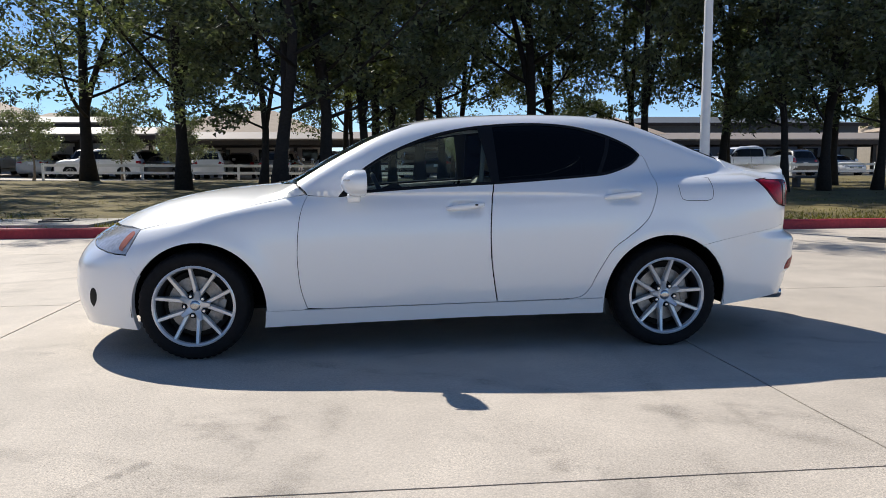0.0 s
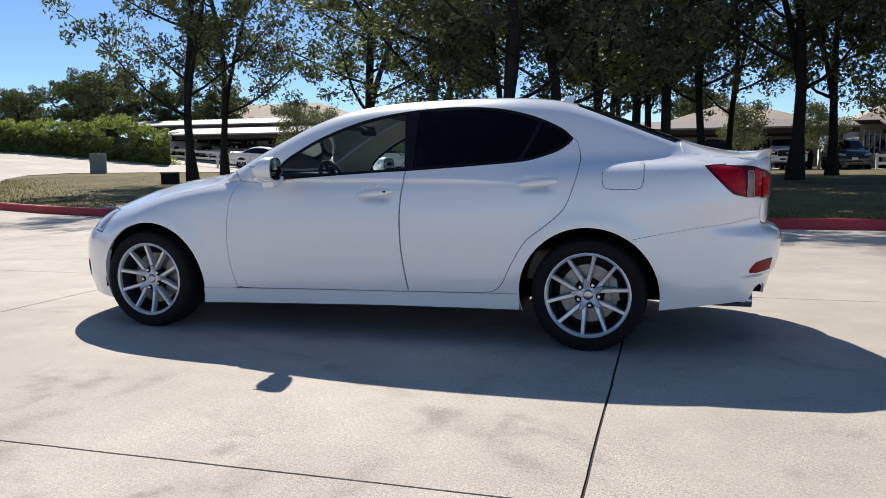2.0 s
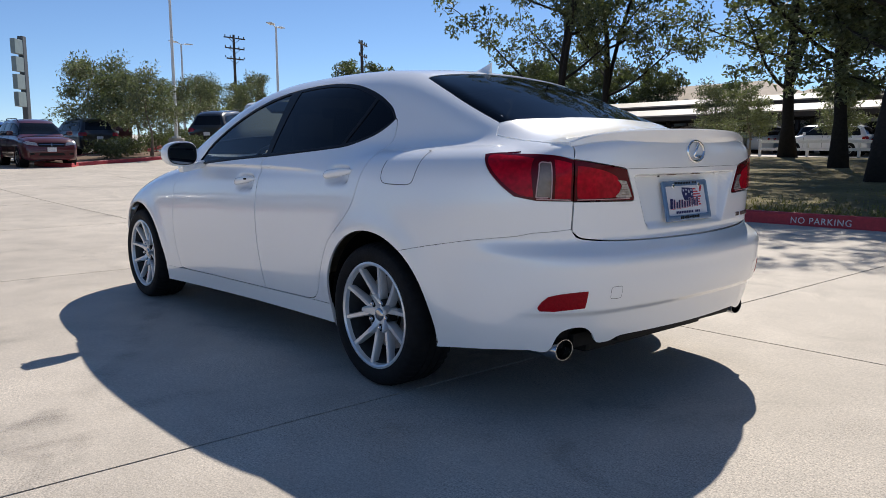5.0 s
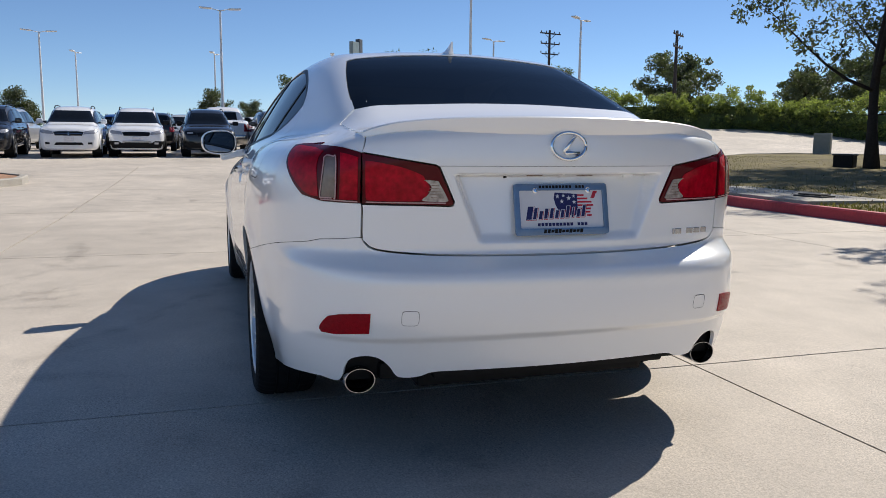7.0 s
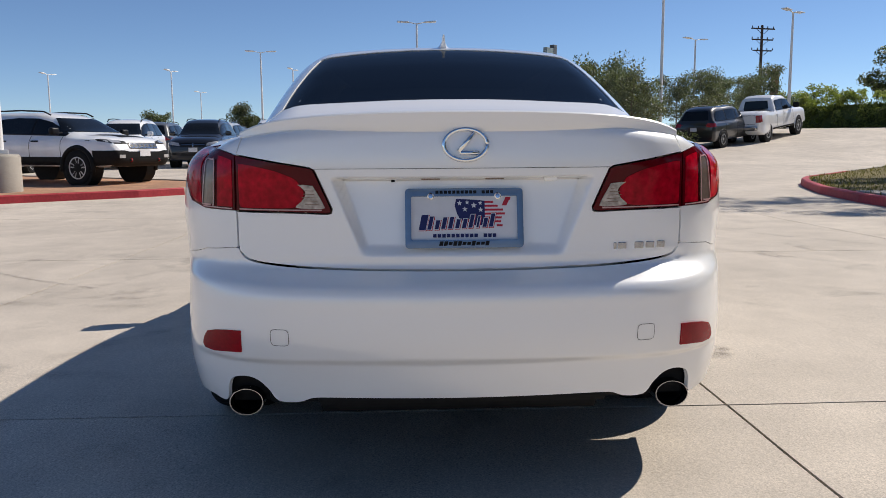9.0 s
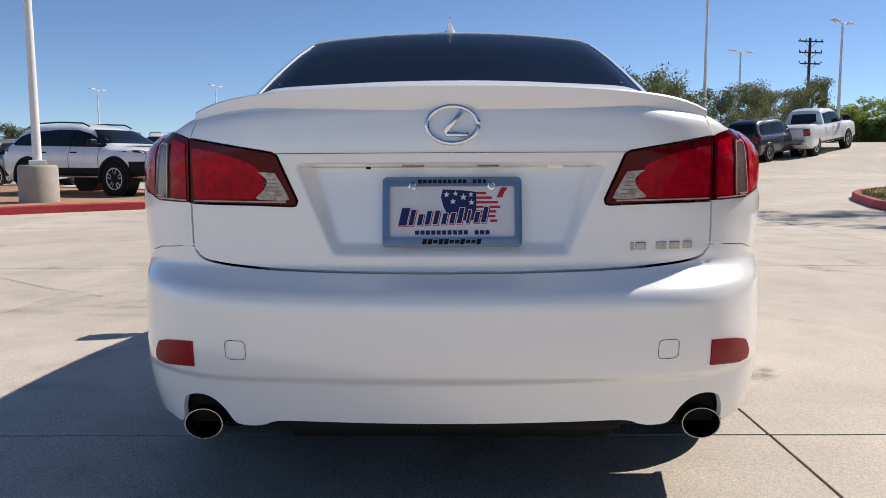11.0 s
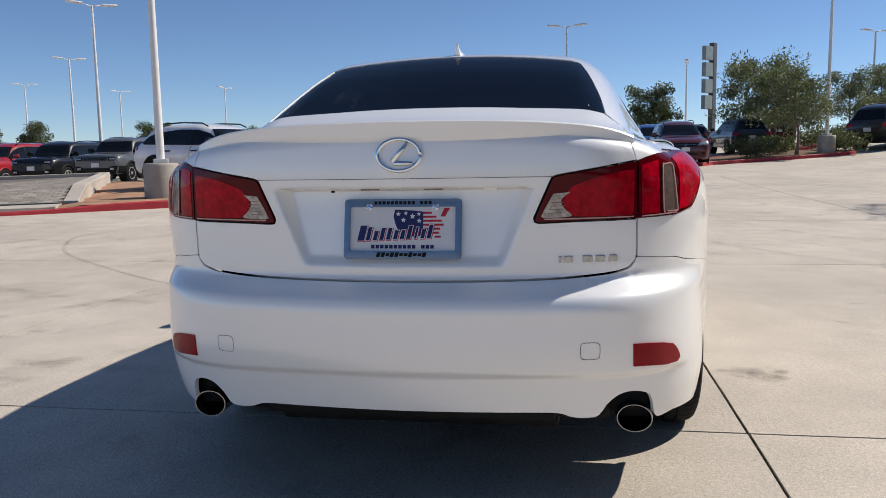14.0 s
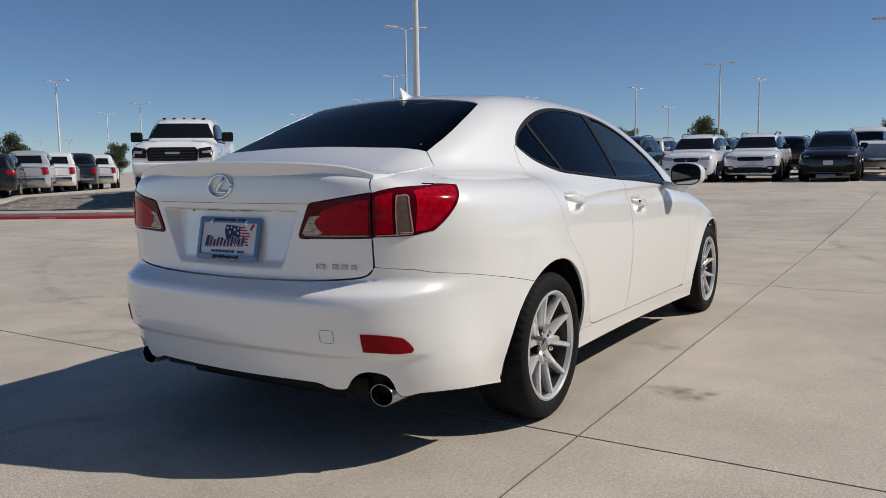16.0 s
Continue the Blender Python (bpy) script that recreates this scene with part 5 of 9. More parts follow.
M_CONC = concrete("pale_concrete", (0.53, 0.468, 0.392))
M_JOINT = mat("joint_filler", (0.040, 0.035, 0.031), 0.9, vary=0.3, scale=40, bump=0.3, bump_scale=90)
M_POLEBASE = concrete("pole_base_concrete", (0.40, 0.37, 0.32))
M_KERBRED = mat("red_kerb_paint", (0.42, 0.036, 0.046), 0.6, vary=0.18, scale=25, mottle=0.15, mottle_scale=3, bump=0.2, bump_scale=80)
M_WHITEP = mat("white_paint", (0.70, 0.70, 0.68), 0.6, vary=0.12, scale=30)
M_MULCH = mat("red_mulch", (0.40, 0.23, 0.14), 0.95, vary=0.35, scale=30, mottle=0.25, mottle_scale=2, bump=1.0, bump_scale=60)
M_SOIL = mat("grass_soil", (0.150, 0.120, 0.044), 0.95, vary=0.35, scale=9, mottle=0.4, mottle_scale=0.6, bump=0.8, bump_scale=30)

xs = np.concatenate([[-400, -250, -150, -110], np.arange(-90, -40, 5), np.arange(-40, 16, 1.0), [18, 22, 30, 45, 70, 120, 250, 400]])
ys = np.concatenate([[-400, -250, -150, -100, -70], np.arange(-50, 50, 2.0), [55, 60, 70, 90, 130, 200, 400]])
gv = [(x, y, float(gz(x, y)) - (0.012 if -21 < x < 12 and -22 < y < 8 else 0.0)) for y in ys for x in xs]
nx = len(xs)
gf = [(j * nx + i, j * nx + i + 1, (j + 1) * nx + i + 1, (j + 1) * nx + i) for j in range(len(ys) - 1) for i in range(nx - 1)]
ground = link_mesh("ground", gv, gf, M_CONC, None, "", smooth=True)
tagged(ground, "pale sunlit concrete paving that rises to far lots", "ground", kind="structure")

# slabs with open joints
JX, JY, DX, DY = 1.54, -2.77, 4.27, 3.83
pavement = thing("pavement", "pale concrete slabs with dark open joints", "pavement", kind="structure")
rs = random.Random(7)


def crooked(n, seed):
    r = random.Random(seed)
    v, out = 0.0, []
    for _ in range(n + 1):
        v = v * 0.6 + r.uniform(-0.0026, 0.0026)
        out.append(v)
    return out


for i in range(-5, 3):
    for j in range(-5, 3):
        x0, y0 = JX + DX * i, JY + DY * j
        y1 = y0 + DY
        if y1 > 7.3:
            y1 = 6.98
        if y0 > 6.9:
            continue
        n = 18
        gapn = 0.0058 if abs(i) < 3 and abs(j) < 3 else 0.008
        wob = [crooked(n, 1000 + i), crooked(n, 1001 + i), crooked(n, 2000 + j), crooked(n, 2001 + j)]
        ob_v, ob_f = [], []
        for b in range(n + 1):
            for a in range(n + 1):
                u, w = a / n, b / n
                x = x0 + gapn + (DX - 2 * gapn) * u
                y = y0 + gapn + (y1 - y0 - 2 * gapn) * w
                if a == 0:
                    x += wob[0][b]
                if a == n:
                    x += wob[1][b]
                if b == 0:
                    y += wob[2][a]
                if b == n:
                    y += wob[3][a]
                ob_v.append((x, y, float(gz(x, y))))
        for b in range(n):
            for a in range(n):
                k = b * (n + 1) + a
                ob_f.append((k, k + 1, k + n + 2, k + n + 1))
        rim = [a for a in range(n + 1)] + [b * (n + 1) + n for b in range(1, n + 1)] + [n * (n + 1) + a for a in range(n - 1, -1, -1)] + [b * (n + 1) for b in range(n - 1, 0, -1)]
        base = len(ob_v)
        ob_v += [(ob_v[k][0], ob_v[k][1], ob_v[k][2] - 0.012) for k in rim]
        m = len(rim)
        ob_f += [(rim[q], base + q, base + (q + 1) % m, rim[(q + 1) % m]) for q in range(m)]
        link_mesh("slab", ob_v, ob_f, M_CONC, pavement, smooth=False)
fill_v, fill_f = [], []
for i in range(-5, 4):
    x = JX + DX * i
    k = len(fill_v)
    yy = np.linspace(JY - 5 * DY, 6.98, 30)
    for y in yy:
        fill_v += [(x - 0.014, y, float(gz(x, y)) - 0.008), (x + 0.014, y, float(gz(x, y)) - 0.008)]
    fill_f += [(k + 2 * q, k + 2 * q + 1, k + 2 * q + 3, k + 2 * q + 2) for q in range(29)]
for j in range(-5, 3):
    y = JY + DY * j
    k = len(fill_v)
    for x in np.linspace(JX - 5 * DX, JX + 3 * DX, 40):
        fill_v += [(x, y - 0.014, float(gz(x, y)) - 0.007), (x, y + 0.014, float(gz(x, y)) - 0.007)]
    fill_f += [(k + 2 * q, k + 2 * q + 1, k + 2 * q + 3, k + 2 * q + 2) for q in range(39)]
link_mesh("joint_filler", fill_v, fill_f, M_JOINT, pavement, smooth=False)



def tyre_mark(line, width):
    """A faint dark band that a turning tyre left on the slabs."""
    p = np.array(bow(line, 8), float)
    t = np.gradient(p, axis=0)
    nrm = np.stack([-t[:, 1], t[:, 0]], 1) / np.linalg.norm(t, axis=1)[:, None] * width / 2
    v = [(x, y, float(gz(x, y)) + 0.004) for x, y in np.concatenate([p + nrm, p - nrm])]
    n = len(p)
    return link_mesh("tyre_mark", v, [(i, n + i, n + i + 1, i + 1) for i in range(n - 1)], M_TYREMARK, pavement, "faint dark tyre mark", smooth=False)


M_TYREMARK = bpy.data.materials.new("tyre_mark")
M_TYREMARK.use_nodes = True
tn = M_TYREMARK.node_tree
tn.nodes["Principled BSDF"].inputs["Base Color"].default_value = (0.10, 0.09, 0.08, 1)
tn.nodes["Principled BSDF"].inputs["Roughness"].default_value = 0.9
spots_n, spots_r, spots_g = tn.nodes.new("ShaderNodeTexNoise"), tn.nodes.new("ShaderNodeMapRange"), tn.nodes.new("ShaderNodeNewGeometry")
spots_n.inputs["Scale"].default_value = 16
spots_n.inputs["Detail"].default_value = 6
tn.links.new(spots_g.outputs["Position"], spots_n.inputs["Vector"])
tn.links.new(spots_n.outputs[0], spots_r.inputs[0])
for k, q in enumerate((0.35, 0.70, 0.0, 0.32)):
    spots_r.inputs[k + 1].default_value = q
tn.links.new(spots_r.outputs[0], tn.nodes["Principled BSDF"].inputs["Alpha"])
TURN = [(-4.9, -6.25), (-4.05, -6.47), (-3.38, -6.46), (-2.36, -5.90), (-1.65, -5.34), (-1.10, -4.74), (-0.24, -3.72), (0.28, -2.97)]
for dx, dy, w in ((0, 0, 0.05), (0.17, -0.12, 0.04), (-1.5, 0.55, 0.05)):
    tyre_mark([(x + dx, y + dy) for x, y in TURN], w)


# ---- kerbed islands ----
def island(name, line, closed_pts, kerb_mats, top_mat, label, height=0.15, width=0.15, curb_label="kerb", crown=0.0):
    """A raised bed inside an outline. line: outline points anticlockwise; kerb_mats: material for each stretch of kerb."""
    pts = [np.array(p, float) for p in line]
    holder = thing(name, label, "island", kind="structure")
    n = len(pts)
    inner = []
    for i in range(n):
        t = pts[(i + 1) % n] - pts[i - 1]
        nrm = np.array((-t[1], t[0]))
        nrm /= np.linalg.norm(nrm)
        inner.append(pts[i] + nrm * width)
    groups = {}
    for i in range(n):
        mt = kerb_mats(pts[i])
        groups.setdefault(mt.name, (mt, []))[1].append(i)
    for mt, idx in groups.values():
        v, f = [], []
        for i in idx:
            j = (i + 1) % n
            k = len(v)
            for p, q in ((pts[i], inner[i]), (pts[j], inner[j])):
                g = float(gz(*p))
                d = (q - p)
                hk = height(p) if callable(height) else height
                v += [(p[0], p[1], g - 0.02), (p[0] + d[0] * 0.10, p[1] + d[1] * 0.10, g + hk - 0.02), (p[0] + d[0] * 0.24, p[1] + d[1] * 0.24, g + hk), (q[0], q[1], g + hk), (q[0], q[1], g - 0.02)]
            for a in range(4):
                f.append((k + a, k + 5 + a, k + 6 + a, k + 1 + a))
        ob = link_mesh("kerb", v, f, mt, holder, smooth=False)
    poly = np.array(inner)
    return holder, poly


def fill_bed(name, poly, step, mat_, parent, lift=0.14, bump=0.0, soft=1.2, seed=3):
    from mathutils.geometry import delaunay_2d_cdt
    lo, hi = poly.min(0), poly.max(0)
    gx, gy = np.meshgrid(np.arange(lo[0], hi[0], step), np.arange(lo[1], hi[1], step))
    q = np.stack([gx.ravel(), gy.ravel()], 1)
    q = q[inside_poly(q, poly)]
    d = np.full(len(q), 99.0)
    for p in poly:
        d = np.minimum(d, np.hypot(q[:, 0] - p[0], q[:, 1] - p[1]))
    q = q[d > step * 0.4]
    allp = np.concatenate([poly, q])
    edges = [(i, (i + 1) % len(poly)) for i in range(len(poly))]
    v2, _, f2, *_ = delaunay_2d_cdt([Vector(p) for p in allp], edges, [], 0, 1e-6)
    v2 = np.array([tuple(v) for v in v2])
    f2 = np.array([f for f in f2 if len(f) == 3])
    f2 = f2[inside_poly(v2[f2].mean(1), poly)]
    a, b, c = v2[f2[:, 0]], v2[f2[:, 1]], v2[f2[:, 2]]
    cr = (b[:, 0] - a[:, 0]) * (c[:, 1] - a[:, 1]) - (b[:, 1] - a[:, 1]) * (c[:, 0] - a[:, 0])
    f2[cr < 0] = f2[cr < 0][:, ::-1]
    z = gz(v2[:, 0], v2[:, 1]) + lift
    if bump:
        dist = np.full(len(v2), 99.0)
        for p in poly:
            dist = np.minimum(dist, np.hypot(v2[:, 0] - p[0], v2[:, 1] - p[1]))
        w = np.clip(dist / soft, 0, 1)
        z = z + w * bump * (0.5 + 0.5 * np.array([noise.noise(Vector((x * 0.5, y * 0.5, seed))) for x, y in v2]))
    return link_mesh(name, np.column_stack([v2, z]), f2, mat_, parent, smooth=True)


def dense(pts, step=0.8):
    out = []
    for i in range(len(pts)):
        a, b = np.array(pts[i], float), np.array(pts[(i + 1) % len(pts)], float)
        n = max(1, int(np.linalg.norm(b - a) / step))
        if np.linalg.norm(b - a) > 30:
            n = max(1, n // 4)
        out += [tuple(a + (b - a) * k / n) for k in range(n)]
    return out


# the grove's bed along the drive
grove_line = dense([(60, 7.0), (60, 40), (-8, 38), (-18, 33), (-23.5, 28), (-25.2, 25), (-24.8, 22), (-22, 18), (-17.2, 12.8), (-15.9, 11.4), (-14.9, 10.4), (-14.35, 9.75), (-13.9, 9.3), (-13.3, 8.9), (-12.4, 8.5), (-10.5, 7.85), (-8.5, 7.45), (-6, 7.25), (-2, 7.15), (10, 7.02)][::-1], 0.5)
if area2(np.array(grove_line)) < 0:
    grove_line = grove_line[::-1]
grove, grove_poly = island("grove_bed", grove_line, None, lambda p: M_KERBRED if p[1] < 12 and p[0] > -16 else M_POLEBASE, M_SOIL, "grass bed under trees, edged by a red kerb")
fill_bed("turf", grove_poly, 1.5, M_SOIL, grove, lift=0.135, bump=0.10, soft=3)

# the bed with mulch and pavers across the drive
def along_pavers(p):
    """Metres along and behind the lowered kerb before the pavers."""
    dx, dy = p[0] + 5.6, p[1] + 17.2
    return -0.475 * dx + 0.88 * dy, -0.88 * dx - 0.475 * dy


def lowered(p):
    a, b = along_pavers(p)
    return 0.15 - 0.08 * float(np.interp(a, (-9.0, -8.0, 8.4, 10.0), (0, 1, 1, 0))) if abs(b) < 1.6 else 0.15


sw_line = dense([(-2.0, -21.2), (-3.9, -17.62), (-6.3, -13.02), (-8.35, -9.6), (-10.1, -7.2), (-11.2, -5.5), (-11.9, -4.8), (-12.7, -4.45), (-13.6, -4.5), (-14.6, -5.2), (-16.5, -8.5), (-18.6, -12.8), (-18.9, -14.4), (-14.6, -22.6), (-13.6, -22.9), (-5.9, -18.7), (-3.1, -21.6)][::-1], 0.5)
if area2(np.array(sw_line)) < 0:
    sw_line = sw_line[::-1]
sw_bed, sw_poly = island("mulch_bed", sw_line, None, lambda p: M_KERBRED if p[0] - 0.55 * (p[1] + 18) * -1 > -12.3 and p[0] > -11.6 and along_pavers(p)[1] < 1.0 else M_POLEBASE, M_MULCH, "bed of red mulch edged by a part red kerb", height=lowered)
mulch = fill_bed("mulch", sw_poly, 0.8, M_MULCH, sw_bed, lift=0.125, bump=0.05, soft=1)
for vt in mulch.data.vertices:
    a_, b_ = along_pavers(vt.co)
    if a_ < 8.9 and b_ < 10.2:
        vt.co.z -= 0.13
# far planted bed by the drive
nw_line = dense([(-27.0, 5.6), (-28.2, 6.2), (-29.2, 7.6), (-30.4, 10.2), (-31.2, 12.3), (-31.9, 12.8), (-33.2, 11.9), (-35.5, 11.2), (-42.2, 16.2), (-47.5, 20.4), (-48.6, 21.6), (-49.2, 22.4), (-48.8, 21.0), (-43.0, 14.4), (-36, 8.6), (-30.0, 5.0), (-28.0, 4.9)][::-1], 0.6)
if area2(np.array(nw_line)) < 0:
    nw_line = nw_line[::-1]
nw_bed, nw_poly = island("planted_bed", nw_line, None, lambda p: M_KERBRED, M_SOIL, "narrow planted bed edged by a red kerb")
fill_bed("bed_soil", nw_poly, 1.0, mat("bed_mulch", (0.17, 0.11, 0.07), 0.95, vary=0.3, scale=20, bump=0.6, bump_scale=40), nw_bed, lift=0.13)


# lettering on the kerbs
def stencil(text, p, heading, size, parent, tilt=84):
    cu = bpy.data.curves.new("lettering", "FONT")
    cu.body = text
    cu.size = size
    cu.extrude = 0.0008
    cu.space_character = 1.12
    ob = new("lettering", cu)
    ob.matrix_world = pose(*p, 0, 0, heading) @ pose(0, 0, 0, tilt, 0, 0)
    bpy.context.view_layer.update()
    me = bpy.data.meshes.new_from_object(ob)
    nm = new("kerb_lettering", me)
    nm.matrix_world = ob.matrix_world.copy()
    bpy.data.objects.remove(ob)
    me.materials.append(M_WHITEP)
    nm.parent = parent
    nm["label"] = "white stencilled letters reading " + text
    return nm


stencil("NO PARKING", (-0.62, 7.085, 0.028), 0, 0.115, grove)
stencil("TOW AWAY", (0.80, 7.080, 0.028), 0, 0.115, grove)
stencil("ZONE", (1.62, 7.075, 0.028), 0, 0.115, grove)
hd = math.degrees(math.atan2(-7.2 + 9.9, -10.1 + 8.9))
hd = math.degrees(math.atan2(13.4 - 9.9, 7.0 - 8.9))
u = np.array((-8.9 + 7.0, -9.9 + 13.4)) / np.hypot(1.9, 3.5)
for text, s0 in (("TOW AWAY ZONE", 1.55), ("NO PARKING", -1.6), ("FIRE LANE", -3.2)):
    p = np.array((-6.3, -13.02)) + u * s0
    stencil(text, (p[0] + 0.012, p[1] + 0.006, float(gz(*p)) + 0.012), math.degrees(math.atan2(u[1], u[0])), 0.055, sw_bed)

# ---- parked vehicles ----
M_GLASSB = mat("parked_car_glass", (0.008, 0.010, 0.013), 0.06, spec=0.35, coat=0.0, mottle=0.2, mottle_scale=1.5)
M_GRILLE = mat("dark_grille", (0.008, 0.008, 0.009), 0.4, spec=0.25, vary=0.3, scale=40)
M_TAIL = mat("parked_tail_lamp", (0.30, 0.006, 0.010), 0.2, coat=0.5, vary=0.2, scale=30)
M_HEADL = mat("parked_head_lamp", (0.48, 0.48, 0.49), 0.15, metal=0.3, coat=1.0, vary=0.25, scale=30)
M_PLATEW = mat("dealer_plate", (0.70, 0.70, 0.72), 0.5, vary=0.15, scale=30)
M_RIMG = mat("parked_rim", (0.55, 0.55, 0.56), 0.35, metal=0.4, vary=0.1, scale=20)
PAINTS = {}


def car_paint(color):
    if color not in PAINTS:
        rgb = {"white": (0.86, 0.86, 0.86), "black": (0.010, 0.010, 0.012), "grey": (0.10, 0.105, 0.11), "red": (0.34, 0.012, 0.016), "dark red": (0.085, 0.008, 0.012),
               "blue": (0.025, 0.09, 0.30), "silver": (0.44, 0.45, 0.46), "navy": (0.008, 0.011, 0.022), "teal": (0.03, 0.07, 0.085), "maroon": (0.06, 0.008, 0.010)}[color]
        PAINTS[color] = mat(color.replace(" ", "_") + "_car_paint", rgb, 0.35, coat=1.0, coat_rough=0.04, mottle=0.06, mottle_scale=3)
    return PAINTS[color]


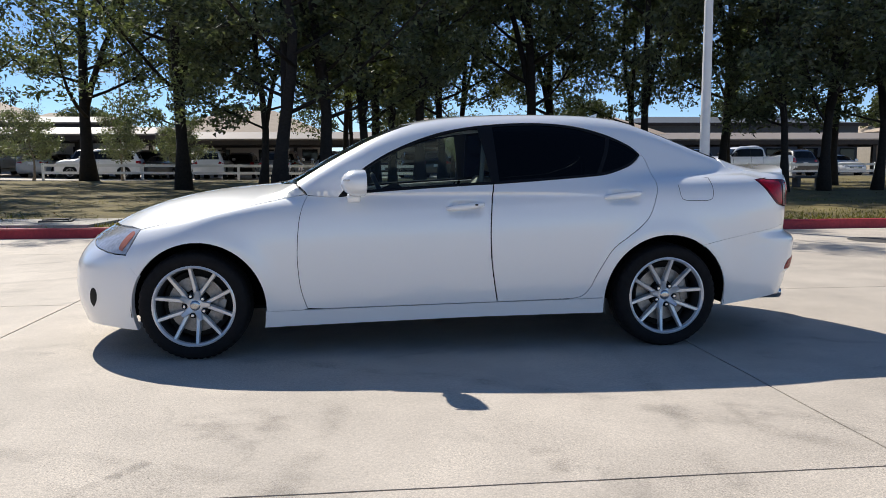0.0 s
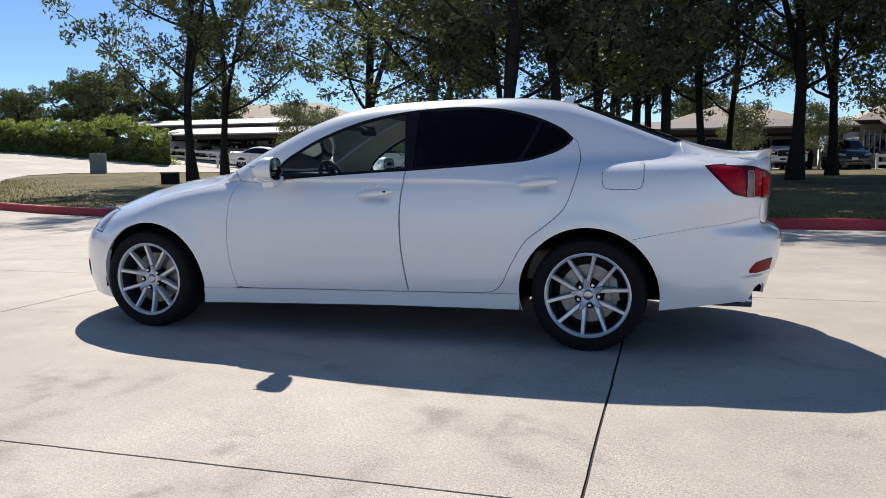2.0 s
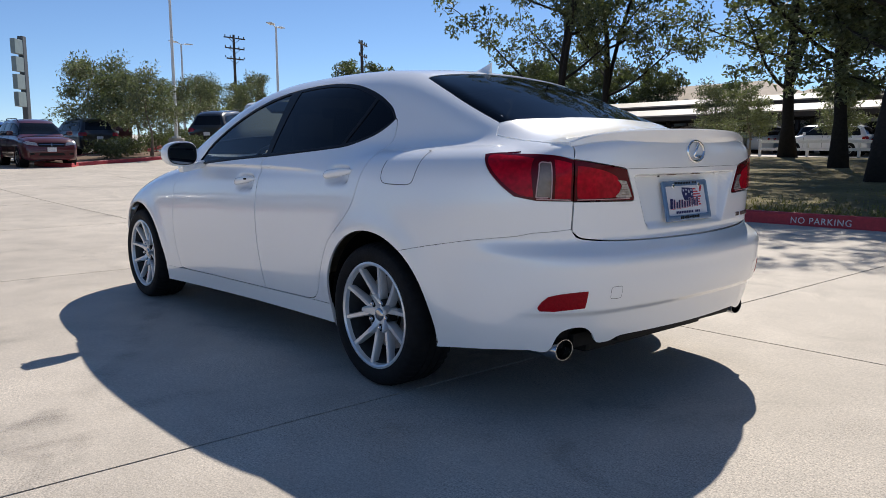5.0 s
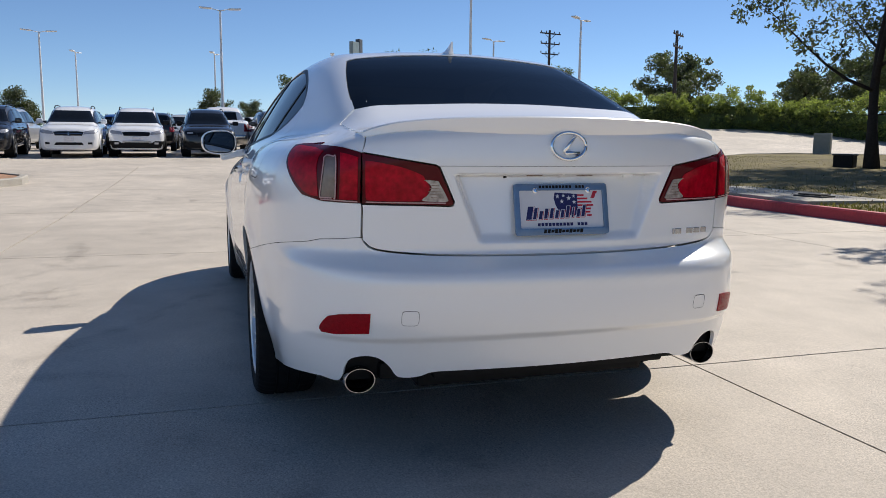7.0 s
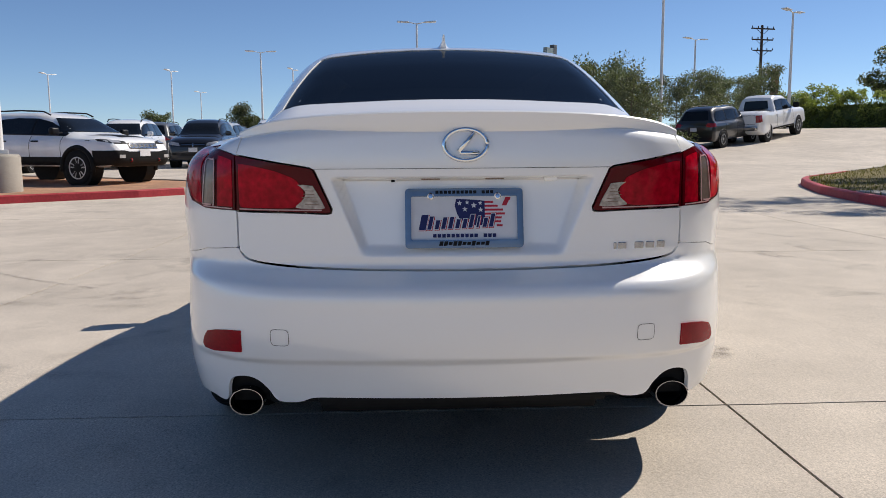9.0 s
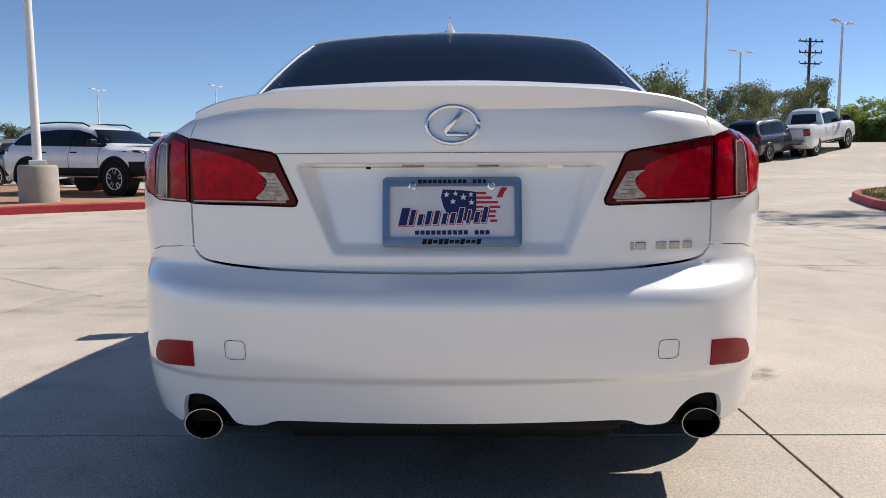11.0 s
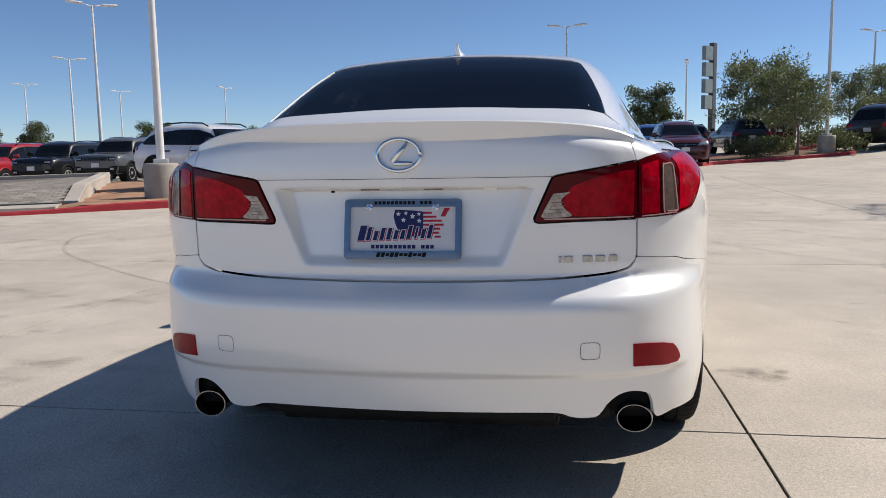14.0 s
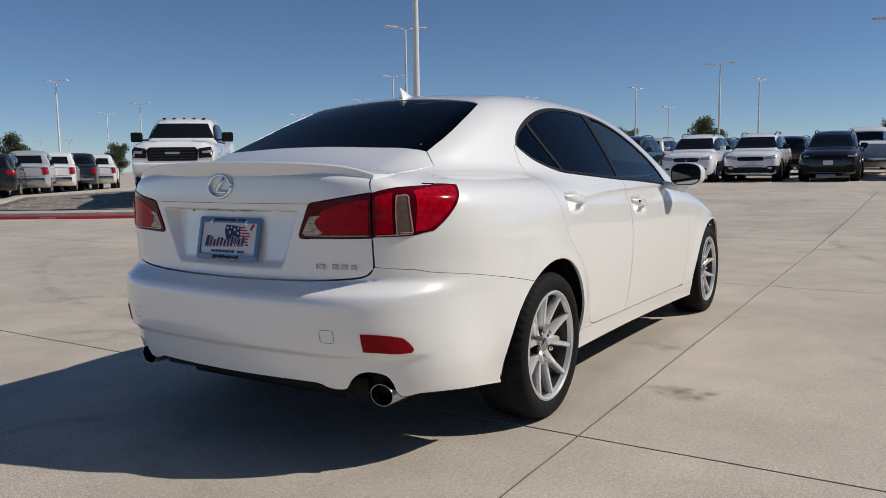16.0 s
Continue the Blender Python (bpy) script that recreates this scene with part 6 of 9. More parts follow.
# stations from tail to nose: x, underside, waistline, top, half width, half width of the top; outlines in metres from the middle of the wheelbase
SHAPES = {
    "suv": dict(wheels=(-1.48, 1.50), r=0.37, w=0.95, st=[
        (-2.42, 0.50, 0.84, 0.90, 0.80, 0.72), (-2.40, 0.36, 0.98, 1.06, 0.90, 0.78), (-2.33, 0.32, 1.10, 1.20, 0.94, 0.76), (-2.05, 0.30, 1.12, 1.66, 0.95, 0.67), (-1.90, 0.30, 1.12, 1.73, 0.95, 0.66),
        (-1.02, 0.30, 1.10, 1.77, 0.95, 0.66), (-0.10, 0.30, 1.08, 1.77, 0.95, 0.66),
        (0.30, 0.30, 1.07, 1.72, 0.95, 0.64), (0.55, 0.30, 1.07, 1.62, 0.95, 0.64), (1.16, 0.30, 1.06, 1.20, 0.95, 0.76), (1.32, 0.30, 1.05, 1.15, 0.95, 0.76), (2.00, 0.30, 1.00, 1.09, 0.93, 0.74), (2.24, 0.27, 0.94, 1.02, 0.90, 0.68), (2.38, 0.27, 0.84, 0.91, 0.83, 0.60), (2.43, 0.31, 0.74, 0.80, 0.76, 0.52)],
        dlo=[(-2.06, 1.20), (-1.96, 1.50), (-1.82, 1.60), (-1.0, 1.64), (-0.1, 1.64), (0.30, 1.59), (0.58, 1.49), (1.06, 1.20), (1.02, 1.15), (-1.95, 1.17)], pillars=(-1.02, -0.04), ws=(0.74, 1.22, 0.58, 1.62), rw=(0.66, 1.24, 0.54, 1.62),
        lamp=[(0.46, 0.80), (0.80, 0.83), (0.90, 0.90), (0.80, 0.955), (0.50, 0.90)], grille=[(-0.42, 0.76), (0.42, 0.76), (0.47, 0.88), (0.30, 0.90), (-0.30, 0.90), (-0.47, 0.88)],
        low=[(-0.46, 0.44), (0.46, 0.44), (0.40, 0.53), (-0.40, 0.53)], fog=(0.66, 0.50), plate=0.58, tail=[(0.62, 0.96), (0.93, 0.94), (0.93, 1.10), (0.66, 1.12)]),
    "crossover": dict(wheels=(-1.36, 1.36), r=0.385, w=0.93, st=[(-2.28, 0.62, 0.9, 0.946, 0.78, 0.7), (-2.25, 0.46, 1.001, 1.055, 0.87, 0.74), (-2.15, 0.42, 1.055, 1.164, 0.91, 0.72), (-1.88, 0.4, 1.073, 1.474, 0.93, 0.66), (-1.6, 0.4, 1.064, 1.556, 0.93, 0.64), (-0.6, 0.4, 1.046, 1.601, 0.93, 0.63), (0.05, 0.4, 1.028, 1.583, 0.93, 0.62), (0.45, 0.4, 1.019, 1.492, 0.93, 0.61), (1.12, 0.4, 1.01, 1.155, 0.93, 0.72), (1.28, 0.4, 1.001, 1.11, 0.93, 0.74), (1.9, 0.4, 0.973, 1.055, 0.91, 0.72), (2.14, 0.42, 0.928, 0.992, 0.86, 0.66), (2.28, 0.46, 0.837, 0.891, 0.79, 0.58), (2.34, 0.54, 0.728, 0.782, 0.72, 0.5)],
        dlo=[(-1.98, 1.164), (-1.8, 1.328), (-1.5, 1.419), (-0.6, 1.478), (0.02, 1.46), (0.4, 1.374), (0.98, 1.119), (0.94, 1.073), (-1.85, 1.128)], pillars=(-1.00, -0.02), ws=(0.74, 1.164, 0.56, 1.465), rw=(0.64, 1.201, 0.52, 1.456),
        lamp=[(0.44, 0.905), (0.74, 0.905), (0.9, 0.964), (0.84, 0.996), (0.46, 0.951)], grille=[(-0.41, 0.8), (0.41, 0.8), (0.44, 0.91), (0.3, 0.923), (-0.3, 0.923), (-0.44, 0.91)],
        low=[(-0.4, 0.491), (0.4, 0.491), (0.36, 0.6), (-0.36, 0.6)], fog=(0.66, 0.637), plate=0.637, tail=[(0.55, 0.946), (0.92, 0.982), (0.92, 1.064), (0.58, 1.019)]),
    "boxy": dict(wheels=(-1.32, 1.32), r=0.36, w=0.89, st=[
        (-2.18, 0.50, 0.86, 0.92, 0.78, 0.72), (-2.16, 0.36, 1.02, 1.08, 0.86, 0.78), (-2.10, 0.34, 1.08, 1.16, 0.89, 0.76), (-1.98, 0.34, 1.08, 1.60, 0.89, 0.70), (-1.88, 0.34, 1.08, 1.64, 0.89, 0.70),
        (-1.02, 0.34, 1.07, 1.66, 0.89, 0.70), (-0.10, 0.34, 1.06, 1.66, 0.89, 0.70),
        (0.50, 0.34, 1.05, 1.63, 0.89, 0.68), (0.66, 0.34, 1.05, 1.57, 0.89, 0.68), (1.06, 0.34, 1.04, 1.13, 0.89, 0.76), (1.20, 0.34, 1.03, 1.10, 0.89, 0.76), (1.92, 0.34, 1.00, 1.06, 0.88, 0.74), (2.10, 0.36, 0.94, 1.01, 0.84, 0.70), (2.18, 0.46, 0.82, 0.88, 0.78, 0.64)],
        dlo=[(-2.00, 1.14), (-1.94, 1.48), (-1.82, 1.53), (-0.10, 1.54), (0.50, 1.51), (0.66, 1.44), (0.98, 1.14), (0.95, 1.11), (-1.96, 1.12)], pillars=(-1.06, -0.12), ws=(0.76, 1.15, 0.62, 1.53), rw=(0.66, 1.18, 0.60, 1.54),
        lamp=[(0.50, 0.84), (0.74, 0.84), (0.78, 0.90), (0.74, 0.96), (0.50, 0.95)], grille=[(-0.44, 0.82), (0.44, 0.82), (0.45, 0.95), (-0.45, 0.95)],
        low=[(-0.50, 0.44), (0.50, 0.44), (0.46, 0.54), (-0.46, 0.54)], fog=(0.64, 0.54), plate=0.60, tail=[(0.68, 0.86), (0.85, 0.86), (0.85, 1.06), (0.70, 1.06)]),
    "sedan": dict(wheels=(-1.40, 1.40), r=0.33, w=0.91, st=[
        (-2.42, 0.46, 0.80, 0.86, 0.78, 0.66), (-2.38, 0.32, 0.93, 1.00, 0.86, 0.70), (-2.25, 0.26, 0.98, 1.06, 0.90, 0.70), (-1.75, 0.24, 0.98, 1.09, 0.91, 0.68), (-1.62, 0.24, 0.98, 1.12, 0.91, 0.66),
        (-0.95, 0.22, 0.97, 1.38, 0.91, 0.56), (-0.75, 0.22, 0.97, 1.42, 0.91, 0.56), (-0.10, 0.22, 0.96, 1.45, 0.91, 0.56), (0.35, 0.22, 0.94, 1.40, 0.91, 0.56), (0.55, 0.22, 0.94, 1.34, 0.91, 0.57),
        (1.22, 0.22, 0.92, 1.02, 0.91, 0.70), (1.38, 0.22, 0.90, 0.98, 0.91, 0.70), (2.0, 0.22, 0.80, 0.87, 0.89, 0.64), (2.30, 0.24, 0.68, 0.75, 0.80, 0.55), (2.40, 0.34, 0.58, 0.63, 0.70, 0.48)],
        dlo=[(-1.40, 1.05), (-1.05, 1.24), (-0.80, 1.32), (-0.10, 1.35), (0.35, 1.30), (0.55, 1.24), (1.08, 1.00), (1.02, 0.975), (-1.30, 1.02)], pillars=(-0.98, -0.04), ws=(0.72, 1.05, 0.50, 1.33), rw=(0.62, 1.13, 0.48, 1.36),
        lamp=[(0.44, 0.60), (0.72, 0.63), (0.82, 0.70), (0.72, 0.735), (0.48, 0.67)], grille=[(-0.40, 0.52), (0.40, 0.52), (0.44, 0.63), (-0.44, 0.63)],
        low=[(-0.46, 0.32), (0.46, 0.32), (0.42, 0.40), (-0.42, 0.40)], fog=(0.62, 0.40), plate=0.42, tail=[(0.50, 0.86), (0.88, 0.84), (0.88, 0.96), (0.52, 0.97)]),
    "pickup": dict(wheels=(-1.95, 1.85), r=0.44, w=1.00, st=[
        (-3.00, 0.60, 0.90, 1.00, 0.92, 0.86), (-2.97, 0.55, 1.25, 1.29, 0.98, 0.93), (-2.90, 0.50, 1.28, 1.32, 1.00, 0.94), (-1.20, 0.48, 1.28, 1.32, 1.00, 0.94), (-1.04, 0.46, 1.28, 1.34, 1.00, 0.92),
        (-0.94, 0.46, 1.28, 1.82, 1.00, 0.77), (-0.80, 0.46, 1.27, 1.92, 1.00, 0.75), (0.00, 0.46, 1.26, 1.96, 1.00, 0.74), (0.65, 0.46, 1.25, 1.91, 1.00, 0.74), (0.88, 0.46, 1.25, 1.82, 1.00, 0.74),
        (1.38, 0.46, 1.24, 1.37, 1.00, 0.84), (1.52, 0.46, 1.23, 1.33, 1.00, 0.84), (2.55, 0.46, 1.20, 1.29, 0.99, 0.80), (2.76, 0.50, 1.15, 1.24, 0.97, 0.76), (2.86, 0.55, 1.04, 1.11, 0.94, 0.70)],
        dlo=[(-0.86, 1.33), (-0.84, 1.72), (-0.74, 1.78), (0.00, 1.81), (0.62, 1.77), (0.86, 1.70), (1.26, 1.38), (1.22, 1.31), (-0.80, 1.31)], pillars=(-0.02,), ws=(0.82, 1.42, 0.65, 1.79), rw=(0.62, 1.42, 0.56, 1.78),
        lamp=[(0.62, 0.90), (0.94, 0.92), (0.96, 1.10), (0.90, 1.16), (0.62, 1.12)], grille=[(-0.58, 0.84), (0.58, 0.84), (0.62, 1.08), (0.54, 1.15), (-0.54, 1.15), (-0.62, 1.08)],
        low=[(-0.50, 0.60), (0.50, 0.60), (0.46, 0.68), (-0.46, 0.68)], fog=(0.74, 0.66), plate=0.60, tail=[(0.84, 0.92), (0.99, 0.92), (0.99, 1.24), (0.84, 1.24)]),
}


def wheel_far(parent, x, y, r, sgn, dark=False, seg_=28):
    w = new("wheel")
    w.parent = parent
    w.matrix_basis = pose(x, y, r) @ pose(0, 0, 0, 0, 0, 0 if sgn < 0 else 180)
    turn = pose(0, 0, 0, 0, 0, 180)
    part("tyre", lathe_bm([(r * 0.62, -0.105), (r * 0.80, -0.12), (r * 0.93, -0.115), (r * 0.985, -0.095), (r, -0.06), (r, 0.08), (r * 0.9, 0.1), (r * 0.5, 0.1)], seg_, "y", turn), M_RUBBER, w, smooth=50)
    rim = part("rim", lathe_bm([(r * 0.62, -0.108), (r * 0.56, -0.09), (r * 0.5, -0.03), (r * 0.1, -0.02), (0, -0.02)], seg_ - 4, "y", turn), M_BLACK, w, smooth=40)
    bm = bmesh.new()
    for k in range(10 if seg_ > 20 else 5):
        a = 72 * (k // 2) + (12 if k % 2 else -12) if seg_ > 20 else 72 * k
        box_bm(r * (0.075 if seg_ > 20 else 0.13), 0.03, r * 0.57, pose(0, -0.085, 0, 0, a, 0), bm=bm)
    lathe_bm([(0, -0.105), (r * 0.16, -0.10), (r * 0.18, -0.06)], 14, "y", turn, bm)
    lathe_bm([(r * 0.63, -0.110), (r * 0.57, -0.112), (r * 0.555, -0.08)], 28, "y", turn, bm)
    part("spokes", bm, M_RIMG, rim, smooth=40)
    if dark:
        part("rim_insert", lathe_bm([(0, -0.113), (r * 0.18, -0.113), (r * 0.27, -0.104), (r * 0.28, -0.09)], 10, "y", turn), M_BLACK, rim, smooth=30)
    return w


def loft_body(st, gap=0.11, soft=0.045):
    """Smooth skin through the stations: rings of points from the keel over one side to the middle of the roof."""
    cols = np.array(st, float)
    xs = [cols[0, 0]]
    for a, b in zip(cols[:, 0], cols[1:, 0]):
        n = max(1, int(math.ceil((b - a) / gap)))
        xs += [a + (b - a) * k / n for k in range(1, n + 1)]
    xs = np.array(xs)
    fs = [curve(cols[:, 0], cols[:, c], soft)(xs) for c in range(1, 6)]
    rings = []
    for x, zu, zw, zt, w, wt in zip(xs, *fs):
        h = zw - zu
        g = min(1.0, max(0.0, (zt - zw) / 0.35))
        top = zt - 0.10 * g - 0.015
        half = [(0.0, zu), (w - 0.16, zu), (w - 0.06, zu + 0.025), (w - 0.018, zu + 0.08), (w, zu + 0.26 * h), (w + 0.008, zu + 0.50 * h), (w + 0.012, zu + 0.66 * h), (w + 0.002, zu + 0.80 * h), (w - 0.018, zw - 0.05), (w - 0.045, zw - 0.012), (w - 0.066, zw + 0.012)]
        for u in (0.3, 0.6, 0.88):
            half.append(((w - 0.066) * (1 - u) + (wt + 0.02) * u + 0.018 * g * math.sin(math.pi * u), (zw + 0.012) * (1 - u) + top * u))
        half += [(wt, top + 0.025 * g), (wt - 0.045, zt - 0.045 * g), (wt - 0.12, zt - 0.015 * g), (wt * 0.55, zt + 0.008), (wt * 0.25, zt + 0.016), (0.0, zt + 0.018)]
        rings.append([(x, y, z) for y, z in half])
    verts, faces, n = [], [], len(rings[0])
    m = 2 * n - 2
    for ring in rings:
        verts += ring + [(p[0], -p[1], p[2]) for p in ring[-2:0:-1]]
    for i in range(len(rings) - 1):
        for j in range(m):
            faces.append((i * m + j, i * m + (j + 1) % m, (i + 1) * m + (j + 1) % m, (i + 1) * m + j))
    faces.append(tuple(range(m))[::-1])
    faces.append(tuple((len(rings) - 1) * m + j for j in range(m)))
    bm = bmesh.new()
    vs = [bm.verts.new(p) for p in verts]
    for f in faces:
        bm.faces.new([vs[k] for k in f])
    bmesh.ops.recalc_face_normals(bm, faces=bm.faces)
    return bm


def clip_x(poly, x0, x1):
    """The part of an outline between two upright lines."""
    for lim, sg in ((x0, 1), (x1, -1)):
        out = []
        for a, b in zip(poly, poly[1:] + poly[:1]):
            ia, ib = sg * (a[0] - lim) >= 0, sg * (b[0] - lim) >= 0
            if ia:
                out.append(a)
            if ia != ib:
                t = (lim - a[0]) / (b[0] - a[0])
                out.append((lim, a[1] + (b[1] - a[1]) * t))
        poly = out
    return poly


def skin_patch(name, outline, tree_, side, material, parent, lift=0.006, inset=0.0, step=0.06, label=""):
    """A plate that follows the skin inside an outline drawn from the front (f), the back (b) or a flank (s, p)."""
    from mathutils.geometry import delaunay_2d_cdt
    poly = np.array(dense(outline, 0.05 if step < 0.1 else 0.25), float)
    if inset:
        poly = shrink(poly, inset)
    lo, hi = poly.min(0), poly.max(0)
    gx, gy = np.meshgrid(np.arange(lo[0] + step / 2, hi[0], step), np.arange(lo[1] + step / 2, hi[1], step))
    q = np.stack([gx.ravel(), gy.ravel()], 1)
    if len(q):
        q = q[inside_poly(q, poly)]
        d = np.sqrt(((q[:, None] - poly[None]) ** 2).sum(2)).min(1) if len(q) else np.zeros(0)
        q = q[d > step * 0.35]
    pts = np.concatenate([poly, q]) if len(q) else poly
    v2, _, f2, *_ = delaunay_2d_cdt([Vector(p) for p in pts], [(i, (i + 1) % len(poly)) for i in range(len(poly))], [], 1, 1e-5)
    aim = {"f": (-1, 0, 0), "b": (1, 0, 0), "s": (0, 1, 0), "p": (0, -1, 0)}[side]
    bm = bmesh.new()
    vs, deep = [], []
    last = None
    for p in v2:
        o = {"f": (4, p.x, p.y), "b": (-4, p.x, p.y), "s": (p.x, -2, p.y), "p": (p.x, 2, p.y)}[side]
        loc, nrm, *_ = tree_.ray_cast(Vector(o), Vector(aim))
        if loc is None:
            loc, nrm = (last if last else (Vector(o) * 0.5, -Vector(aim)))
        if nrm.dot(Vector(aim)) > 0:
            nrm = -nrm
        last = (loc, nrm)
        vs.append(bm.verts.new(loc + nrm * lift))
        deep.append(loc - nrm * 0.004)
    for f in f2:
        if len(set(f)) == 3:
            try:
                bm.faces.new([vs[k] for k in f])
            except ValueError:
                pass
    for e in [e for e in bm.edges if len(e.link_faces) == 1]:
        a, b = e.verts
        low = [bm.verts.new(deep[vs.index(k)]) for k in (a, b)]
        bm.faces.new((a, b, low[1], low[0]))
    bmesh.ops.recalc_face_normals(bm, faces=bm.faces)
    fl = sum(f.normal.dot(Vector(aim)) * f.calc_area() for f in bm.faces)
    if fl > 0:
        bmesh.ops.reverse_faces(bm, faces=bm.faces)
    return part(name, bm, material, parent, label, smooth=35)


def mirrored(poly):
    return [(-a, b) for a, b in poly][::-1]


def vehicle(kind, color, label, lower_dark=False, grille="wide", plain=False):
    s = SHAPES[kind]
    st = s["st"]
    root = thing(kind if kind in ("sedan", "pickup") else "sport_utility_vehicle", label, "car" if kind != "pickup" else "pickup truck", group="parked vehicles")
    paint = car_paint(color)
    bm = loft_body(st, 0.30 if plain else 0.11, 0.018 if kind in ("pickup", "boxy") else 0.035)
    skin = BVHTree.FromBMesh(bm)
    body = part("body", bm, paint, root, smooth=30)
    w, r = s["w"], s["r"]
    xf, xb = st[-1][0], st[0][0]
    zu = st[len(st) // 2][1]

    def put(name, outline, side, material, lift=0.006, inset=0.0, parent=body):
        return skin_patch(name, outline, skin, side, material, parent, lift + (0.012 if plain else 0.0), inset, 0.16 if plain else 0.06)

    # glass
    yb, zb, yt, zt = s["ws"]
    put("windscreen", [(-yb, zb), (yb, zb), (yt, zt), (-yt, zt)], "f", M_GLASSB, 0.012)
    yb, zb, yt, zt = s["rw"]
    put("rear_window", [(-yb, zb), (yb, zb), (yt, zt), (-yt, zt)], "b", M_GLASSB, 0.012)
    cuts = [-9.0] + list(s["pillars"]) + [9.0]
    for sd in ("s", "p"):
        trim = put("window_surround", s["dlo"], sd, M_TRIM, 0.008)
        for a, b in zip(cuts, cuts[1:]):
            pane = clip_x(s["dlo"], a + 0.012, b - 0.012)
            put("side_window", pane, sd, M_GLASSB, 0.013, 0.022, trim)
    # door joints and handles
    seams = [s["pillars"][-1] - 0.02, s["dlo"][-3][0] - 0.10] + ([s["pillars"][0] - 0.15] if len(s["pillars"]) > 1 else [s["dlo"][0][0] + 0.02])
    z_belt = s["dlo"][-1][1] - 0.05
    for sd, sgn in () if plain else (("s", -1), ("p", 1)):
        for x in seams:
            put("door_joint", [(x - 0.006, zu + 0.16), (x + 0.006, zu + 0.16), (x + 0.006, z_belt), (x - 0.006, z_belt)], sd, M_GAP, 0.003)
        for x in (seams[0] + 0.16, seams[0] - 0.80):
            loc, *_ = skin.ray_cast(Vector((x, sgn * 2, z_belt - 0.12)), Vector((0, -sgn, 0)))
            if loc is not None:
                part("door_handle", box_bm(0.20, 0.05, 0.035, pose(x, loc.y, z_belt - 0.135), 0.014), paint if not lower_dark else M_TRIM, body, smooth=50)
    # wheels in dark wells
    for x in s["wheels"]:
        for sgn in (-1, 1):
            wheel_far(root, x, sgn * (w - 0.082), r, sgn, kind == "crossover", 14 if plain else 28)
            if plain:
                part("arch_well", lathe_bm([(0, 0.0), (r + 0.05, 0.0), (r + 0.05, 0.2)], 14, "y", pose(x, sgn * (w + 0.014), r + 0.01) @ pose(0, 0, 0, 0, 0, 180 if sgn < 0 else 0)), M_BLACK, body)
                continue
            arc = [(x + (r + 0.05) * math.cos(radians(q)), sgn * (w + 0.006), r + 0.01 + (r + 0.05) * math.sin(radians(q))) for q in range(-12, 193, 12)]
            part("wheel_arch", tube_bm(arc, 0.052 if lower_dark else 0.024, 8), M_BLACK if lower_dark else paint, body)
            part("arch_well", lathe_bm([(0, 0.30), (r + 0.05, 0.30), (r + 0.05, 0.0), (0, 0.0)], 28, "y", pose(x, sgn * (w + 0.018), r + 0.01) @ pose(0, 0, 0, 0, 0, 180 if sgn < 0 else 0)), M_BLACK, body)
    x0, x1 = s["wheels"][0] + r + 0.07, s["wheels"][1] - r - 0.07
    for sd in () if plain else ("s", "p"):
        put("sill", [(x0, zu + 0.05), (x1, zu + 0.05), (x1, zu + (0.22 if lower_dark else 0.11)), (x0, zu + (0.22 if lower_dark else 0.11))], sd, M_BLACK if lower_dark or kind == "pickup" else paint, 0.018)
    if lower_dark or grille == "dark":
        zc = s["grille"][0][1] - (0.06 if kind == "crossover" else 0.20)
        front = [(-w + 0.16, zu + 0.03), (w - 0.16, zu + 0.03), (w - 0.05, zc + 0.02), (0.62, zc + 0.02), (0.50, zc - 0.05), (-0.50, zc - 0.05), (-0.62, zc + 0.02), (-w + 0.05, zc + 0.02)]
        if kind == "crossover":
            front[4], front[5] = (0.44, zc), (-0.44, zc)
        put("lower_bumper", front, "f", M_BLACK, 0.016)
        for sd in ("s", "p"):
            xw = s["wheels"][1] + r + 0.06
            put("bumper_corner", [(xw, zu + 0.04), (xf - 0.10, zu + 0.06), (xf - 0.10, zc + 0.02), (xw - 0.02, zc + 0.02)], sd, M_BLACK, 0.014)
        put("lower_bumper", [(-w + 0.10, zu + 0.12), (w - 0.10, zu + 0.12), (w - 0.10, zu + 0.36), (-w + 0.10, zu + 0.36)], "b", M_BLACK, 0.016)
    # face
    grl = put("grille", s["grille"], "f", M_GRILLE, 0.010)
    g0, g1 = s["grille"][0][1], max(p[1] for p in s["grille"])
    gw = max(p[0] for p in s["grille"])
    if grille == "slots":
        for k in range(7):
            c = (k - 3) * gw * 0.265
            fr = put("slot_frame", [(c - 0.046, g0 + 0.008), (c + 0.046, g0 + 0.008), (c + 0.046, g1 - 0.022), (c - 0.046, g1 - 0.022)], "f", M_CHROME if color == "white" else paint, 0.016, 0.0, grl)
            put("slot", [(c - 0.030, g0 + 0.022), (c + 0.030, g0 + 0.022), (c + 0.030, g1 - 0.036), (c - 0.030, g1 - 0.036)], "f", M_GRILLE, 0.020, 0.0, grl)
    elif grille == "wide":
        zc = (g0 + g1) / 2
        put("grille_bar", [(-gw * 0.9, zc - 0.012), (gw * 0.9, zc - 0.012), (gw * 0.9, zc + 0.012), (-gw * 0.9, zc + 0.012)], "f", M_BADGE, 0.018, 0.0, grl)
        put("grille_post", [(-0.022, g0 + 0.015), (0.022, g0 + 0.015), (0.022, g1 - 0.02), (-0.022, g1 - 0.02)], "f", M_BADGE, 0.018, 0.0, grl)
    elif grille == "big":
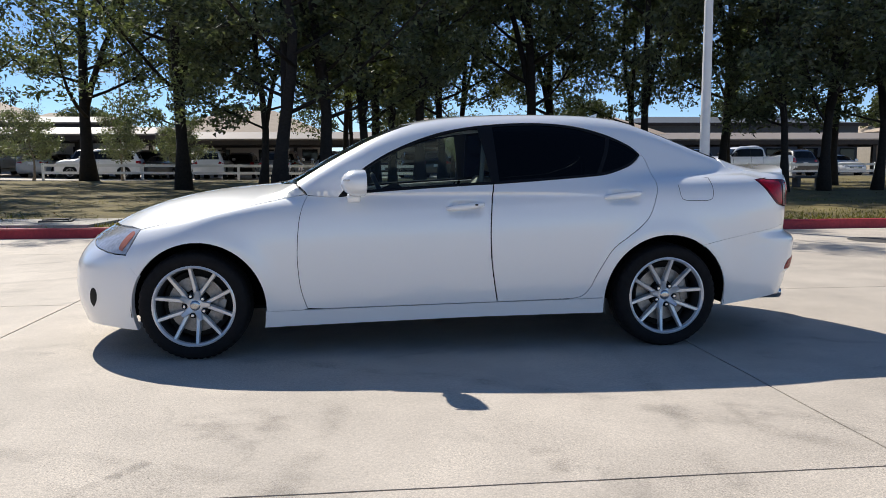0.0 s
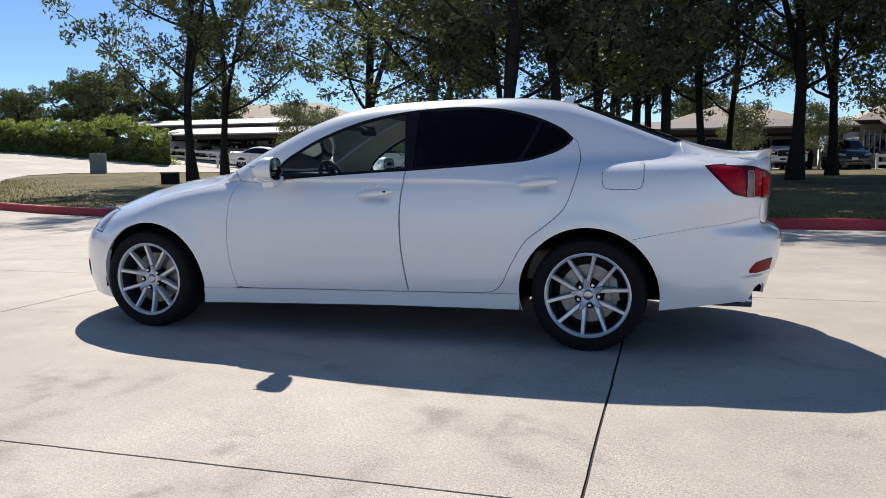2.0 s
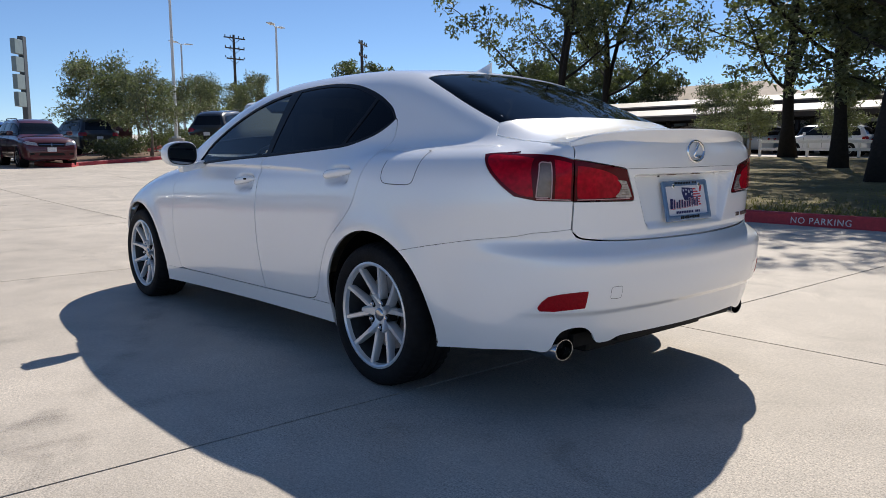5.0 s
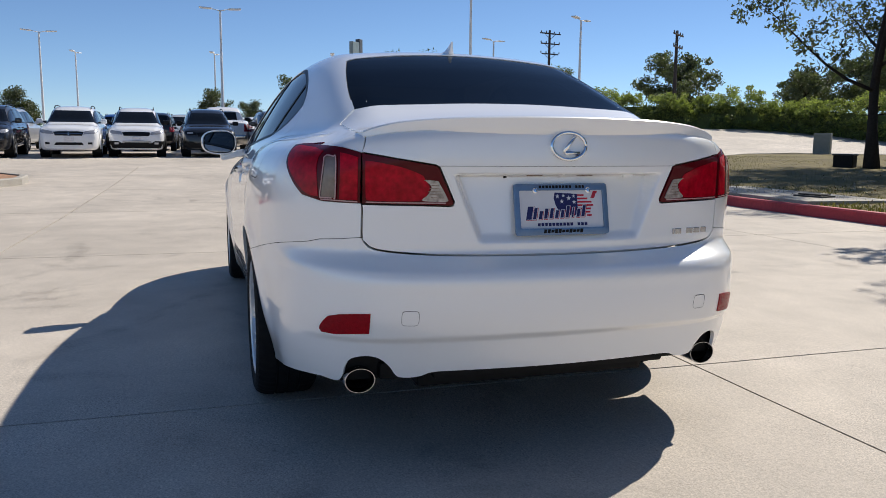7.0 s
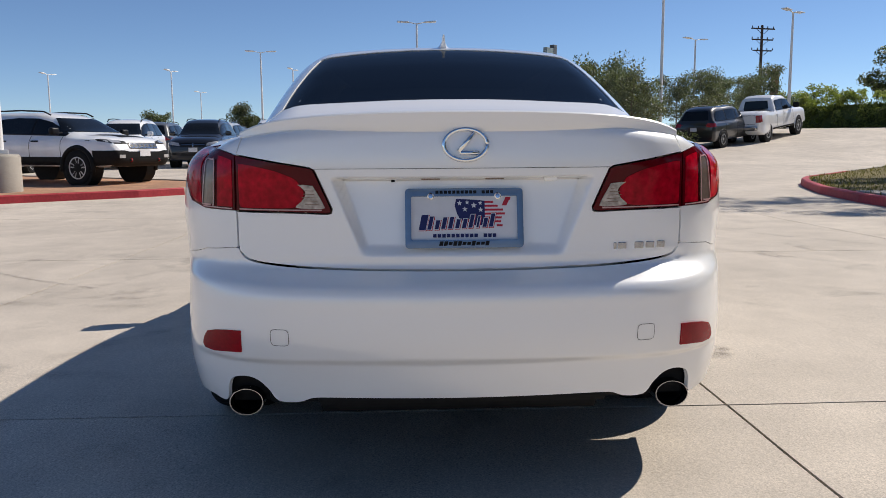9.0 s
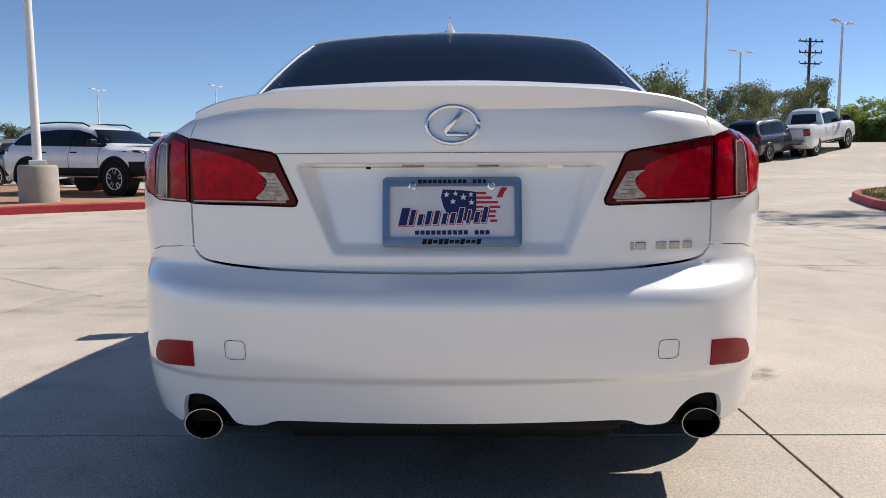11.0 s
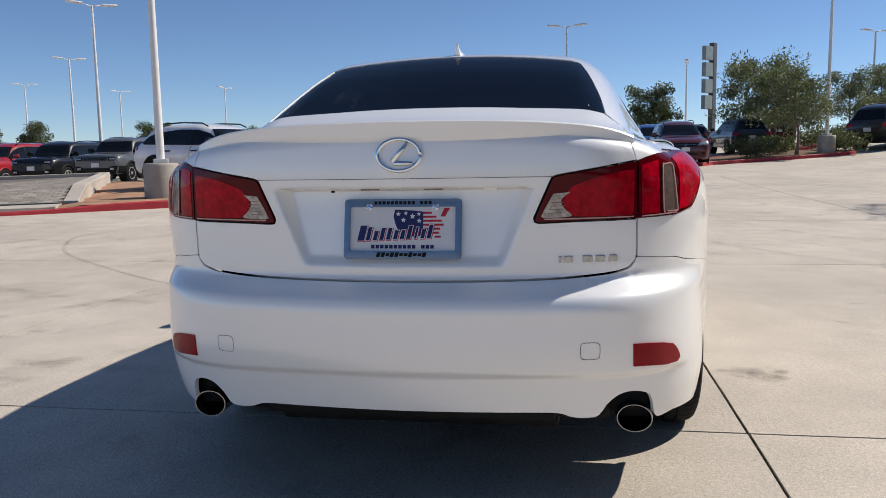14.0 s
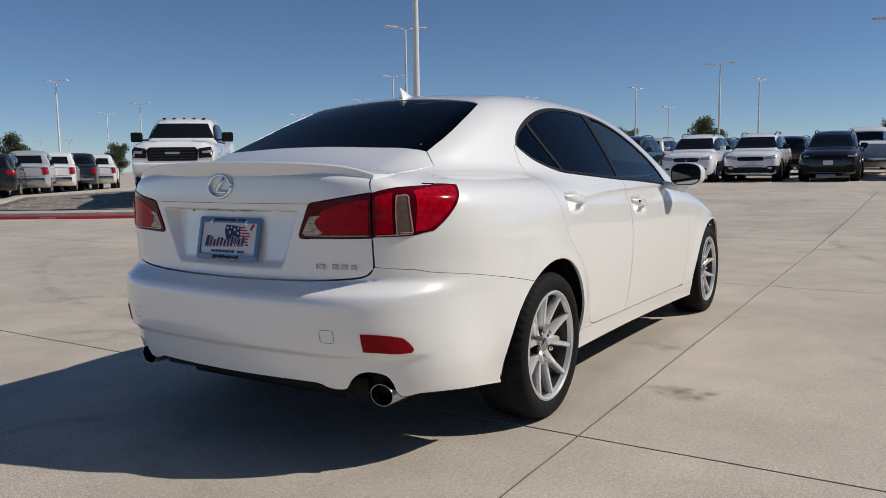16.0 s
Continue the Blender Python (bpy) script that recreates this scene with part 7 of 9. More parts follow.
        for k in range(4):
            zc = g0 + (g1 - g0) * (0.16 + 0.22 * k)
            put("grille_bar", [(-gw * 0.85, zc - 0.008), (gw * 0.85, zc - 0.008), (gw * 0.85, zc + 0.008), (-gw * 0.85, zc + 0.008)], "f", M_DARKMETAL, 0.018, 0.0, grl)
        part("grille_emblem", box_bm(0.02, 0.36, 0.06, pose(xf + 0.014, 0, g0 + (g1 - g0) * 0.5), 0.008), M_BADGE, grl)
        part("hood_bulge", box_bm(1.10, 0.84, 0.05, pose(2.05, 0, st[-3][3] + 0.004, 0, 2.6, 0), 0.024, 3), paint, body, smooth=60)
        part("axle", box_bm(0.14, 1.6, 0.14, pose(s["wheels"][0], 0, r - 0.07), 0.03), M_BLACK, body)
        part("skid_plate", box_bm(0.7, 1.5, 0.16, pose(xf - 0.48, 0, 0.30), 0.03), M_BLACK, body)
        for q in range(5):
            part("roof_marker_lamp", box_bm(0.10, 0.07, 0.035, pose(st[8][0] - 0.02, (q - 2) * 0.26, st[8][3] + 0.012), 0.012), M_TRIM, body)
    elif grille == "dark":
        part("hood_scoop", box_bm(0.30, 0.42, 0.03, pose(1.62, 0, 1.125, 0, 4, 0), 0.012), M_BLACK, body)
    put("air_intake", s["low"], "f", M_GRILLE, 0.022 if lower_dark or grille == "dark" else 0.010)
    for sgn in (-1, 1):
        lm = s["lamp"] if sgn > 0 else mirrored(s["lamp"])
        hl = put("head_lamp", lm, "f", M_GRILLE if grille in ("big", "slots", "dark") else M_HEADL, 0.011)
        cx, cz = sum(p[0] for p in lm) / len(lm), sum(p[1] for p in lm) / len(lm)
        if not plain:
            put("lamp_lens", [(cx - 0.10, cz - 0.025), (cx + 0.10, cz - 0.025), (cx + 0.10, cz + 0.025), (cx - 0.10, cz + 0.025)], "f", M_HEADL, 0.017, 0.0, hl)
        fy, fz = s["fog"]
        put("fog_lamp", [(sgn * fy - 0.07, fz - 0.035), (sgn * fy + 0.07, fz - 0.035), (sgn * fy + 0.07, fz + 0.035), (sgn * fy - 0.07, fz + 0.035)], "f", M_HEADL if lower_dark else M_GRILLE, 0.024 if lower_dark or grille == "dark" else 0.012)
        tl = s["tail"] if sgn > 0 else mirrored(s["tail"])
        put("tail_lamp", tl, "b", M_TAIL, 0.014)
        ta = [(xb + 0.02, s["tail"][1][1]), (xb + 0.26, s["tail"][1][1] + 0.02), (xb + 0.24, s["tail"][2][1]), (xb + 0.02, s["tail"][2][1])]
        put("tail_lamp", ta, "p" if sgn > 0 else "s", M_TAIL, 0.012)
        if kind not in ("sedan", "pickup"):
            zr = st[5][3]
            part("roof_rail", tube_bm([(-1.70, sgn * 0.60, zr - 0.06), (-1.52, sgn * 0.60, zr + 0.035), (-0.6, sgn * 0.60, zr + 0.05), (0.10, sgn * 0.60, zr + 0.02), (0.30, sgn * 0.60, zr - 0.06)], 0.018, 6), M_TRIM, body)
        mz = s["dlo"][-2][1] + 0.02
        mx = s["dlo"][-3][0] - 0.16
        big = kind == "pickup"
        mir = part("door_mirror", box_bm(0.12, 0.22 if not big else 0.30, 0.16 if not big else 0.24, pose(mx, sgn * (w + (0.085 if not big else 0.17)), mz), 0.05, 3), M_TRIM if big or lower_dark or grille == "dark" else paint, body, smooth=40)
        if not plain:
            part("mirror_arm", box_bm(0.05, 0.20, 0.04, pose(mx + 0.02, sgn * (w - 0.01), mz + 0.03), 0.015), M_TRIM, mir)
    if kind == "pickup":
        fb = part("front_bumper", box_bm(0.20, 2 * w - 0.10, 0.26, pose(xf - 0.02, 0, 0.54), 0.06, 3), paint, body, smooth=40)
        part("bumper_intake", box_bm(0.04, 1.0, 0.09, pose(xf + 0.07, 0, 0.62), 0.015), M_GRILLE, fb)
        part("rear_bumper", box_bm(0.22, 2 * w - 0.14, 0.20, pose(xb - 0.06, 0, 0.58), 0.05, 3), M_BADGE, body, smooth=40)
        for z in () if plain else (0.86, 1.24):
            put("tailgate_joint", [(-0.80, z - 0.006), (0.80, z - 0.006), (0.80, z + 0.006), (-0.80, z + 0.006)], "b", M_GAP, 0.004)
        put("tailgate_handle", [(-0.14, 1.12), (0.14, 1.12), (0.14, 1.18), (-0.14, 1.18)], "b", M_TRIM, 0.010)
        part("bed_mat", box_bm(1.62, 1.62, 0.012, pose(-2.02, 0, 1.338), 0.003), M_BLACK, body)
    if grille == "frame":
        # silver skid frame under the grille
        part("skid_frame", tube_bm([(xf - 0.10, -0.60, 0.36), (xf + 0.01, -0.44, 0.56), (xf + 0.03, 0, 0.58), (xf + 0.01, 0.44, 0.56), (xf - 0.10, 0.60, 0.36)], 0.028, 8), M_RIMG, body)
    zp = s["plate"]
    loc, *_ = skin.ray_cast(Vector((4, 0, zp + 0.08)), Vector((-1, 0, 0)))
    part("plate", box_bm(0.012, 0.31, 0.155, pose((loc.x if loc else xf) + (0.020 if kind != "pickup" else 0.09), 0, zp)), M_PLATEW, body)
    loc, *_ = skin.ray_cast(Vector((-4, 0, 0.86)), Vector((1, 0, 0)))
    part("plate", box_bm(0.012, 0.31, 0.155, pose((loc.x if loc else xb) - 0.012, 0, 0.78)), M_PLATEW, body)
    if kind == "crossover":
        # black decal on the hood, red tow hooks
        dec = on_skin_top(skin, [(1.36, -0.42), (2.02, -0.34), (2.02, 0.34), (1.36, 0.42)])
        part("hood_decal", dec, M_BLACK, body)
        for sgn in (-1, 1):
            part("tow_hook", tube_bm([(xf - 0.06, sgn * 0.42, 0.58), (xf + 0.04, sgn * 0.42, 0.58), (xf + 0.05, sgn * 0.42, 0.53), (xf - 0.06, sgn * 0.42, 0.52)], 0.014, 6), M_TAIL, body)
    return root


def on_skin_top(tree_, corners, lift=0.004, n=8):
    """A sheet draped on the skin from above between four corners (x, y)."""
    bm = bmesh.new()
    c = [np.array(p, float) for p in corners]
    rows = []
    for i in range(n + 1):
        a, b = c[0] + (c[1] - c[0]) * i / n, c[3] + (c[2] - c[3]) * i / n
        row = []
        for j in range(n + 1):
            p = a + (b - a) * j / n
            loc, *_ = tree_.ray_cast(Vector((p[0], p[1], 4)), Vector((0, 0, -1)))
            row.append(bm.verts.new((p[0], p[1], (loc.z if loc else 1.1) + lift)))
        rows.append(row)
    for a, b in zip(rows, rows[1:]):
        for j in range(n):
            bm.faces.new((a[j], b[j], b[j + 1], a[j + 1]))
    return bm


BUILT = {}


def park(kind, color, x, y, heading, note="", lower_dark=False, grille="wide", lift=0.0, plain=False):
    """Parks a vehicle with its nose towards heading (degrees from +x)."""
    key = (kind, color, lower_dark, grille, note, plain)
    body_word = {"suv": "sport utility vehicle", "boxy": "boxy sport utility vehicle", "crossover": "compact crossover", "sedan": "sedan", "pickup": "crew-cab pickup truck"}[kind]
    label = f"{color} {body_word} {note or 'parked in a row on concrete'}"
    c, sn = math.cos(radians(heading)), math.sin(radians(heading))
    zf, zb = float(gz(x + 1.4 * c, y + 1.4 * sn)), float(gz(x - 1.4 * c, y - 1.4 * sn))
    m = Matrix.Translation((x, y, (zf + zb) / 2 + lift)) @ pose(0, 0, 0, 0, 0, heading) @ pose(0, 0, 0, 0, -math.degrees(math.atan2(zf - zb, 2.8)), 0)
    if key not in BUILT:
        ob = vehicle(kind, color, label, lower_dark, grille, plain)
        ob.matrix_world = m
        BUILT[key] = ob
        return ob
    return copy_thing(BUILT[key], m)


# the row that faces the drive
X0 = -28.0
park("suv", "black", X0 + 1.3, -8.15, 4, "parked beside a white one")
park("suv", "white", X0 + 0.9, -5.45, 3)
park("suv", "white", X0 + 0.2, -3.35, 3, "with a silver skid frame", lower_dark=True, grille="frame")
park("suv", "black", X0, -0.80, 2, "with a dealer plate and a hood scoop", grille="dark")
park("suv", "black", X0 - 1.0, 2.0, 2)
park("suv", "dark red", X0 - 1.4, 4.95, 0)
park("suv", "white", X0 + 2.0, -10.9, 6)
# the white crossover on the mulch bed
park("crossover", "white", -14.17, -8.16, 66, "standing on a mulch bed with black cladding", True, "slots", lift=0.13)
# big truck on the pavers
ram = park("pickup", "white", -10.57, -15.42, 42, "standing on a paved island", False, "big", lift=0.36)
ram.scale = (1.0, 0.99, 1.05)
# row behind the mulch bed
for k, (kd, cl) in enumerate([("sedan", "white"), ("boxy", "grey"), ("boxy", "black"), ("suv", "red"), ("suv", "silver"), ("suv", "white"), ("suv", "silver"), ("boxy", "white")]):
    park(kd, cl, -23.4 - 0.35 * k, -13.6 - 2.85 * k, 1, "", kd == "boxy", "slots" if kd == "boxy" else "wide")
# pickups with their tails to the drive
for k, (kd, cl) in enumerate([("suv", "teal"), ("suv", "black"), ("pickup", "silver"), ("pickup", "white"), ("pickup", "black"), ("pickup", "white")]):
    park(kd, cl, -11.2 - 2.6 * k, -29.0 - 2.1 * k, 232)
# rows further back, seen as roofs over the first
rng = random.Random(11)
cols = ["white", "black", "grey", "silver", "white", "navy", "red", "white", "black", "blue"]
for row, (xr, y0, y1) in enumerate([(-34.3, -24, 8), (-43.5, -32, 6), (-50.0, -36, 6)]):
    y = y0
    k = 0
    while y < y1:
        kd = rng.choice(["suv", "suv", "boxy", "pickup", "suv"])
        cl = rng.choice(cols) if kd != "boxy" else rng.choice(["grey", "black", "white"])
        if kd == "pickup":
            cl = rng.choice(["white", "black", "grey"])
        hd = 0 if row % 2 else 180
        park(kd, cl, xr + rng.uniform(-0.4, 0.4), y, hd + rng.uniform(-2, 2), "", kd == "boxy", "slots" if kd == "boxy" else "big" if kd == "pickup" else "wide", plain=True)
        y += 2.8 + (0.2 if rng.random() < 0.9 else 2.8)
        k += 1
park("suv", "blue", -35.5, 4.6, 0)
park("suv", "black", -38.6, 9.2, 186, "seen from its tail beside a planted bed")
park("suv", "maroon", -45.0, 12.3, 180)
# by the planted bed along the drive
nav = park("suv", "black", -34.9, 15.6, 132, "standing by a planted bed", False, "wide")
nav.scale = (1.08, 1.07, 1.11)
lifted = park("pickup", "white", -37.0, 18.9, 133, "with raised suspension beside a planted bed", False, "big")
lifted.scale = (1.05, 1.05, 1.13)
# under the shelters behind the grove
for k in range(20):
    x = -34 + 3.5 * k
    if -34 < x < -26:
        y = 47.5
    else:
        y = 46.0
    kd = rng.choice(["pickup", "suv", "suv", "sedan"])
    cl = rng.choice(["white", "black", "white", "silver", "black", "grey"]) if kd != "pickup" else rng.choice(["white", "white", "black"])
    park(kd, cl, x + rng.uniform(-0.3, 0.3), y + rng.uniform(-0.5, 0.5), rng.choice([90, 270]), "", False, "big" if kd == "pickup" else "wide", plain=True)
for k in range(22):
    if rng.random() < 0.9:
        kd = rng.choice(["suv", "sedan", "suv", "boxy"])
        park(kd, rng.choice(["black", "grey", "black", "white", "silver"]) if kd != "boxy" else "black", -38 + 2.95 * k + rng.uniform(-0.15, 0.15), 49.6, rng.choice([90, 270]), "", kd == "boxy", "slots" if kd == "boxy" else "wide", plain=True)
park("suv", "white", -16.0, 43.6, 185)
park("sedan", "white", -24.5, 42.4, 0)
park("suv", "black", 19.5, 43.0, 180)
park("pickup", "white", 24.0, 42.5, 180, "", False, "big")

# ---- plants ----
def leaf_mat(name, color, through=0.35, rand=0.45):
    m = bpy.data.materials.new(name)
    m.use_nodes = True
    t, ln = m.node_tree, m.node_tree.links
    b = t.nodes["Principled BSDF"]
    b.inputs["Roughness"].default_value = 0.55
    gi = t.nodes.new("ShaderNodeNewGeometry")
    oi = t.nodes.new("ShaderNodeObjectInfo")
    ramp = t.nodes.new("ShaderNodeValToRGB")
    ramp.color_ramp.elements[0].color = (color[0] * (1 - rand), color[1] * (1 - rand), color[2] * (1 - rand), 1)
    ramp.color_ramp.elements[1].color = (color[0] * (1 + rand * 1.3), color[1] * (1 + rand), color[2] * (1 + 0.5 * rand), 1)
    ln.new(gi.outputs["Random Per Island"], ramp.inputs[0])
    mr = t.nodes.new("ShaderNodeMapRange")
    ln.new(oi.outputs["Random"], mr.inputs[0])
    mr.inputs[3].default_value, mr.inputs[4].default_value = 0.8, 1.2
    sc = t.nodes.new("ShaderNodeVectorMath")
    sc.operation = "SCALE"
    ln.new(ramp.outputs[0], sc.inputs[0])
    ln.new(mr.outputs[0], sc.inputs["Scale"])
    ln.new(sc.outputs[0], b.inputs["Base Color"])
    tr = t.nodes.new("ShaderNodeBsdfTranslucent")
    sc2 = t.nodes.new("ShaderNodeVectorMath")
    sc2.operation = "MULTIPLY"
    sc2.inputs[1].default_value = (1.4, 1.6, 0.7)
    ln.new(sc.outputs[0], sc2.inputs[0])
    ln.new(sc2.outputs[0], tr.inputs[0])
    mx = t.nodes.new("ShaderNodeMixShader")
    mx.inputs[0].default_value = through
    ln.new(b.outputs[0], mx.inputs[1])
    ln.new(tr.outputs[0], mx.inputs[2])
    ln.new(mx.outputs[0], t.nodes["Material Output"].inputs[0])
    return m


M_OAKLEAF = leaf_mat("oak_leaves", (0.108, 0.128, 0.086), 0.36, 0.55)
M_HEDGE = leaf_mat("hedge_leaves", (0.190, 0.225, 0.090), 0.5)
M_MYRTLE = leaf_mat("myrtle_leaves", (0.165, 0.19, 0.115), 0.18)
M_DARKTREE = leaf_mat("dark_tree_leaves", (0.085, 0.105, 0.055), 0.25)
M_GRASS = leaf_mat("grass_blades", (0.145, 0.134, 0.044), 0.25, 0.4)
M_BARK = mat("oak_bark", (0.026, 0.021, 0.018), 0.95, vary=0.35, scale=14, bump=1.0, bump_scale=22)
M_BARKL = mat("myrtle_bark", (0.20, 0.16, 0.12), 0.9, vary=0.3, scale=10, bump=0.5, bump_scale=18)


def leaf_cloud(clumps, per, size, seed, flat=0.6):
    """Many small pointed leaves scattered round clump centres (x, y, z, r)."""
    r = np.random.RandomState(seed)
    n = len(clumps) * per
    c = np.repeat(np.array(clumps, float), per, 0)
    d = r.normal(size=(n, 3))
    d /= np.linalg.norm(d, axis=1)[:, None]
    rad = c[:, 3] * r.uniform(0.15, 1.0, n) ** 0.6
    p = c[:, :3] + d * rad[:, None] * (1, 1, 0.8)
    a = r.normal(size=(n, 3))
    a[:, 2] -= 0.3
    a /= np.linalg.norm(a, axis=1)[:, None]
    b = np.cross(a, r.normal(size=(n, 3)))
    b /= np.linalg.norm(b, axis=1)[:, None]
    s = size * r.uniform(0.6, 1.35, n)[:, None]
    v = np.stack([p - a * s * 0.45 - b * s * 0.30, p - a * s * 0.35 + b * s * 0.30, p + a * s * 0.60], 1).reshape(-1, 3)
    f = np.arange(3 * n).reshape(n, 3)
    return v, f


def fast_mesh(name, v, f, material, parent=None, label=""):
    me = bpy.data.meshes.new(name)
    k = f.shape[1]
    me.vertices.add(len(v))
    me.vertices.foreach_set("co", np.asarray(v, np.float32).ravel())
    me.loops.add(f.size)
    me.loops.foreach_set("vertex_index", np.asarray(f, np.int32).ravel())
    me.polygons.add(len(f))
    me.polygons.foreach_set("loop_start", np.arange(0, f.size, k, dtype=np.int32))
    me.update(calc_edges=True)
    me.materials.append(material)
    ob = new(name, me)
    if parent is not None:
        ob.parent = parent
    if label:
        ob["label"] = label
    return ob


def tree(name, label, seed, height, clear, spread, trunk_r, leafm, barkm, clumps=80, per=85, leaf=0.13, lean=0.0, limbs=8, fork=False):
    r = random.Random(seed)
    root = thing(name, label, "tree", group="trees of the grove" if name == "oak_tree" else "")
    bm = bmesh.new()
    n = 10
    a0 = r.uniform(0, 6.28)
    pts, rad = [], []
    for i in range(n + 1):
        t = i / n
        w = (0.45 if fork else 0.25) * math.sin(2.2 * t * 3 + a0) * min(1.0, 2.5 * t)
        pts.append((lean * t * height * 0.5 + w * math.cos(a0), w * math.sin(a0) * 0.8, t * height * 0.86))
        rad.append(trunk_r * (1.0 - 0.80 * t) * (1 + 0.75 * math.exp(-t * 26)))
    pts[0] = (pts[0][0], pts[0][1], -0.15)
    tube_bm(pts, 0, 10, bm, taper=rad)
    centres = []
    if fork:
        # a second stem parts from the trunk
        b0 = Vector(pts[2])
        da = a0 + r.uniform(1.0, 2.0)
        fp = [tuple(b0 + Vector((math.cos(da) * (0.14 * u * u + 0.10 * u) * height, math.sin(da) * (0.14 * u * u + 0.10 * u) * height, 0.62 * height * u))) for u in np.linspace(0, 1, 8)]
        tube_bm(fp, 0, 8, bm, taper=[trunk_r * 0.62 * (1 - 0.8 * u) for u in np.linspace(0, 1, 8)])
        for q in fp[4:]:
            for _ in range(5):
                centres.append((q[0] + r.uniform(-1.2, 1.2), q[1] + r.uniform(-1.2, 1.2), q[2] + r.uniform(-0.8, 0.8), 0.4 + 0.4 * r.random()))
    for k in range(limbs):
        h = clear * 0.75 + (height * 0.78 - clear * 0.75) * (k + r.uniform(0.1, 0.9)) / limbs
        t = h / (height * 0.86)
        i = min(n - 1, int(t * n))
        q = Vector(pts[i]).lerp(Vector(pts[i + 1]), t * n - i)
        ang = a0 + k * 2.4 + r.uniform(-0.4, 0.4)
        ln = spread * r.uniform(0.55, 1.0) * (1.05 - 0.45 * t)
        rise = ln * r.uniform(0.35, 0.9)
        lp, lr = [], []
        for s in range(6):
            u = s / 5
            lp.append((q.x + math.cos(ang) * ln * u + 0.12 * math.sin(5 * u + k), q.y + math.sin(ang) * ln * u + 0.12 * math.cos(4 * u + k), q.z + rise * u ** 1.3 - 0.25 * u * u))
            lr.append(max(0.012, trunk_r * 0.42 * (1 - 0.5 * t) * (1 - 0.85 * u)))
        tube_bm(lp, 0, 6, bm, taper=lr)
        for s in (2, 3, 4, 5):
            centres.append((*lp[s], 0.45 + 0.4 * r.random()))
            for _ in range(2):
                e = Vector(lp[s]) + Vector((r.uniform(-1, 1), r.uniform(-1, 1), r.uniform(-0.7, 0.8))) * (0.35 * spread * 0.6)
                centres.append((e.x, e.y, e.z, 0.35 + 0.45 * r.random()))
                if r.random() < 0.6:
                    tube_bm([lp[s], ((lp[s][0] + e.x) / 2, (lp[s][1] + e.y) / 2, (lp[s][2] + e.z) / 2 + 0.05), tuple(e)], 0, 4, bm, taper=[0.022, 0.016, 0.008])
    while len(centres) < clumps:
        th, ph = r.uniform(0, 6.28), r.uniform(-0.8, 1.3)
        rr = spread * r.uniform(0.45, 0.95)
        zc = clear + (height - clear) * 0.5
        centres.append((lean * height * 0.3 + rr * math.cos(th) * math.cos(ph), rr * math.sin(th) * math.cos(ph), zc + (height - clear) * 0.5 * math.sin(ph), 0.4 + 0.5 * r.random()))
    part("trunk", bm, barkm, root)
    v, f = leaf_cloud(centres, per, leaf, seed)
    fast_mesh("crown", v, f, leafm, root)
    return root


OAKS = [tree("oak_tree", "tall oak with dark bark and a loose leafy crown on grass", 21 + k, hh, cl, sp, tr, M_OAKLEAF, M_BARK, 210, 92, 0.170, ln, 15, True)
        for k, (hh, cl, sp, tr, ln) in enumerate([(17.5, 3.2, 5.6, 0.20, 0.01), (16.0, 3.6, 5.0, 0.17, -0.04), (18.0, 3.8, 5.6, 0.20, 0.03), (15.0, 3.0, 4.4, 0.13, 0.07), (16.5, 3.3, 5.0, 0.15, -0.02)])]
spots = [(-13.2, 33.1, 0), (-6.6, 22.8, 2), (-9.6, 36.0, 3), (-2.5, 15.0, 2), (-1.5, 17.4, 0), (-3.4, 18.8, 3), (-0.3, 18.7, 4), (-13.5, 17.6, 0), (-14.1, 20.5, 1), (-1.2, 36, 4), (-1.0, 38.0, 3), (1.6, 21.6, 2), (2.9, 26.5, 1), (0.2, 30.5, 0), (4.2, 31.0, 4),
         (5.7, 22.8, 0), (9.2, 20.6, 4), (12.2, 16.9, 3), (13.8, 17.4, 4), (15.9, 17.9, 3), (17.4, 22.6, 4), (18.8, 17.2, 1), (21.6, 19.6, 3), (24.0, 23.0, 4), (27, 28, 0), (28.5, 20, 4), (0.9, 27.4, 4), (7.6, 27.2, 1), (10.6, 26.0, 3), (12.9, 22.4, 1), (16.2, 29.0, 2)]
rt = random.Random(5)
for k, (x, y, v) in enumerate(spots):
    z = float(gz(x, y)) + 0.14
    m = pose(x, y, z, 0, 0, rt.uniform(0, 360))
    # the front row is lower than the trees behind it
    sc = rt.uniform(0.92, 1.06) * float(np.interp(y, (15, 18, 21, 24), (0.70, 0.78, 0.90, 1.0)))
    wide = 1.35 if y > 25 and x < -12 else 0.95 if x < -12 else 1.35 if y < 16 else 1.2 if y < 20 else 1.0
    if OAKS[v].get("placed"):
        o = copy_thing(OAKS[v], m)
        o.scale = (sc * wide, sc * wide, sc)
    else:
        OAKS[v].matrix_world = m
        OAKS[v].scale = (sc * wide, sc * wide, sc)
        OAKS[v]["placed"] = 1
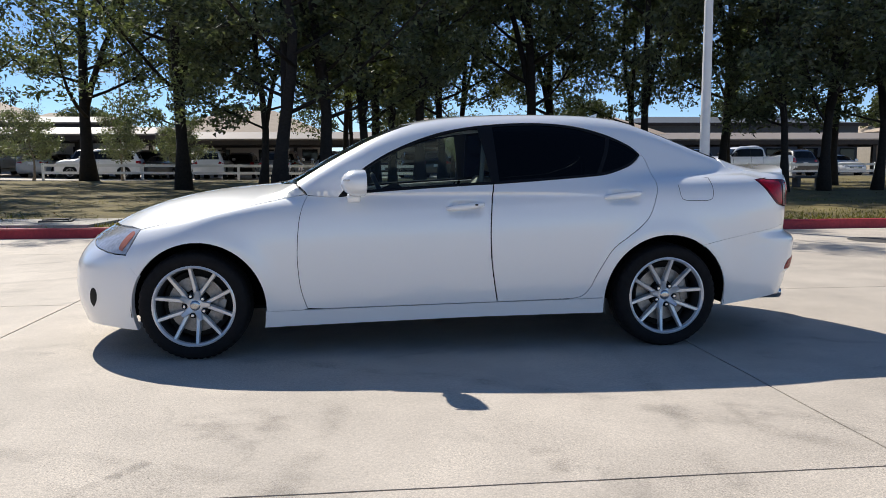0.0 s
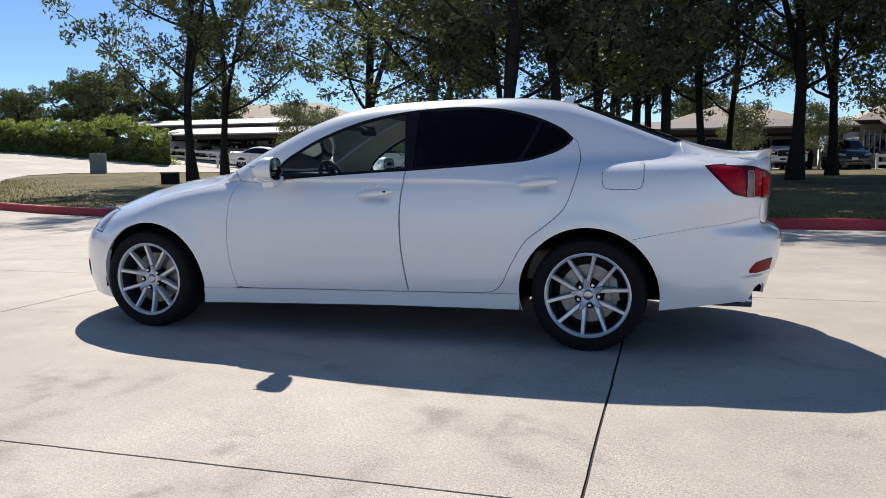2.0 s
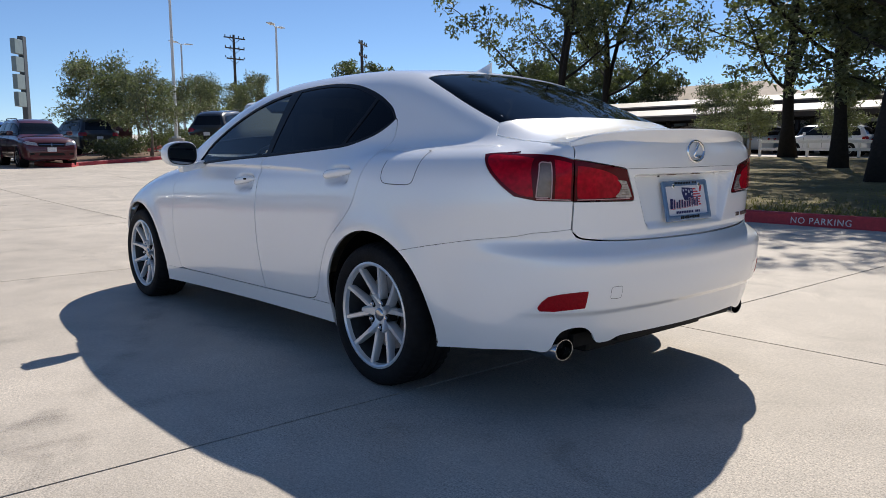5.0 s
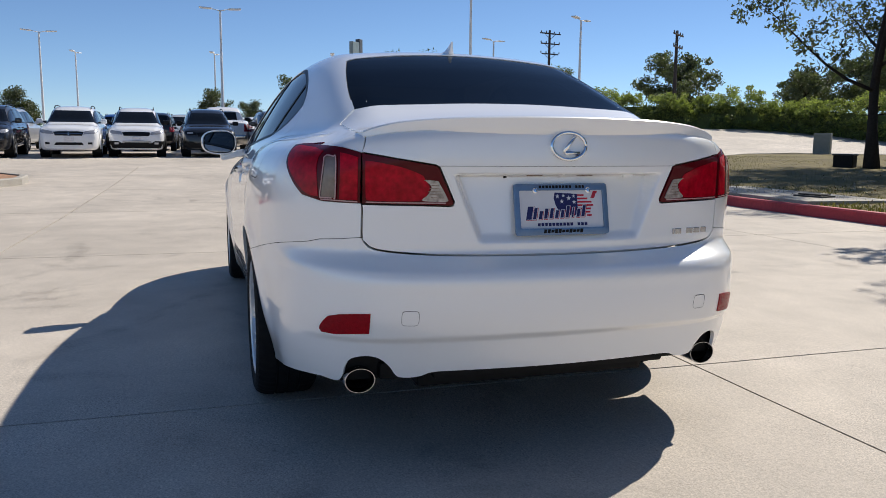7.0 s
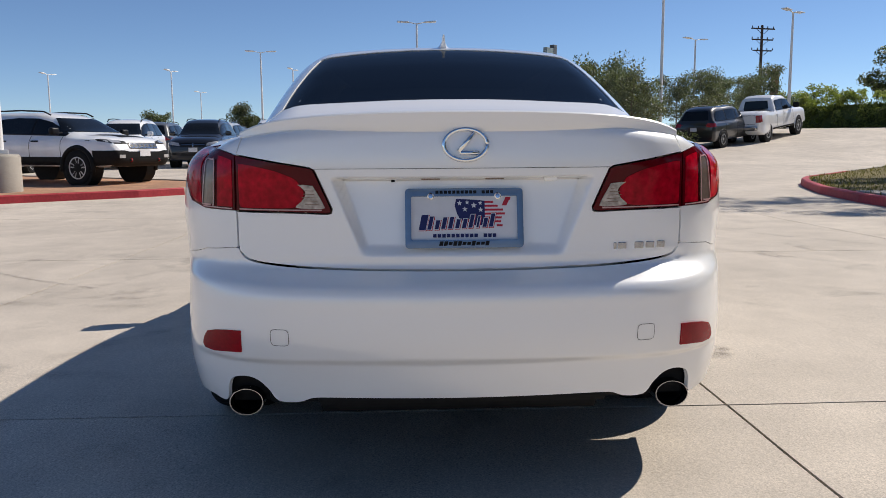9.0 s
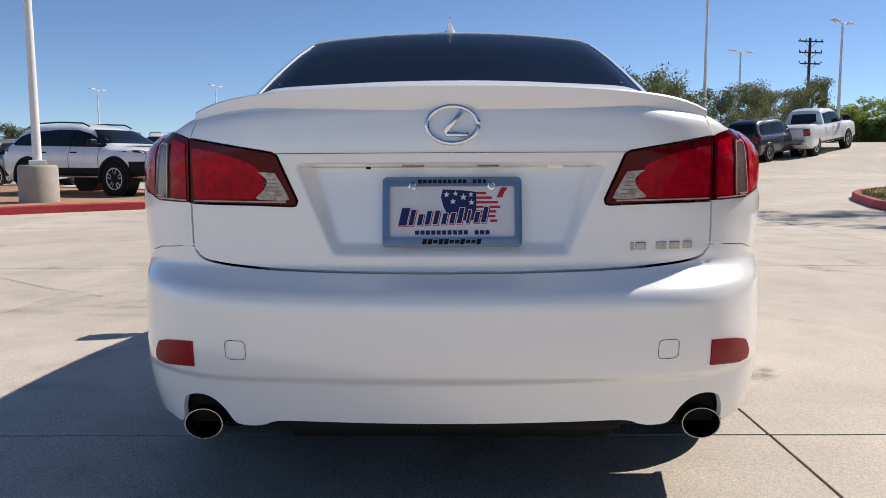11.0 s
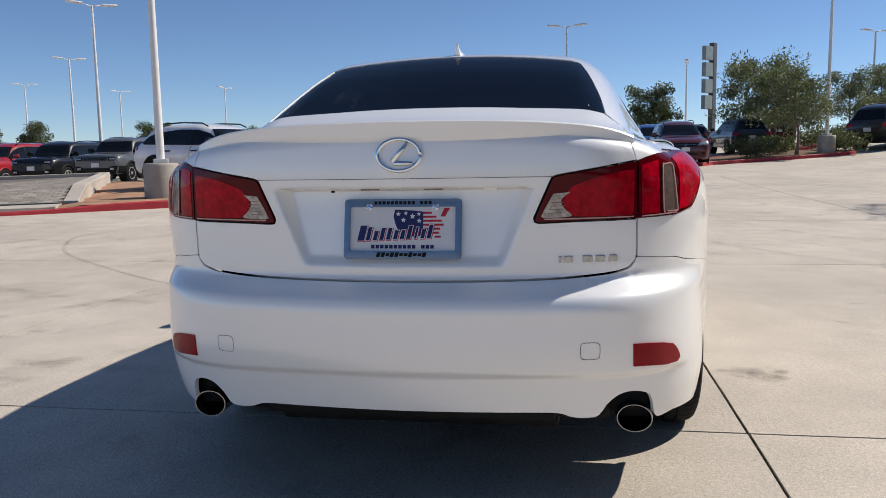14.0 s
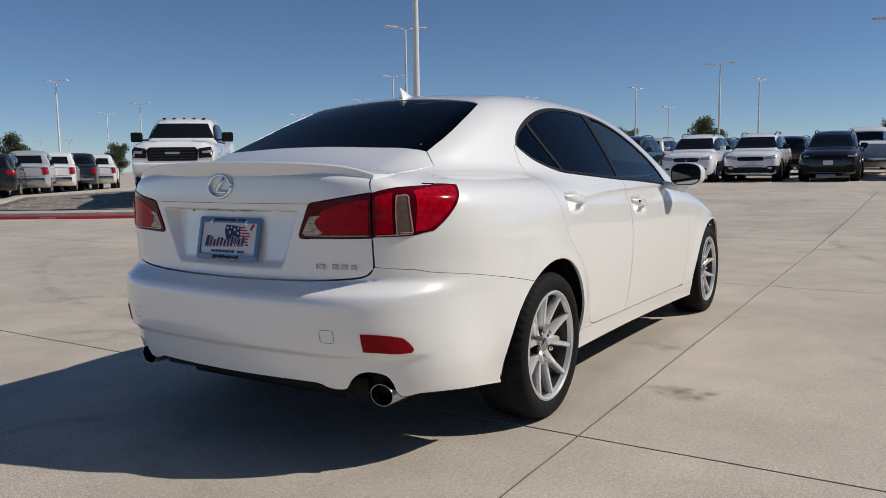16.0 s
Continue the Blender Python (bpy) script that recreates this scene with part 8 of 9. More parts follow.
# round, dense trees far off over the lots and the hedge
FAR = tree("shade_tree", "round dense evergreen tree far behind parked cars", 77, 5.2, 1.3, 2.1, 0.16, M_DARKTREE, M_BARK, 90, 85, 0.17, 0.0, 9)
far_spots = [(-102, -34, 1.25), (-84.5, -18.5, 1.15), (-58, 7.0, 1.05), (-72, 0, 0.95), (-56, -44.5, 0.9), (-61, -36.5, 0.9), (-65, -28, 0.8), (-40, -76, 1.0), (-70, -60, 0.9), (-95, -20, 1.0), (-47, -70, 0.8), (-80, -45, 0.9), (-90, 5, 0.9)]
for k, (x, y, s) in enumerate(far_spots):
    m = pose(x, y, float(gz(x, y)) - 0.1, 0, 0, 67 * k)
    if k == 0:
        FAR.matrix_world = m
        FAR.scale = (s, s, s)
    else:
        o = copy_thing(FAR, m)
        o.scale = (s, s, s)
BIG = tree("spreading_tree", "wide dark spreading tree behind a hedge", 78, 7.0, 1.5, 4.2, 0.3, M_DARKTREE, M_BARK, 150, 95, 0.23, 0.0, 12)
big_spots = [(-66.5, 46.5, 1.15), (-53.0, 50.5, 0.75), (-48.5, 53.5, 1.0), (-51.0, 59.0, 1.15), (-45.5, 61.5, 1.0), (-40.0, 62.0, 0.9), (-33, 64, 0.8), (-22.5, 62.0, 0.8), (-10, 66, 0.9), (4, 68, 1.0), (20, 66, 1.0), (34, 62, 1.1), (47, 60, 1.1), (-60, 58, 0.9)]
for k, (x, y, s) in enumerate(big_spots):
    m = pose(x, y, float(gz(x, y)) - 0.1, 0, 0, 41 * k)
    if k == 0:
        BIG.matrix_world = m
        BIG.scale = (s, s, s)
    else:
        o = copy_thing(BIG, m)
        o.scale = (s, s, s)
MYR = tree("crape_myrtle", "multi-stemmed small tree with pale leaves in a planted bed", 79, 5.3, 1.5, 2.3, 0.07, M_MYRTLE, M_BARKL, 60, 70, 0.13, 0.0, 8)
for k, (x, y, s) in enumerate([(-36.5, 11.4, 0.85), (-31.4, 10.2, 0.85), (-42.3, 15.9, 0.8), (-44.6, 18.2, 0.85), (-50.0, 24.5, 0.95), (-53.0, 22.5, 0.8), (-20.8, 40.0, 0.9), (-17.4, 37.4, 0.8), (-13.6, 39.6, 0.8), (-47.5, 22.6, 0.75), (-10.5, 40.0, 0.8), (5.6, 40.6, 0.85), (9.4, 40.8, 0.8), (-56, 24, 0.9), (-37.5, 9.6, 1.0), (-40.5, 11.5, 1.05)]):
    m = pose(x, y, float(gz(x, y)) + 0.1, 0, 0, 53 * k)
    if k == 0:
        MYR.matrix_world = m
        MYR.scale = (s, s, s)
    else:
        o = copy_thing(MYR, m)
        o.scale = (s, s, s)


def bush(seed, w, h):
    r = random.Random(seed)
    cl = [(r.uniform(-w, w) * 0.7, r.uniform(-w, w) * 0.7, h * r.uniform(0.25, 0.7), h * 0.35) for _ in range(26)]
    v, f = leaf_cloud(cl, 70, 0.09, seed)
    v[:, 2] = np.maximum(v[:, 2], 0.0)
    root = thing("shrub", "low rounded shrub in a planted bed", "shrub", group="shrubs of the planted bed")
    fast_mesh("leaves", v, f, M_DARKTREE, root)
    part("stem", tube_bm([(0, 0, -0.1), (0, 0, h * 0.5)], 0.03, 6), M_BARKL, root)
    return root


bb = bush(31, 0.8, 0.95)
for k, (x, y) in enumerate([(-31.9, 9.0), (-33.1, 9.8), (-36.2, 12.2), (-37.6, 13.2), (-39.6, 14.8), (-30.6, 8.0), (-31.5, 12.2), (-32.3, 12.1)]):
    m = pose(x, y, float(gz(x, y)) + 0.12, 0, 0, 80 * k)
    if k == 0:
        bb.matrix_world = m
    else:
        copy_thing(bb, m)


# clipped hedge along the far drive
def hedge():
    r = random.Random(9)
    line = bow([(-58, 26.2), (-52, 26.6), (-46.6, 28.2), (-43.2, 31.2), (-40.4, 34.0), (-37.0, 36.2), (-33.0, 37.2), (-30.2, 37.7), (-28.9, 38.0)], 10)
    cl = []
    for (x0, y0), (x1, y1) in zip(line, line[1:]):
        ln = math.hypot(x1 - x0, y1 - y0)
        nrm = ((y1 - y0) / ln, -(x1 - x0) / ln)
        for _ in range(max(2, int(ln * 26))):
            t = r.random()
            off = r.uniform(-0.85, 0.85)
            x, y = x0 + (x1 - x0) * t + nrm[0] * off, y0 + (y1 - y0) * t + nrm[1] * off
            h = 2.35 + 0.25 * math.sin(x * 0.9) + 0.2 * math.sin(y * 1.7)
            z = float(gz(x, y)) + h * r.random()
            cl.append((x, y, z, r.uniform(0.25, 0.5)))
    v, f = leaf_cloud(cl, 85, 0.15, 9)
    ob = fast_mesh("hedge", v, f, M_HEDGE)
    tagged(ob, "tall clipped green hedge along a far drive", "hedge", kind="stuff")
    # added sheet inside the leaves; its darker green paints the hedge's inner shade
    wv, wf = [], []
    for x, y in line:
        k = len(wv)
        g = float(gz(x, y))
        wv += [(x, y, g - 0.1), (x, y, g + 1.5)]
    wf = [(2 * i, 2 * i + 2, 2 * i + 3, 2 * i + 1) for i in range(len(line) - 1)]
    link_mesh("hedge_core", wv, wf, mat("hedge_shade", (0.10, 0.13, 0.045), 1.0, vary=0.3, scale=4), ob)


hedge()


# blades and leaf litter on the grove's bed
def grass():
    r = np.random.RandomState(4)
    n = 90000
    x = r.uniform(-22, 26, n)
    y = 7.25 + (r.uniform(0, 1, n) ** 1.7) * 24
    ok = inside_poly(np.stack([x, y], 1), grove_poly)
    x, y = x[ok], y[ok]
    n = len(x)
    z = gz(x, y) + 0.13
    a = r.uniform(0, 2 * np.pi, n)
    w = r.uniform(0.008, 0.02, n)
    h = r.uniform(0.03, 0.09, n)
    lx, ly = r.normal(0, 0.03, n), r.normal(0, 0.03, n)
    p = np.stack([x, y, z], 1)
    v = np.stack([p + np.stack([np.cos(a) * w, np.sin(a) * w, 0 * w], 1), p - np.stack([np.cos(a) * w, np.sin(a) * w, 0 * w], 1), p + np.stack([lx, ly, h], 1)], 1).reshape(-1, 3)
    ob = fast_mesh("grass", v, np.arange(3 * n).reshape(n, 3), M_GRASS)
    tagged(ob, "short patchy green grass under the trees", "grass", kind="stuff")
    m = 1600
    x, y = r.uniform(-20, 26, m), 7.3 + r.uniform(0, 1, m) * 24
    ok = inside_poly(np.stack([x, y], 1), grove_poly)
    x, y = x[ok], y[ok]
    v, f = leaf_cloud([(a, b, c, 0.02) for a, b, c in zip(x, y, gz(x, y) + 0.2)], 1, 0.045, 12)
    ob = fast_mesh("leaf_litter", v, f, leaf_mat("dead_leaves", (0.16, 0.10, 0.05), 0.1, 0.5))
    tagged(ob, "brown fallen leaves scattered on the grass", "leaf litter", kind="stuff")


grass()

# ---- lamps, poles, shelters, buildings ----
M_POLEW = mat("white_pole_paint", (0.76, 0.76, 0.75), 0.45, vary=0.06, scale=6)
M_WOODP = mat("creosoted_pole", (0.055, 0.045, 0.04), 0.9, vary=0.3, scale=8)
M_TANROOF = mat("tan_roof", (0.46, 0.37, 0.28), 0.8, vary=0.1, scale=3, mottle=0.1, mottle_scale=0.6)
M_PALEROOF = mat("tan_metal_roof", (0.30, 0.255, 0.21), 0.55, vary=0.06, scale=2)
M_DARKSTEEL = mat("dark_brown_steel", (0.035, 0.026, 0.022), 0.6, vary=0.2, scale=6)
M_STUCCO = mat("pale_stucco", (0.50, 0.45, 0.38), 0.9, vary=0.08, scale=5, mottle=0.08, mottle_scale=0.5)
M_GREYPANEL = mat("grey_panel", (0.10, 0.11, 0.12), 0.6, vary=0.1, scale=3)


def light_pole(heads=2, base=True, height=8.9):
    root = thing("lamp_post", "white steel lamp post " + ("on a round concrete base" if base else "over parked cars"), "lamp post", group="lot lamp posts")
    z0 = 0.0
    if base:
        part("pole_base", lathe_bm([(0.365, -0.2), (0.36, 0.68), (0.345, 0.72), (0.32, 0.74), (0, 0.74)], 32), M_POLEBASE, root, "round concrete base", smooth=40)
        part("base_plate", box_bm(0.30, 0.30, 0.09, pose(0, 0, 0.74), 0.015), M_POLEW, root)
        z0 = 0.76
    part("pole", lathe_bm([(0.085, z0), (0.075, 3.0), (0.06, 6.0), (0.05, height)], 16), M_POLEW, root, smooth=40)
    for k in range(heads):
        sgn = 1 if k == 0 else -1
        part("arm", tube_bm([(0, 0, height - 0.05), (0, sgn * 0.45, height + 0.08)], 0.03, 8), M_POLEW, root)
        part("lamp_head", box_bm(0.30, 0.62, 0.09, pose(0, sgn * 0.72, height + 0.05, sgn * 4, 0, 0), 0.03), M_POLEW, root, smooth=40)
    return root


p1 = light_pole(2, True)
p1.matrix_world = pose(5.50, 7.72, 0.12, 0, 0, 20)
for x, y in ((-11.05, -8.05), (-31.7, 11.5)):
    copy_thing(p1, pose(x, y, float(gz(x, y)) + 0.13, 0, 0, 30))
p2 = light_pole(2, False)
far_poles = [(-48.2, 0.4, 0), (-63.5, -12.7, 10), (-78.5, -12.2, 80), (-75, 0.5, 75), (-79.5, -25, 80), (-82.5, -39, 80), (-34.5, -24.4, 50), (-54, -39.2, 50), (-71.5, -56.5, 50), (-86.5, -80.5, 60), (-82.4, -52.2, 60), (-72, 11.4, 80), (-38.2, -65.6, 20), (-66, -98, 60), (-58.3, -80.4, 30), (-44, 23.6, 40), (-56.2, 22, 30), (-120, -205, 30), (-121, -193, 30), (-110, -30, 70)]
for k, (x, y, r) in enumerate(far_poles):
    g = float(gz(x, y))
    m = pose(x, y, g, 0, 0, r)
    o = p2 if k == 0 else copy_thing(p2, m)
    if k == 0:
        o.matrix_world = m
    o.scale = (1.25, 1.25, (9.25 - g) / 8.98)
p3 = light_pole(1, False, 6.0)
p3.matrix_world = pose(-13.9, 40.9, float(gz(-13.9, 40.9)), 0, 0, 90)


def utility_pole(x, y, top, arms, turn):
    root = thing("utility_pole", "dark wooden utility pole with crossarms", "utility pole", pose(x, y, 0, 0, 0, turn), group="utility poles")
    g = float(gz(x, y))
    part("pole", lathe_bm([(0.20, g - 0.3), (0.13, top)], 12), M_WOODP, root, smooth=40)
    for k in range(arms):
        z = top - 0.45 - 1.15 * k
        arm = part("crossarm", box_bm(0.12, 3.0 - 0.3 * k, 0.13, pose(0.14, 0, z)), M_WOODP, root)
        for s in (-1.35, -0.6, 0.6, 1.35):
            part("insulator", lathe_bm([(0.04, 0), (0.07, 0.05), (0.05, 0.12), (0.07, 0.16), (0.03, 0.22), (0, 0.22)], 8, "z", pose(0.14, s, z + 0.13)), M_GREYPANEL, arm)
        for s in (-1, 1):
            part("brace", tube_bm([(0.12, s * 0.8, z + 0.02), (0.10, 0, z - 0.55)], 0.025, 5), M_WOODP, root)
    return root


utility_pole(-60.8, 42.2, 11.6, 2, 40)
utility_pole(-79.9, 37.9, 13.9, 3, 15)


# tall sign far behind the lot: plain panels
sgn_root = thing("pylon_sign", "tall grey sign pylon with stacked blank panels", "sign", pose(-59.5, 11.2, 0, 0, 0, 50))
part("sign_post", box_bm(0.4, 0.5, 9.0, pose(0, 0.70, 0.3), 0.04), M_GREYPANEL, sgn_root)
for k in range(4):
    part("sign_panel", box_bm(0.35, 1.25, 1.05, pose(0, 0.0, 4.2 + 1.25 * k), 0.03), mat("sign_face", (0.25, 0.30, 0.29), 0.4, vary=0.1, scale=3) if k == 0 else bpy.data.materials["sign_face"], sgn_root)
# feather flag by the planted bed
fl = thing("feather_flag", "faded tan feather flag on a thin pole", "flag", pose(-52.0, 26.0, float(gz(-52, 26)), 0, 0, 50))
part("flag_pole", tube_bm([(0, 0, 0), (0, 0, 3.5), (0.25, 0, 4.2)], 0.02, 6), M_POLEW, fl)
part("flag_cloth", box_bm(0.55, 0.01, 2.6, pose(0.30, 0, 1.7, 0, 3, 0), 0.004), mat("flag_cloth", (0.45, 0.27, 0.17), 0.9, vary=0.1, scale=4), fl)


# white rail fence behind the grove
def rail_fence(x0, y0, x1, y1, n, h=0.9):
    root = thing("rail_fence", "white two-rail fence at the far edge of the grass", "fence")
    for k in range(n + 1):
        t = k / n
        x, y = x0 + (x1 - x0) * t, y0 + (y1 - y0) * t
        g = float(gz(x, y))
        part("post", box_bm(0.12, 0.12, h + 0.15, pose(x, y, g - 0.1), 0.01), M_WHITEP, root)
    for z in (0.35, 0.75):
        a = Vector((x0, y0, float(gz(x0, y0)) + z))
        b = Vector((x1, y1, float(gz(x1, y1)) + z))
        ln = (b - a).length
        ang = math.degrees(math.atan2(y1 - y0, x1 - x0))
        part("rail", box_bm(ln, 0.05, 0.14, Matrix.Translation((a + b) / 2) @ pose(0, 0, 0, 0, -math.degrees(math.asin((b.z - a.z) / ln)), ang) @ pose(0, -0.08, 0), 0.008), M_WHITEP, root)
    return root


rail_fence(-17.4, 38.6, 3.0, 39.6, 8)
rail_fence(-31.5, 40.0, -22.0, 40.0, 4)
rail_fence(12.0, 39.9, 34.0, 39.9, 8)


# carports: long pale roofs on dark steel posts
def carport(x, y, length, depth, z, rise):
    root = thing("carport", "long carport with a tan roof on dark posts", "carport", group="carports")
    g = float(gz(x, y))
    bm = bmesh.new()
    for sx, w in ((0, length),):
        pts = [(x - w / 2, y, g + z), (x + w / 2, y, g + z), (x + w / 2, y + depth / 2, g + z + rise), (x - w / 2, y + depth / 2, g + z + rise), (x - w / 2, y + depth, g + z), (x + w / 2, y + depth, g + z)]
        lo = [bm.verts.new(p) for p in pts]
        hi = [bm.verts.new((p[0], p[1], p[2] + 0.10)) for p in pts]
        for q in ((0, 1, 2, 3), (3, 2, 5, 4)):
            bm.faces.new([hi[k] for k in q])
            bm.faces.new([lo[k] for k in q[::-1]])
        for a, b in ((0, 1), (1, 2), (2, 5), (5, 4), (4, 3), (3, 0)):
            bm.faces.new((lo[a], lo[b], hi[b], hi[a]))
    part("roof", bm, M_PALEROOF, root)
    for yy in (y + 0.15, y + depth - 0.15):
        part("fascia_beam", box_bm(length, 0.16, 0.30, pose(x, yy, g + z - 0.30), 0.01), M_DARKSTEEL, root)
    k = int(length / 5)
    for i in range(k + 1):
        xx = x - length / 2 + 0.4 + (length - 0.8) * i / k
        part("post", box_bm(0.28, 0.28, z - 0.1, pose(xx, y + depth * 0.5, g - 0.1), 0.01), M_DARKSTEEL, root)
        part("roof_beam", box_bm(0.16, depth - 0.4, 0.22, pose(xx, y + depth / 2, g + z - 0.30)), M_DARKSTEEL, root)
    return root


carport(-24, 44.5, 22, 6.5, 2.45, 0.55)
carport(0, 44.0, 24, 6.5, 2.45, 0.55)
carport(26, 46.0, 24, 6.5, 2.45, 0.55)
carport(-34, 54, 30, 7, 2.7, 0.6)
carport(0, 54, 34, 7, 2.7, 0.6)
carport(50, 48, 22, 6.5, 2.45, 0.55)


def hip_house(x, y, w, d, eave, ridge, label, wall=M_STUCCO, roof=M_TANROOF, bars=False):
    root = thing("low_building", label, "building", group="low buildings")
    g = float(gz(x, y))
    part("wall", box_bm(w - 1.0, d - 1.0, eave + 0.3, pose(x, y, g - 0.3)), wall, root)
    bm = bmesh.new()
    c = [bm.verts.new((x + sx * w / 2, y + sy * d / 2, g + eave)) for sx, sy in ((-1, -1), (1, -1), (1, 1), (-1, 1))]
    rr = max(0.3, (w - d) / 2)
    r = [bm.verts.new((x - rr, y, g + ridge)), bm.verts.new((x + rr, y, g + ridge))]
    bm.faces.new((c[0], c[1], r[1], r[0])), bm.faces.new((c[1], c[2], r[1])), bm.faces.new((c[2], c[3], r[0], r[1])), bm.faces.new((c[3], c[0], r[0])), bm.faces.new(c[::-1])
    part("roof", bm, roof, root)
    part("eaves_board", box_bm(w, 0.1, 0.25, pose(x, y - d / 2, g + eave - 0.22)), M_DARKSTEEL, root)
    n = int(w / 3)
    for k in range(n):
        wx = x - w / 2 + 1.4 + (w - 2.8) * k / max(1, n - 1)
        win = part("window", box_bm(1.2, 0.08, 1.1, pose(wx, y - d / 2 + 0.47, g + 0.9)), M_GLASSB, root)
        if bars:
            for q in range(6):
                part("window_bar", box_bm(0.06, 0.06, 2.2, pose(wx - 0.75 + 0.3 * q, y - d / 2 - 0.1, g + 0.1)), M_WHITEP, win)
    return root


hip_house(-9.5, 61.5, 13, 9, 3.3, 5.3, "low building with a tan hipped roof")
hip_house(6.5, 61.0, 12, 9, 3.1, 4.7, "low building with a tan hipped roof")
hip_house(17.0, 51.5, 9, 6, 2.9, 4.3, "small tan building with white railings", bars=True)
hip_house(30.0, 60.0, 22, 10, 4.0, 4.8, "long dark grey building behind trees", wall=M_GREYPANEL, roof=M_GREYPANEL)
hip_house(-36, 66, 18, 9, 3.2, 5.0, "low building with a tan hipped roof")
hip_house(-24, 63, 12, 8, 3.2, 4.9, "low building with a tan hipped roof")
hip_house(52, 60, 18, 9, 3.4, 5.2, "low building with a tan hipped roof")

# utility cabinet and a meter box on the grass
cab = thing("utility_cabinet", "grey utility cabinet standing on the grass edge", "utility box", pose(-24.0, 25.6, float(gz(-24, 25.6)) + 0.1, 0, 0, 35))
cab.scale = (0.74, 0.74, 0.78)
part("cabinet_body", box_bm(0.95, 0.5, 1.25, None, 0.02), mat("cabinet_grey", (0.27, 0.29, 0.27), 0.6, vary=0.08, scale=6), cab)
part("cabinet_door", box_bm(0.80, 0.02, 0.95, pose(0, -0.255, 0.18), 0.005), mat("cabinet_door_grey", (0.24, 0.26, 0.245), 0.55, vary=0.08, scale=6), cab)
bx = thing("valve_box", "dark low box beside a tree trunk", "utility box", pose(-14.1, 17.2, float(gz(-14.1, 17.2)) + 0.1, 0, 0, 30))
part("box_body", box_bm(0.55, 0.45, 0.42, None, 0.03), M_BLACK, bx)
part("box_lid", box_bm(0.60, 0.50, 0.06, pose(0, 0, 0.42), 0.02), M_DARKMETAL, bx)
# concrete apron set into the grass, with a black cover on it
ap = thing("concrete_apron", "grey concrete apron set into the grass behind the red kerb", "concrete pad", pose(-6.8, 8.28, float(gz(-7.0, 8.12)) - 0.01, 0, 0, -5.2))
part("pad", box_bm(4.4, 1.5, 0.30, pose(0, 0, -0.105), 0.012), M_POLEBASE, ap)
vc = thing("valve_cover", "small black cover on the concrete apron", "utility cover", pose(-5.45, 8.15, float(gz(-7.0, 8.12)) + 0.183, 0, 0, 12))
part("cover_frame", box_bm(0.50, 0.34, 0.03, None, 0.008), M_DARKMETAL, vc)
part("cover_lid", box_bm(0.40, 0.25, 0.03, pose(0, 0, 0.022), 0.010), M_BLACK, vc)
# small signboard on a post by the kerb
sb = thing("signboard", "small grey signboard on two posts seen from behind", "sign", pose(6.6, 13.6, float(gz(6.6, 13.6)) + 0.1))
part("board", box_bm(0.62, 0.04, 0.36, pose(0, 0, 0.78), 0.01), M_RIMG, sb)
for s in (-1, 1):
    part("sign_post", box_bm(0.06, 0.06, 0.90, pose(s * 0.2, 0.05, -0.05), 0.005), M_POLEW, sb)
# benches under the trees
for k, (x, y) in enumerate(((13.2, 20.4), (15.2, 20.6))):
    b = thing("bench", "dark stone bench on the grass", "bench", pose(x, y, float(gz(x, y)) + 0.13), group="benches")
    part("seat", box_bm(1.2, 0.4, 0.08, pose(0, 0, 0.36), 0.02), M_DARKMETAL, b)
    for s in (-1, 1):
        part("leg", box_bm(0.14, 0.34, 0.38, pose(s * 0.42, 0, -0.02), 0.02), M_DARKMETAL, b)

# pavers under the big truck
pav = thing("paver_field", "grey brick pavers on a raised island", "pavers", kind="structure")
M_PAVER = mat("grey_pavers", (0.30, 0.27, 0.235), 0.85, vary=0.15, scale=20, rand=0.22, bump=0.3, bump_scale=60)
bmv, bmf = [], []
e1 = np.array((-0.475, 0.88))
e2 = np.array((-0.88, -0.475))
org = np.array((-5.6, -17.2))
pr = random.Random(2)
for i in range(0, 44):
    for j in range(0, 60):
        a0, b0 = i * 0.205 + (0.10 if j % 2 else 0), 0.42 + j * 0.205
        if b0 > 9.5 or a0 > 8.6:
            continue
        quad_ = [org + e1 * (a0 + da) + e2 * (b0 + db) for da, db in ((0.006, 0.006), (0.197, 0.006), (0.197, 0.197), (0.006, 0.197))]
        zz = pr.uniform(0.112, 0.117)
        rise = [0.243 * min(1.0, max(0.0, (b0 + db - 0.5) / 2.0)) for db in (0.006, 0.006, 0.197, 0.197)]
        k = len(bmv)
        bmv += [(q[0], q[1], float(gz(*q)) + zz + rs) for q, rs in zip(quad_, rise)]
        bmf.append((k, k + 3, k + 2, k + 1))
pob = fast_mesh("pavers", np.array(bmv), np.array(bmf), M_PAVER, pav)
pob["kind"] = "stuff"
bed_v, bed_f = [], []
for b_ in (0.40, 0.50, 2.50, 9.75):
    for a_ in (-0.3, 9.0):
        q = org + e1 * a_ + e2 * b_
        bed_v.append((q[0], q[1], float(gz(*q)) + 0.100 + 0.243 * min(1.0, max(0.0, (b_ - 0.5) / 2.0))))
for k in range(3):
    bed_f.append((2 * k, 2 * k + 2, 2 * k + 3, 2 * k + 1))
link_mesh("joint_sand", bed_v, bed_f, mat("joint_sand", (0.15, 0.13, 0.105), 0.95, vary=0.3, scale=30), pav, smooth=False)

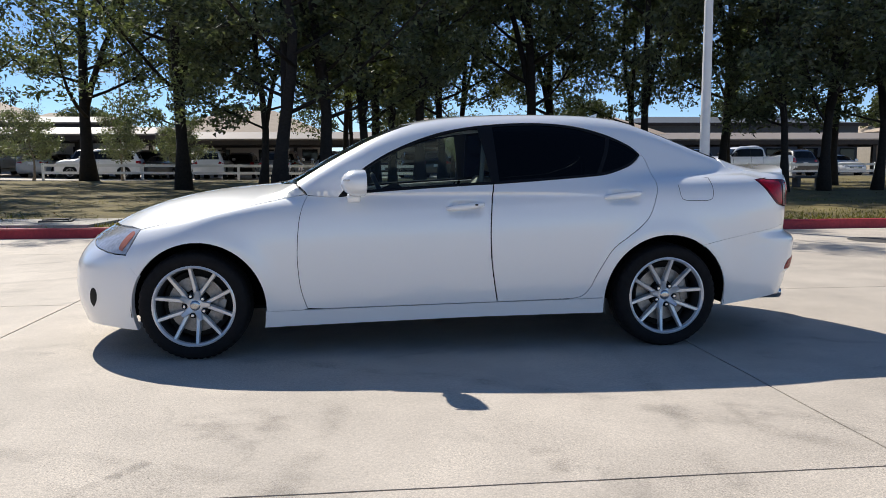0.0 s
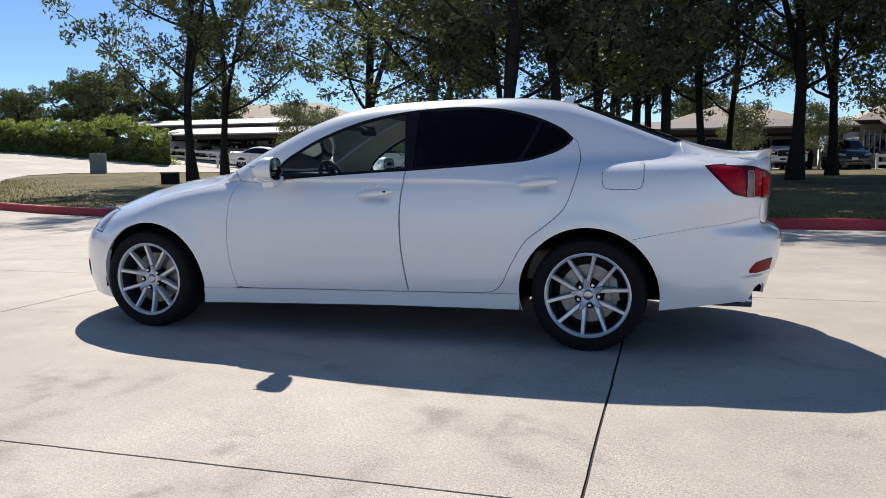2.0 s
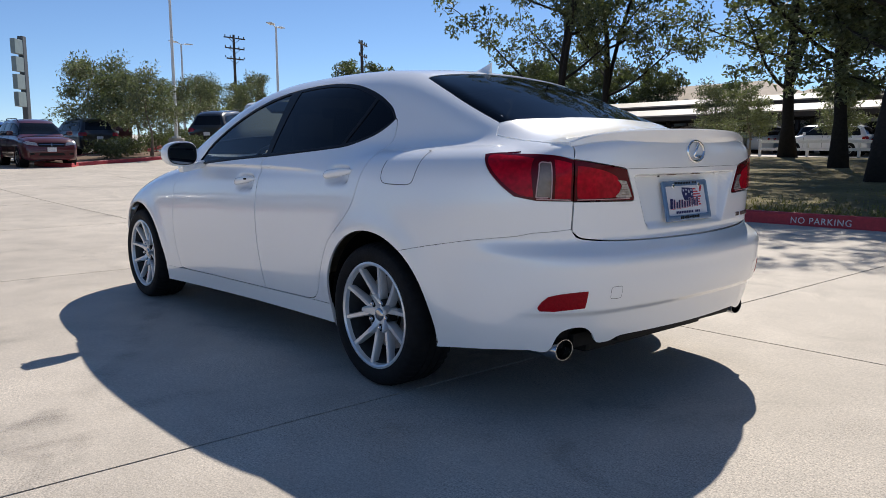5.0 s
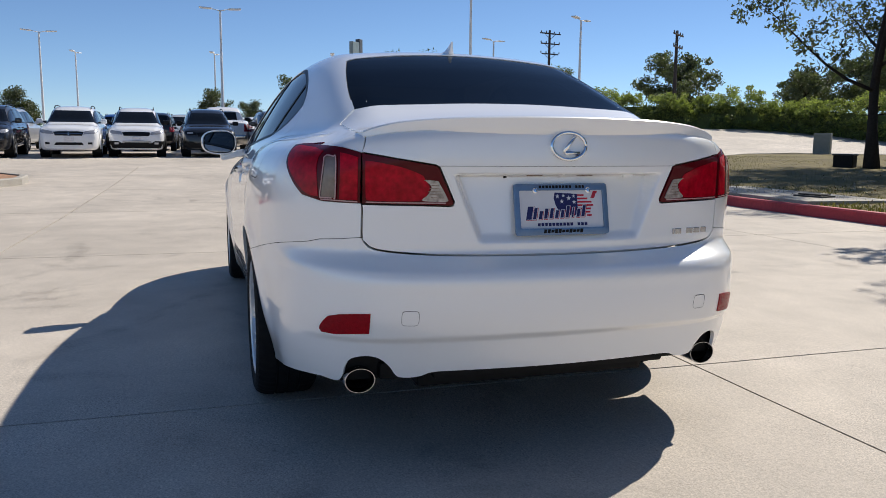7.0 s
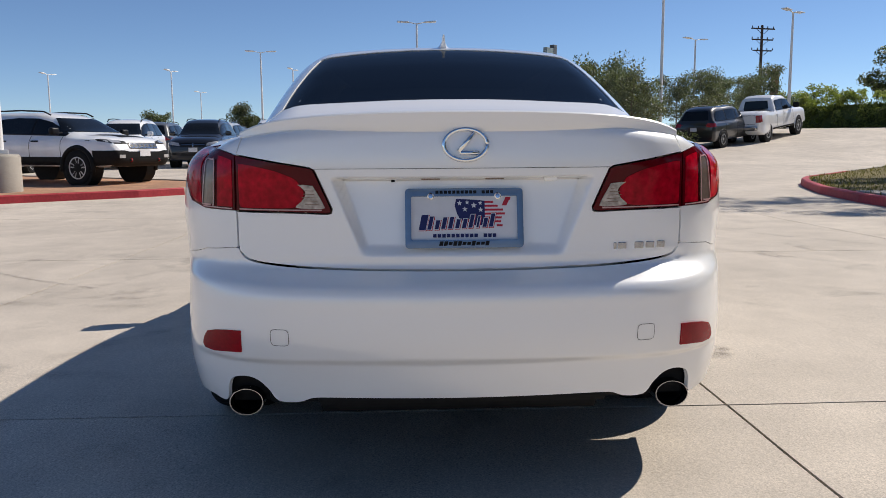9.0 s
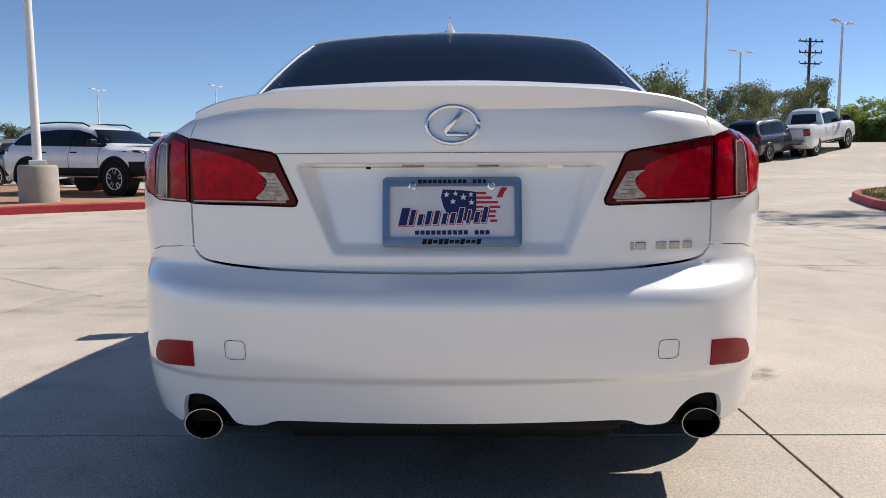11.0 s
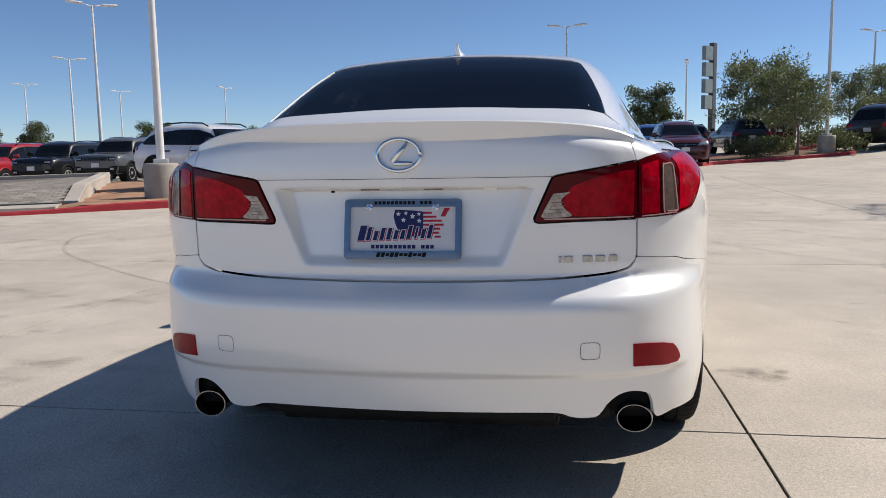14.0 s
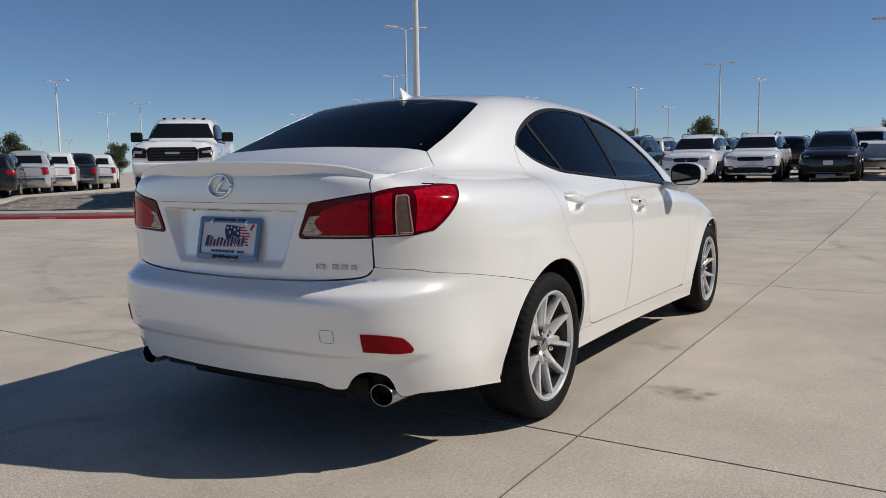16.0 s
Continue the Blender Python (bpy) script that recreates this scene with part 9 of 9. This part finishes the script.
def border(a0, b0, a1, b1, steps, wide):
    """A concrete edging from (a0, b0) to (a1, b1) in the field's own axes; steps: (share of the way, height of its top)."""
    pa, pb = org + e1 * a0 + e2 * b0, org + e1 * a1 + e2 * b1
    u_ = (pb - pa) / np.linalg.norm(pb - pa)
    n_ = np.array((-u_[1], u_[0])) * wide / 2
    v_, f_ = [], []
    for sh, top_ in steps:
        c_ = pa + (pb - pa) * sh
        g_ = float(gz(*c_))
        v_ += [(*(c_ - n_), g_ - 0.05), (*(c_ - n_ * 0.96), g_ + top_ - 0.015), (*(c_ - n_ * 0.90), g_ + top_), (*(c_ + n_ * 0.90), g_ + top_), (*(c_ + n_ * 0.96), g_ + top_ - 0.015), (*(c_ + n_), g_ - 0.05)]
    for k_ in range(len(steps) - 1):
        for j_ in range(5):
            f_.append((6 * k_ + j_, 6 * k_ + j_ + 1, 6 * k_ + j_ + 7, 6 * k_ + j_ + 6))
    e_ = 6 * (len(steps) - 1)
    f_ += [(0, 5, 4, 3, 2, 1), (e_, e_ + 1, e_ + 2, e_ + 3, e_ + 4, e_ + 5)]
    b_m = bmesh.new()
    vs_ = [b_m.verts.new(tuple(map(float, p_))) for p_ in v_]
    for q_ in f_:
        b_m.faces.new([vs_[i_] for i_ in q_])
    bmesh.ops.recalc_face_normals(b_m, faces=b_m.faces)
    part("border", b_m, M_EDGING, pav)


M_EDGING = concrete("edging_concrete", (0.50, 0.45, 0.39))
border(-4.6, -0.12, 8.7, -0.12, [(k / 6, 0.105) for k in range(7)], 1.08)
border(8.85, 0.42, 8.85, 9.9, [(0.0, 0.13), (0.22, 0.42), (1.0, 0.46)], 0.30)
border(-0.45, 0.42, -0.45, 9.9, [(0.0, 0.13), (0.22, 0.40), (1.0, 0.46)], 0.30)
border(-0.45, 9.9, 8.85, 9.9, [(0.0, 0.46), (1.0, 0.46)], 0.30)
# metal cover set in the paving, oil mark
mh = thing("manhole_cover", "dark round iron cover set in the paving", "manhole cover", pose(6.9, 5.0, 0.001))
part("cover", lathe_bm([(0.0, 0.006), (0.40, 0.006), (0.42, 0.003), (0.42, -0.01)], 40), mat("cast_iron", (0.10, 0.095, 0.09), 0.7, metal=0.3, vary=0.2, scale=20, bump=0.6, bump_scale=40), mh)


# old tyre marks and an oil spot on the slabs
def stain_mat(name, color, strength, scale):
    m = bpy.data.materials.new(name)
    m.use_nodes = True
    t, ln = m.node_tree, m.node_tree.links
    b = t.nodes["Principled BSDF"]
    b.inputs["Base Color"].default_value = (*color, 1)
    b.inputs["Roughness"].default_value = 0.8
    geo = t.nodes.new("ShaderNodeNewGeometry")
    n = t.nodes.new("ShaderNodeTexNoise")
    n.inputs["Scale"].default_value = scale
    n.inputs["Detail"].default_value = 6
    ln.new(geo.outputs["Position"], n.inputs["Vector"])
    r = t.nodes.new("ShaderNodeMapRange")
    ln.new(n.outputs[0], r.inputs[0])
    for k, v in enumerate((0.40, 0.66, 0.0, strength)):
        r.inputs[k + 1].default_value = v
    at = t.nodes.new("ShaderNodeAttribute")
    at.attribute_name = "soft"
    mu = t.nodes.new("ShaderNodeMath")
    mu.operation = "MULTIPLY"
    ln.new(r.outputs[0], mu.inputs[0])
    ln.new(at.outputs["Fac"], mu.inputs[1])
    ln.new(mu.outputs[0], b.inputs["Alpha"])
    return m


def soft_sheet(name, verts, faces, soft, material, label, category):
    ob = link_mesh(name, verts, faces, material, pavement, label)
    a = ob.data.attributes.new("soft", "FLOAT", "POINT")
    a.data.foreach_set("value", [float(s) for s in soft])
    return ob


M_TYREMARK = stain_mat("tyre_mark_stain", (0.13, 0.12, 0.105), 0.16, 5)
M_OIL = stain_mat("oil_stain", (0.16, 0.14, 0.12), 0.62, 7)
M_FAINT = stain_mat("faint_stain", (0.20, 0.175, 0.15), 0.24, 7)


def tyre_mark(cx, cy, r, a0, a1, width=0.16):
    v, f, s = [], [], []
    n = 40
    for i in range(n + 1):
        a = radians(a0 + (a1 - a0) * i / n)
        e = min(1.0, 4 * min(i, n - i) / n)
        for k, q in enumerate((-0.5, -0.2, 0.2, 0.5)):
            x, y = cx + (r + q * width) * math.cos(a), cy + (r + q * width) * math.sin(a)
            v.append((x, y, float(gz(x, y)) + 0.0025))
            s.append(e if k in (1, 2) else 0.0)
    for i in range(n):
        for k in range(3):
            f.append((4 * i + k, 4 * i + 4 + k, 4 * i + 5 + k, 4 * i + 1 + k))
    return soft_sheet("tyre_mark", v, f, s, M_TYREMARK, "faint curved tyre mark", "stain")


for cx, cy, r, a0, a1 in ((-3.0, -6.5, 4.4, 20, 110), (-3.0, -6.5, 5.9, 25, 105), (9.0, 9.5, 7.0, 200, 260), (-8.0, -1.0, 9.0, -60, 10), (-8.0, -1.0, 7.5, -60, 5), (-9, 12, 11.0, 250, 320), (-9, 12, 9.5, 255, 318)):
    tyre_mark(cx, cy, r, a0, a1)


def spot(cx, cy, rx, ry, material, label):
    v, f, s = [(cx, cy, float(gz(cx, cy)) + 0.0028)], [], [1.0]
    n = 24
    for k, e in ((0.55, 0.9), (1.0, 0.0)):
        for i in range(n):
            a = 2 * math.pi * i / n
            w = 1 + 0.18 * math.sin(3 * a + cx) + 0.1 * math.sin(7 * a + cy)
            x, y = cx + rx * k * w * math.cos(a), cy + ry * k * w * math.sin(a)
            v.append((x, y, float(gz(x, y)) + 0.0028))
            s.append(e)
    for i in range(n):
        j = (i + 1) % n
        f += [(0, 1 + i, 1 + j), (1 + i, 1 + n + i, 1 + n + j), (1 + i, 1 + n + j, 1 + j)]
    return soft_sheet("oil_spot", v, f, s, material, label, "stain")


spot(0.77, 1.26, 0.13, 0.17, M_OIL, "dark oil spot")
rq = random.Random(17)
for _ in range(22):
    spot(rq.uniform(-9, 7), rq.uniform(-6, 6.5), rq.uniform(0.08, 0.35), rq.uniform(0.06, 0.25), M_FAINT, "faint stain")
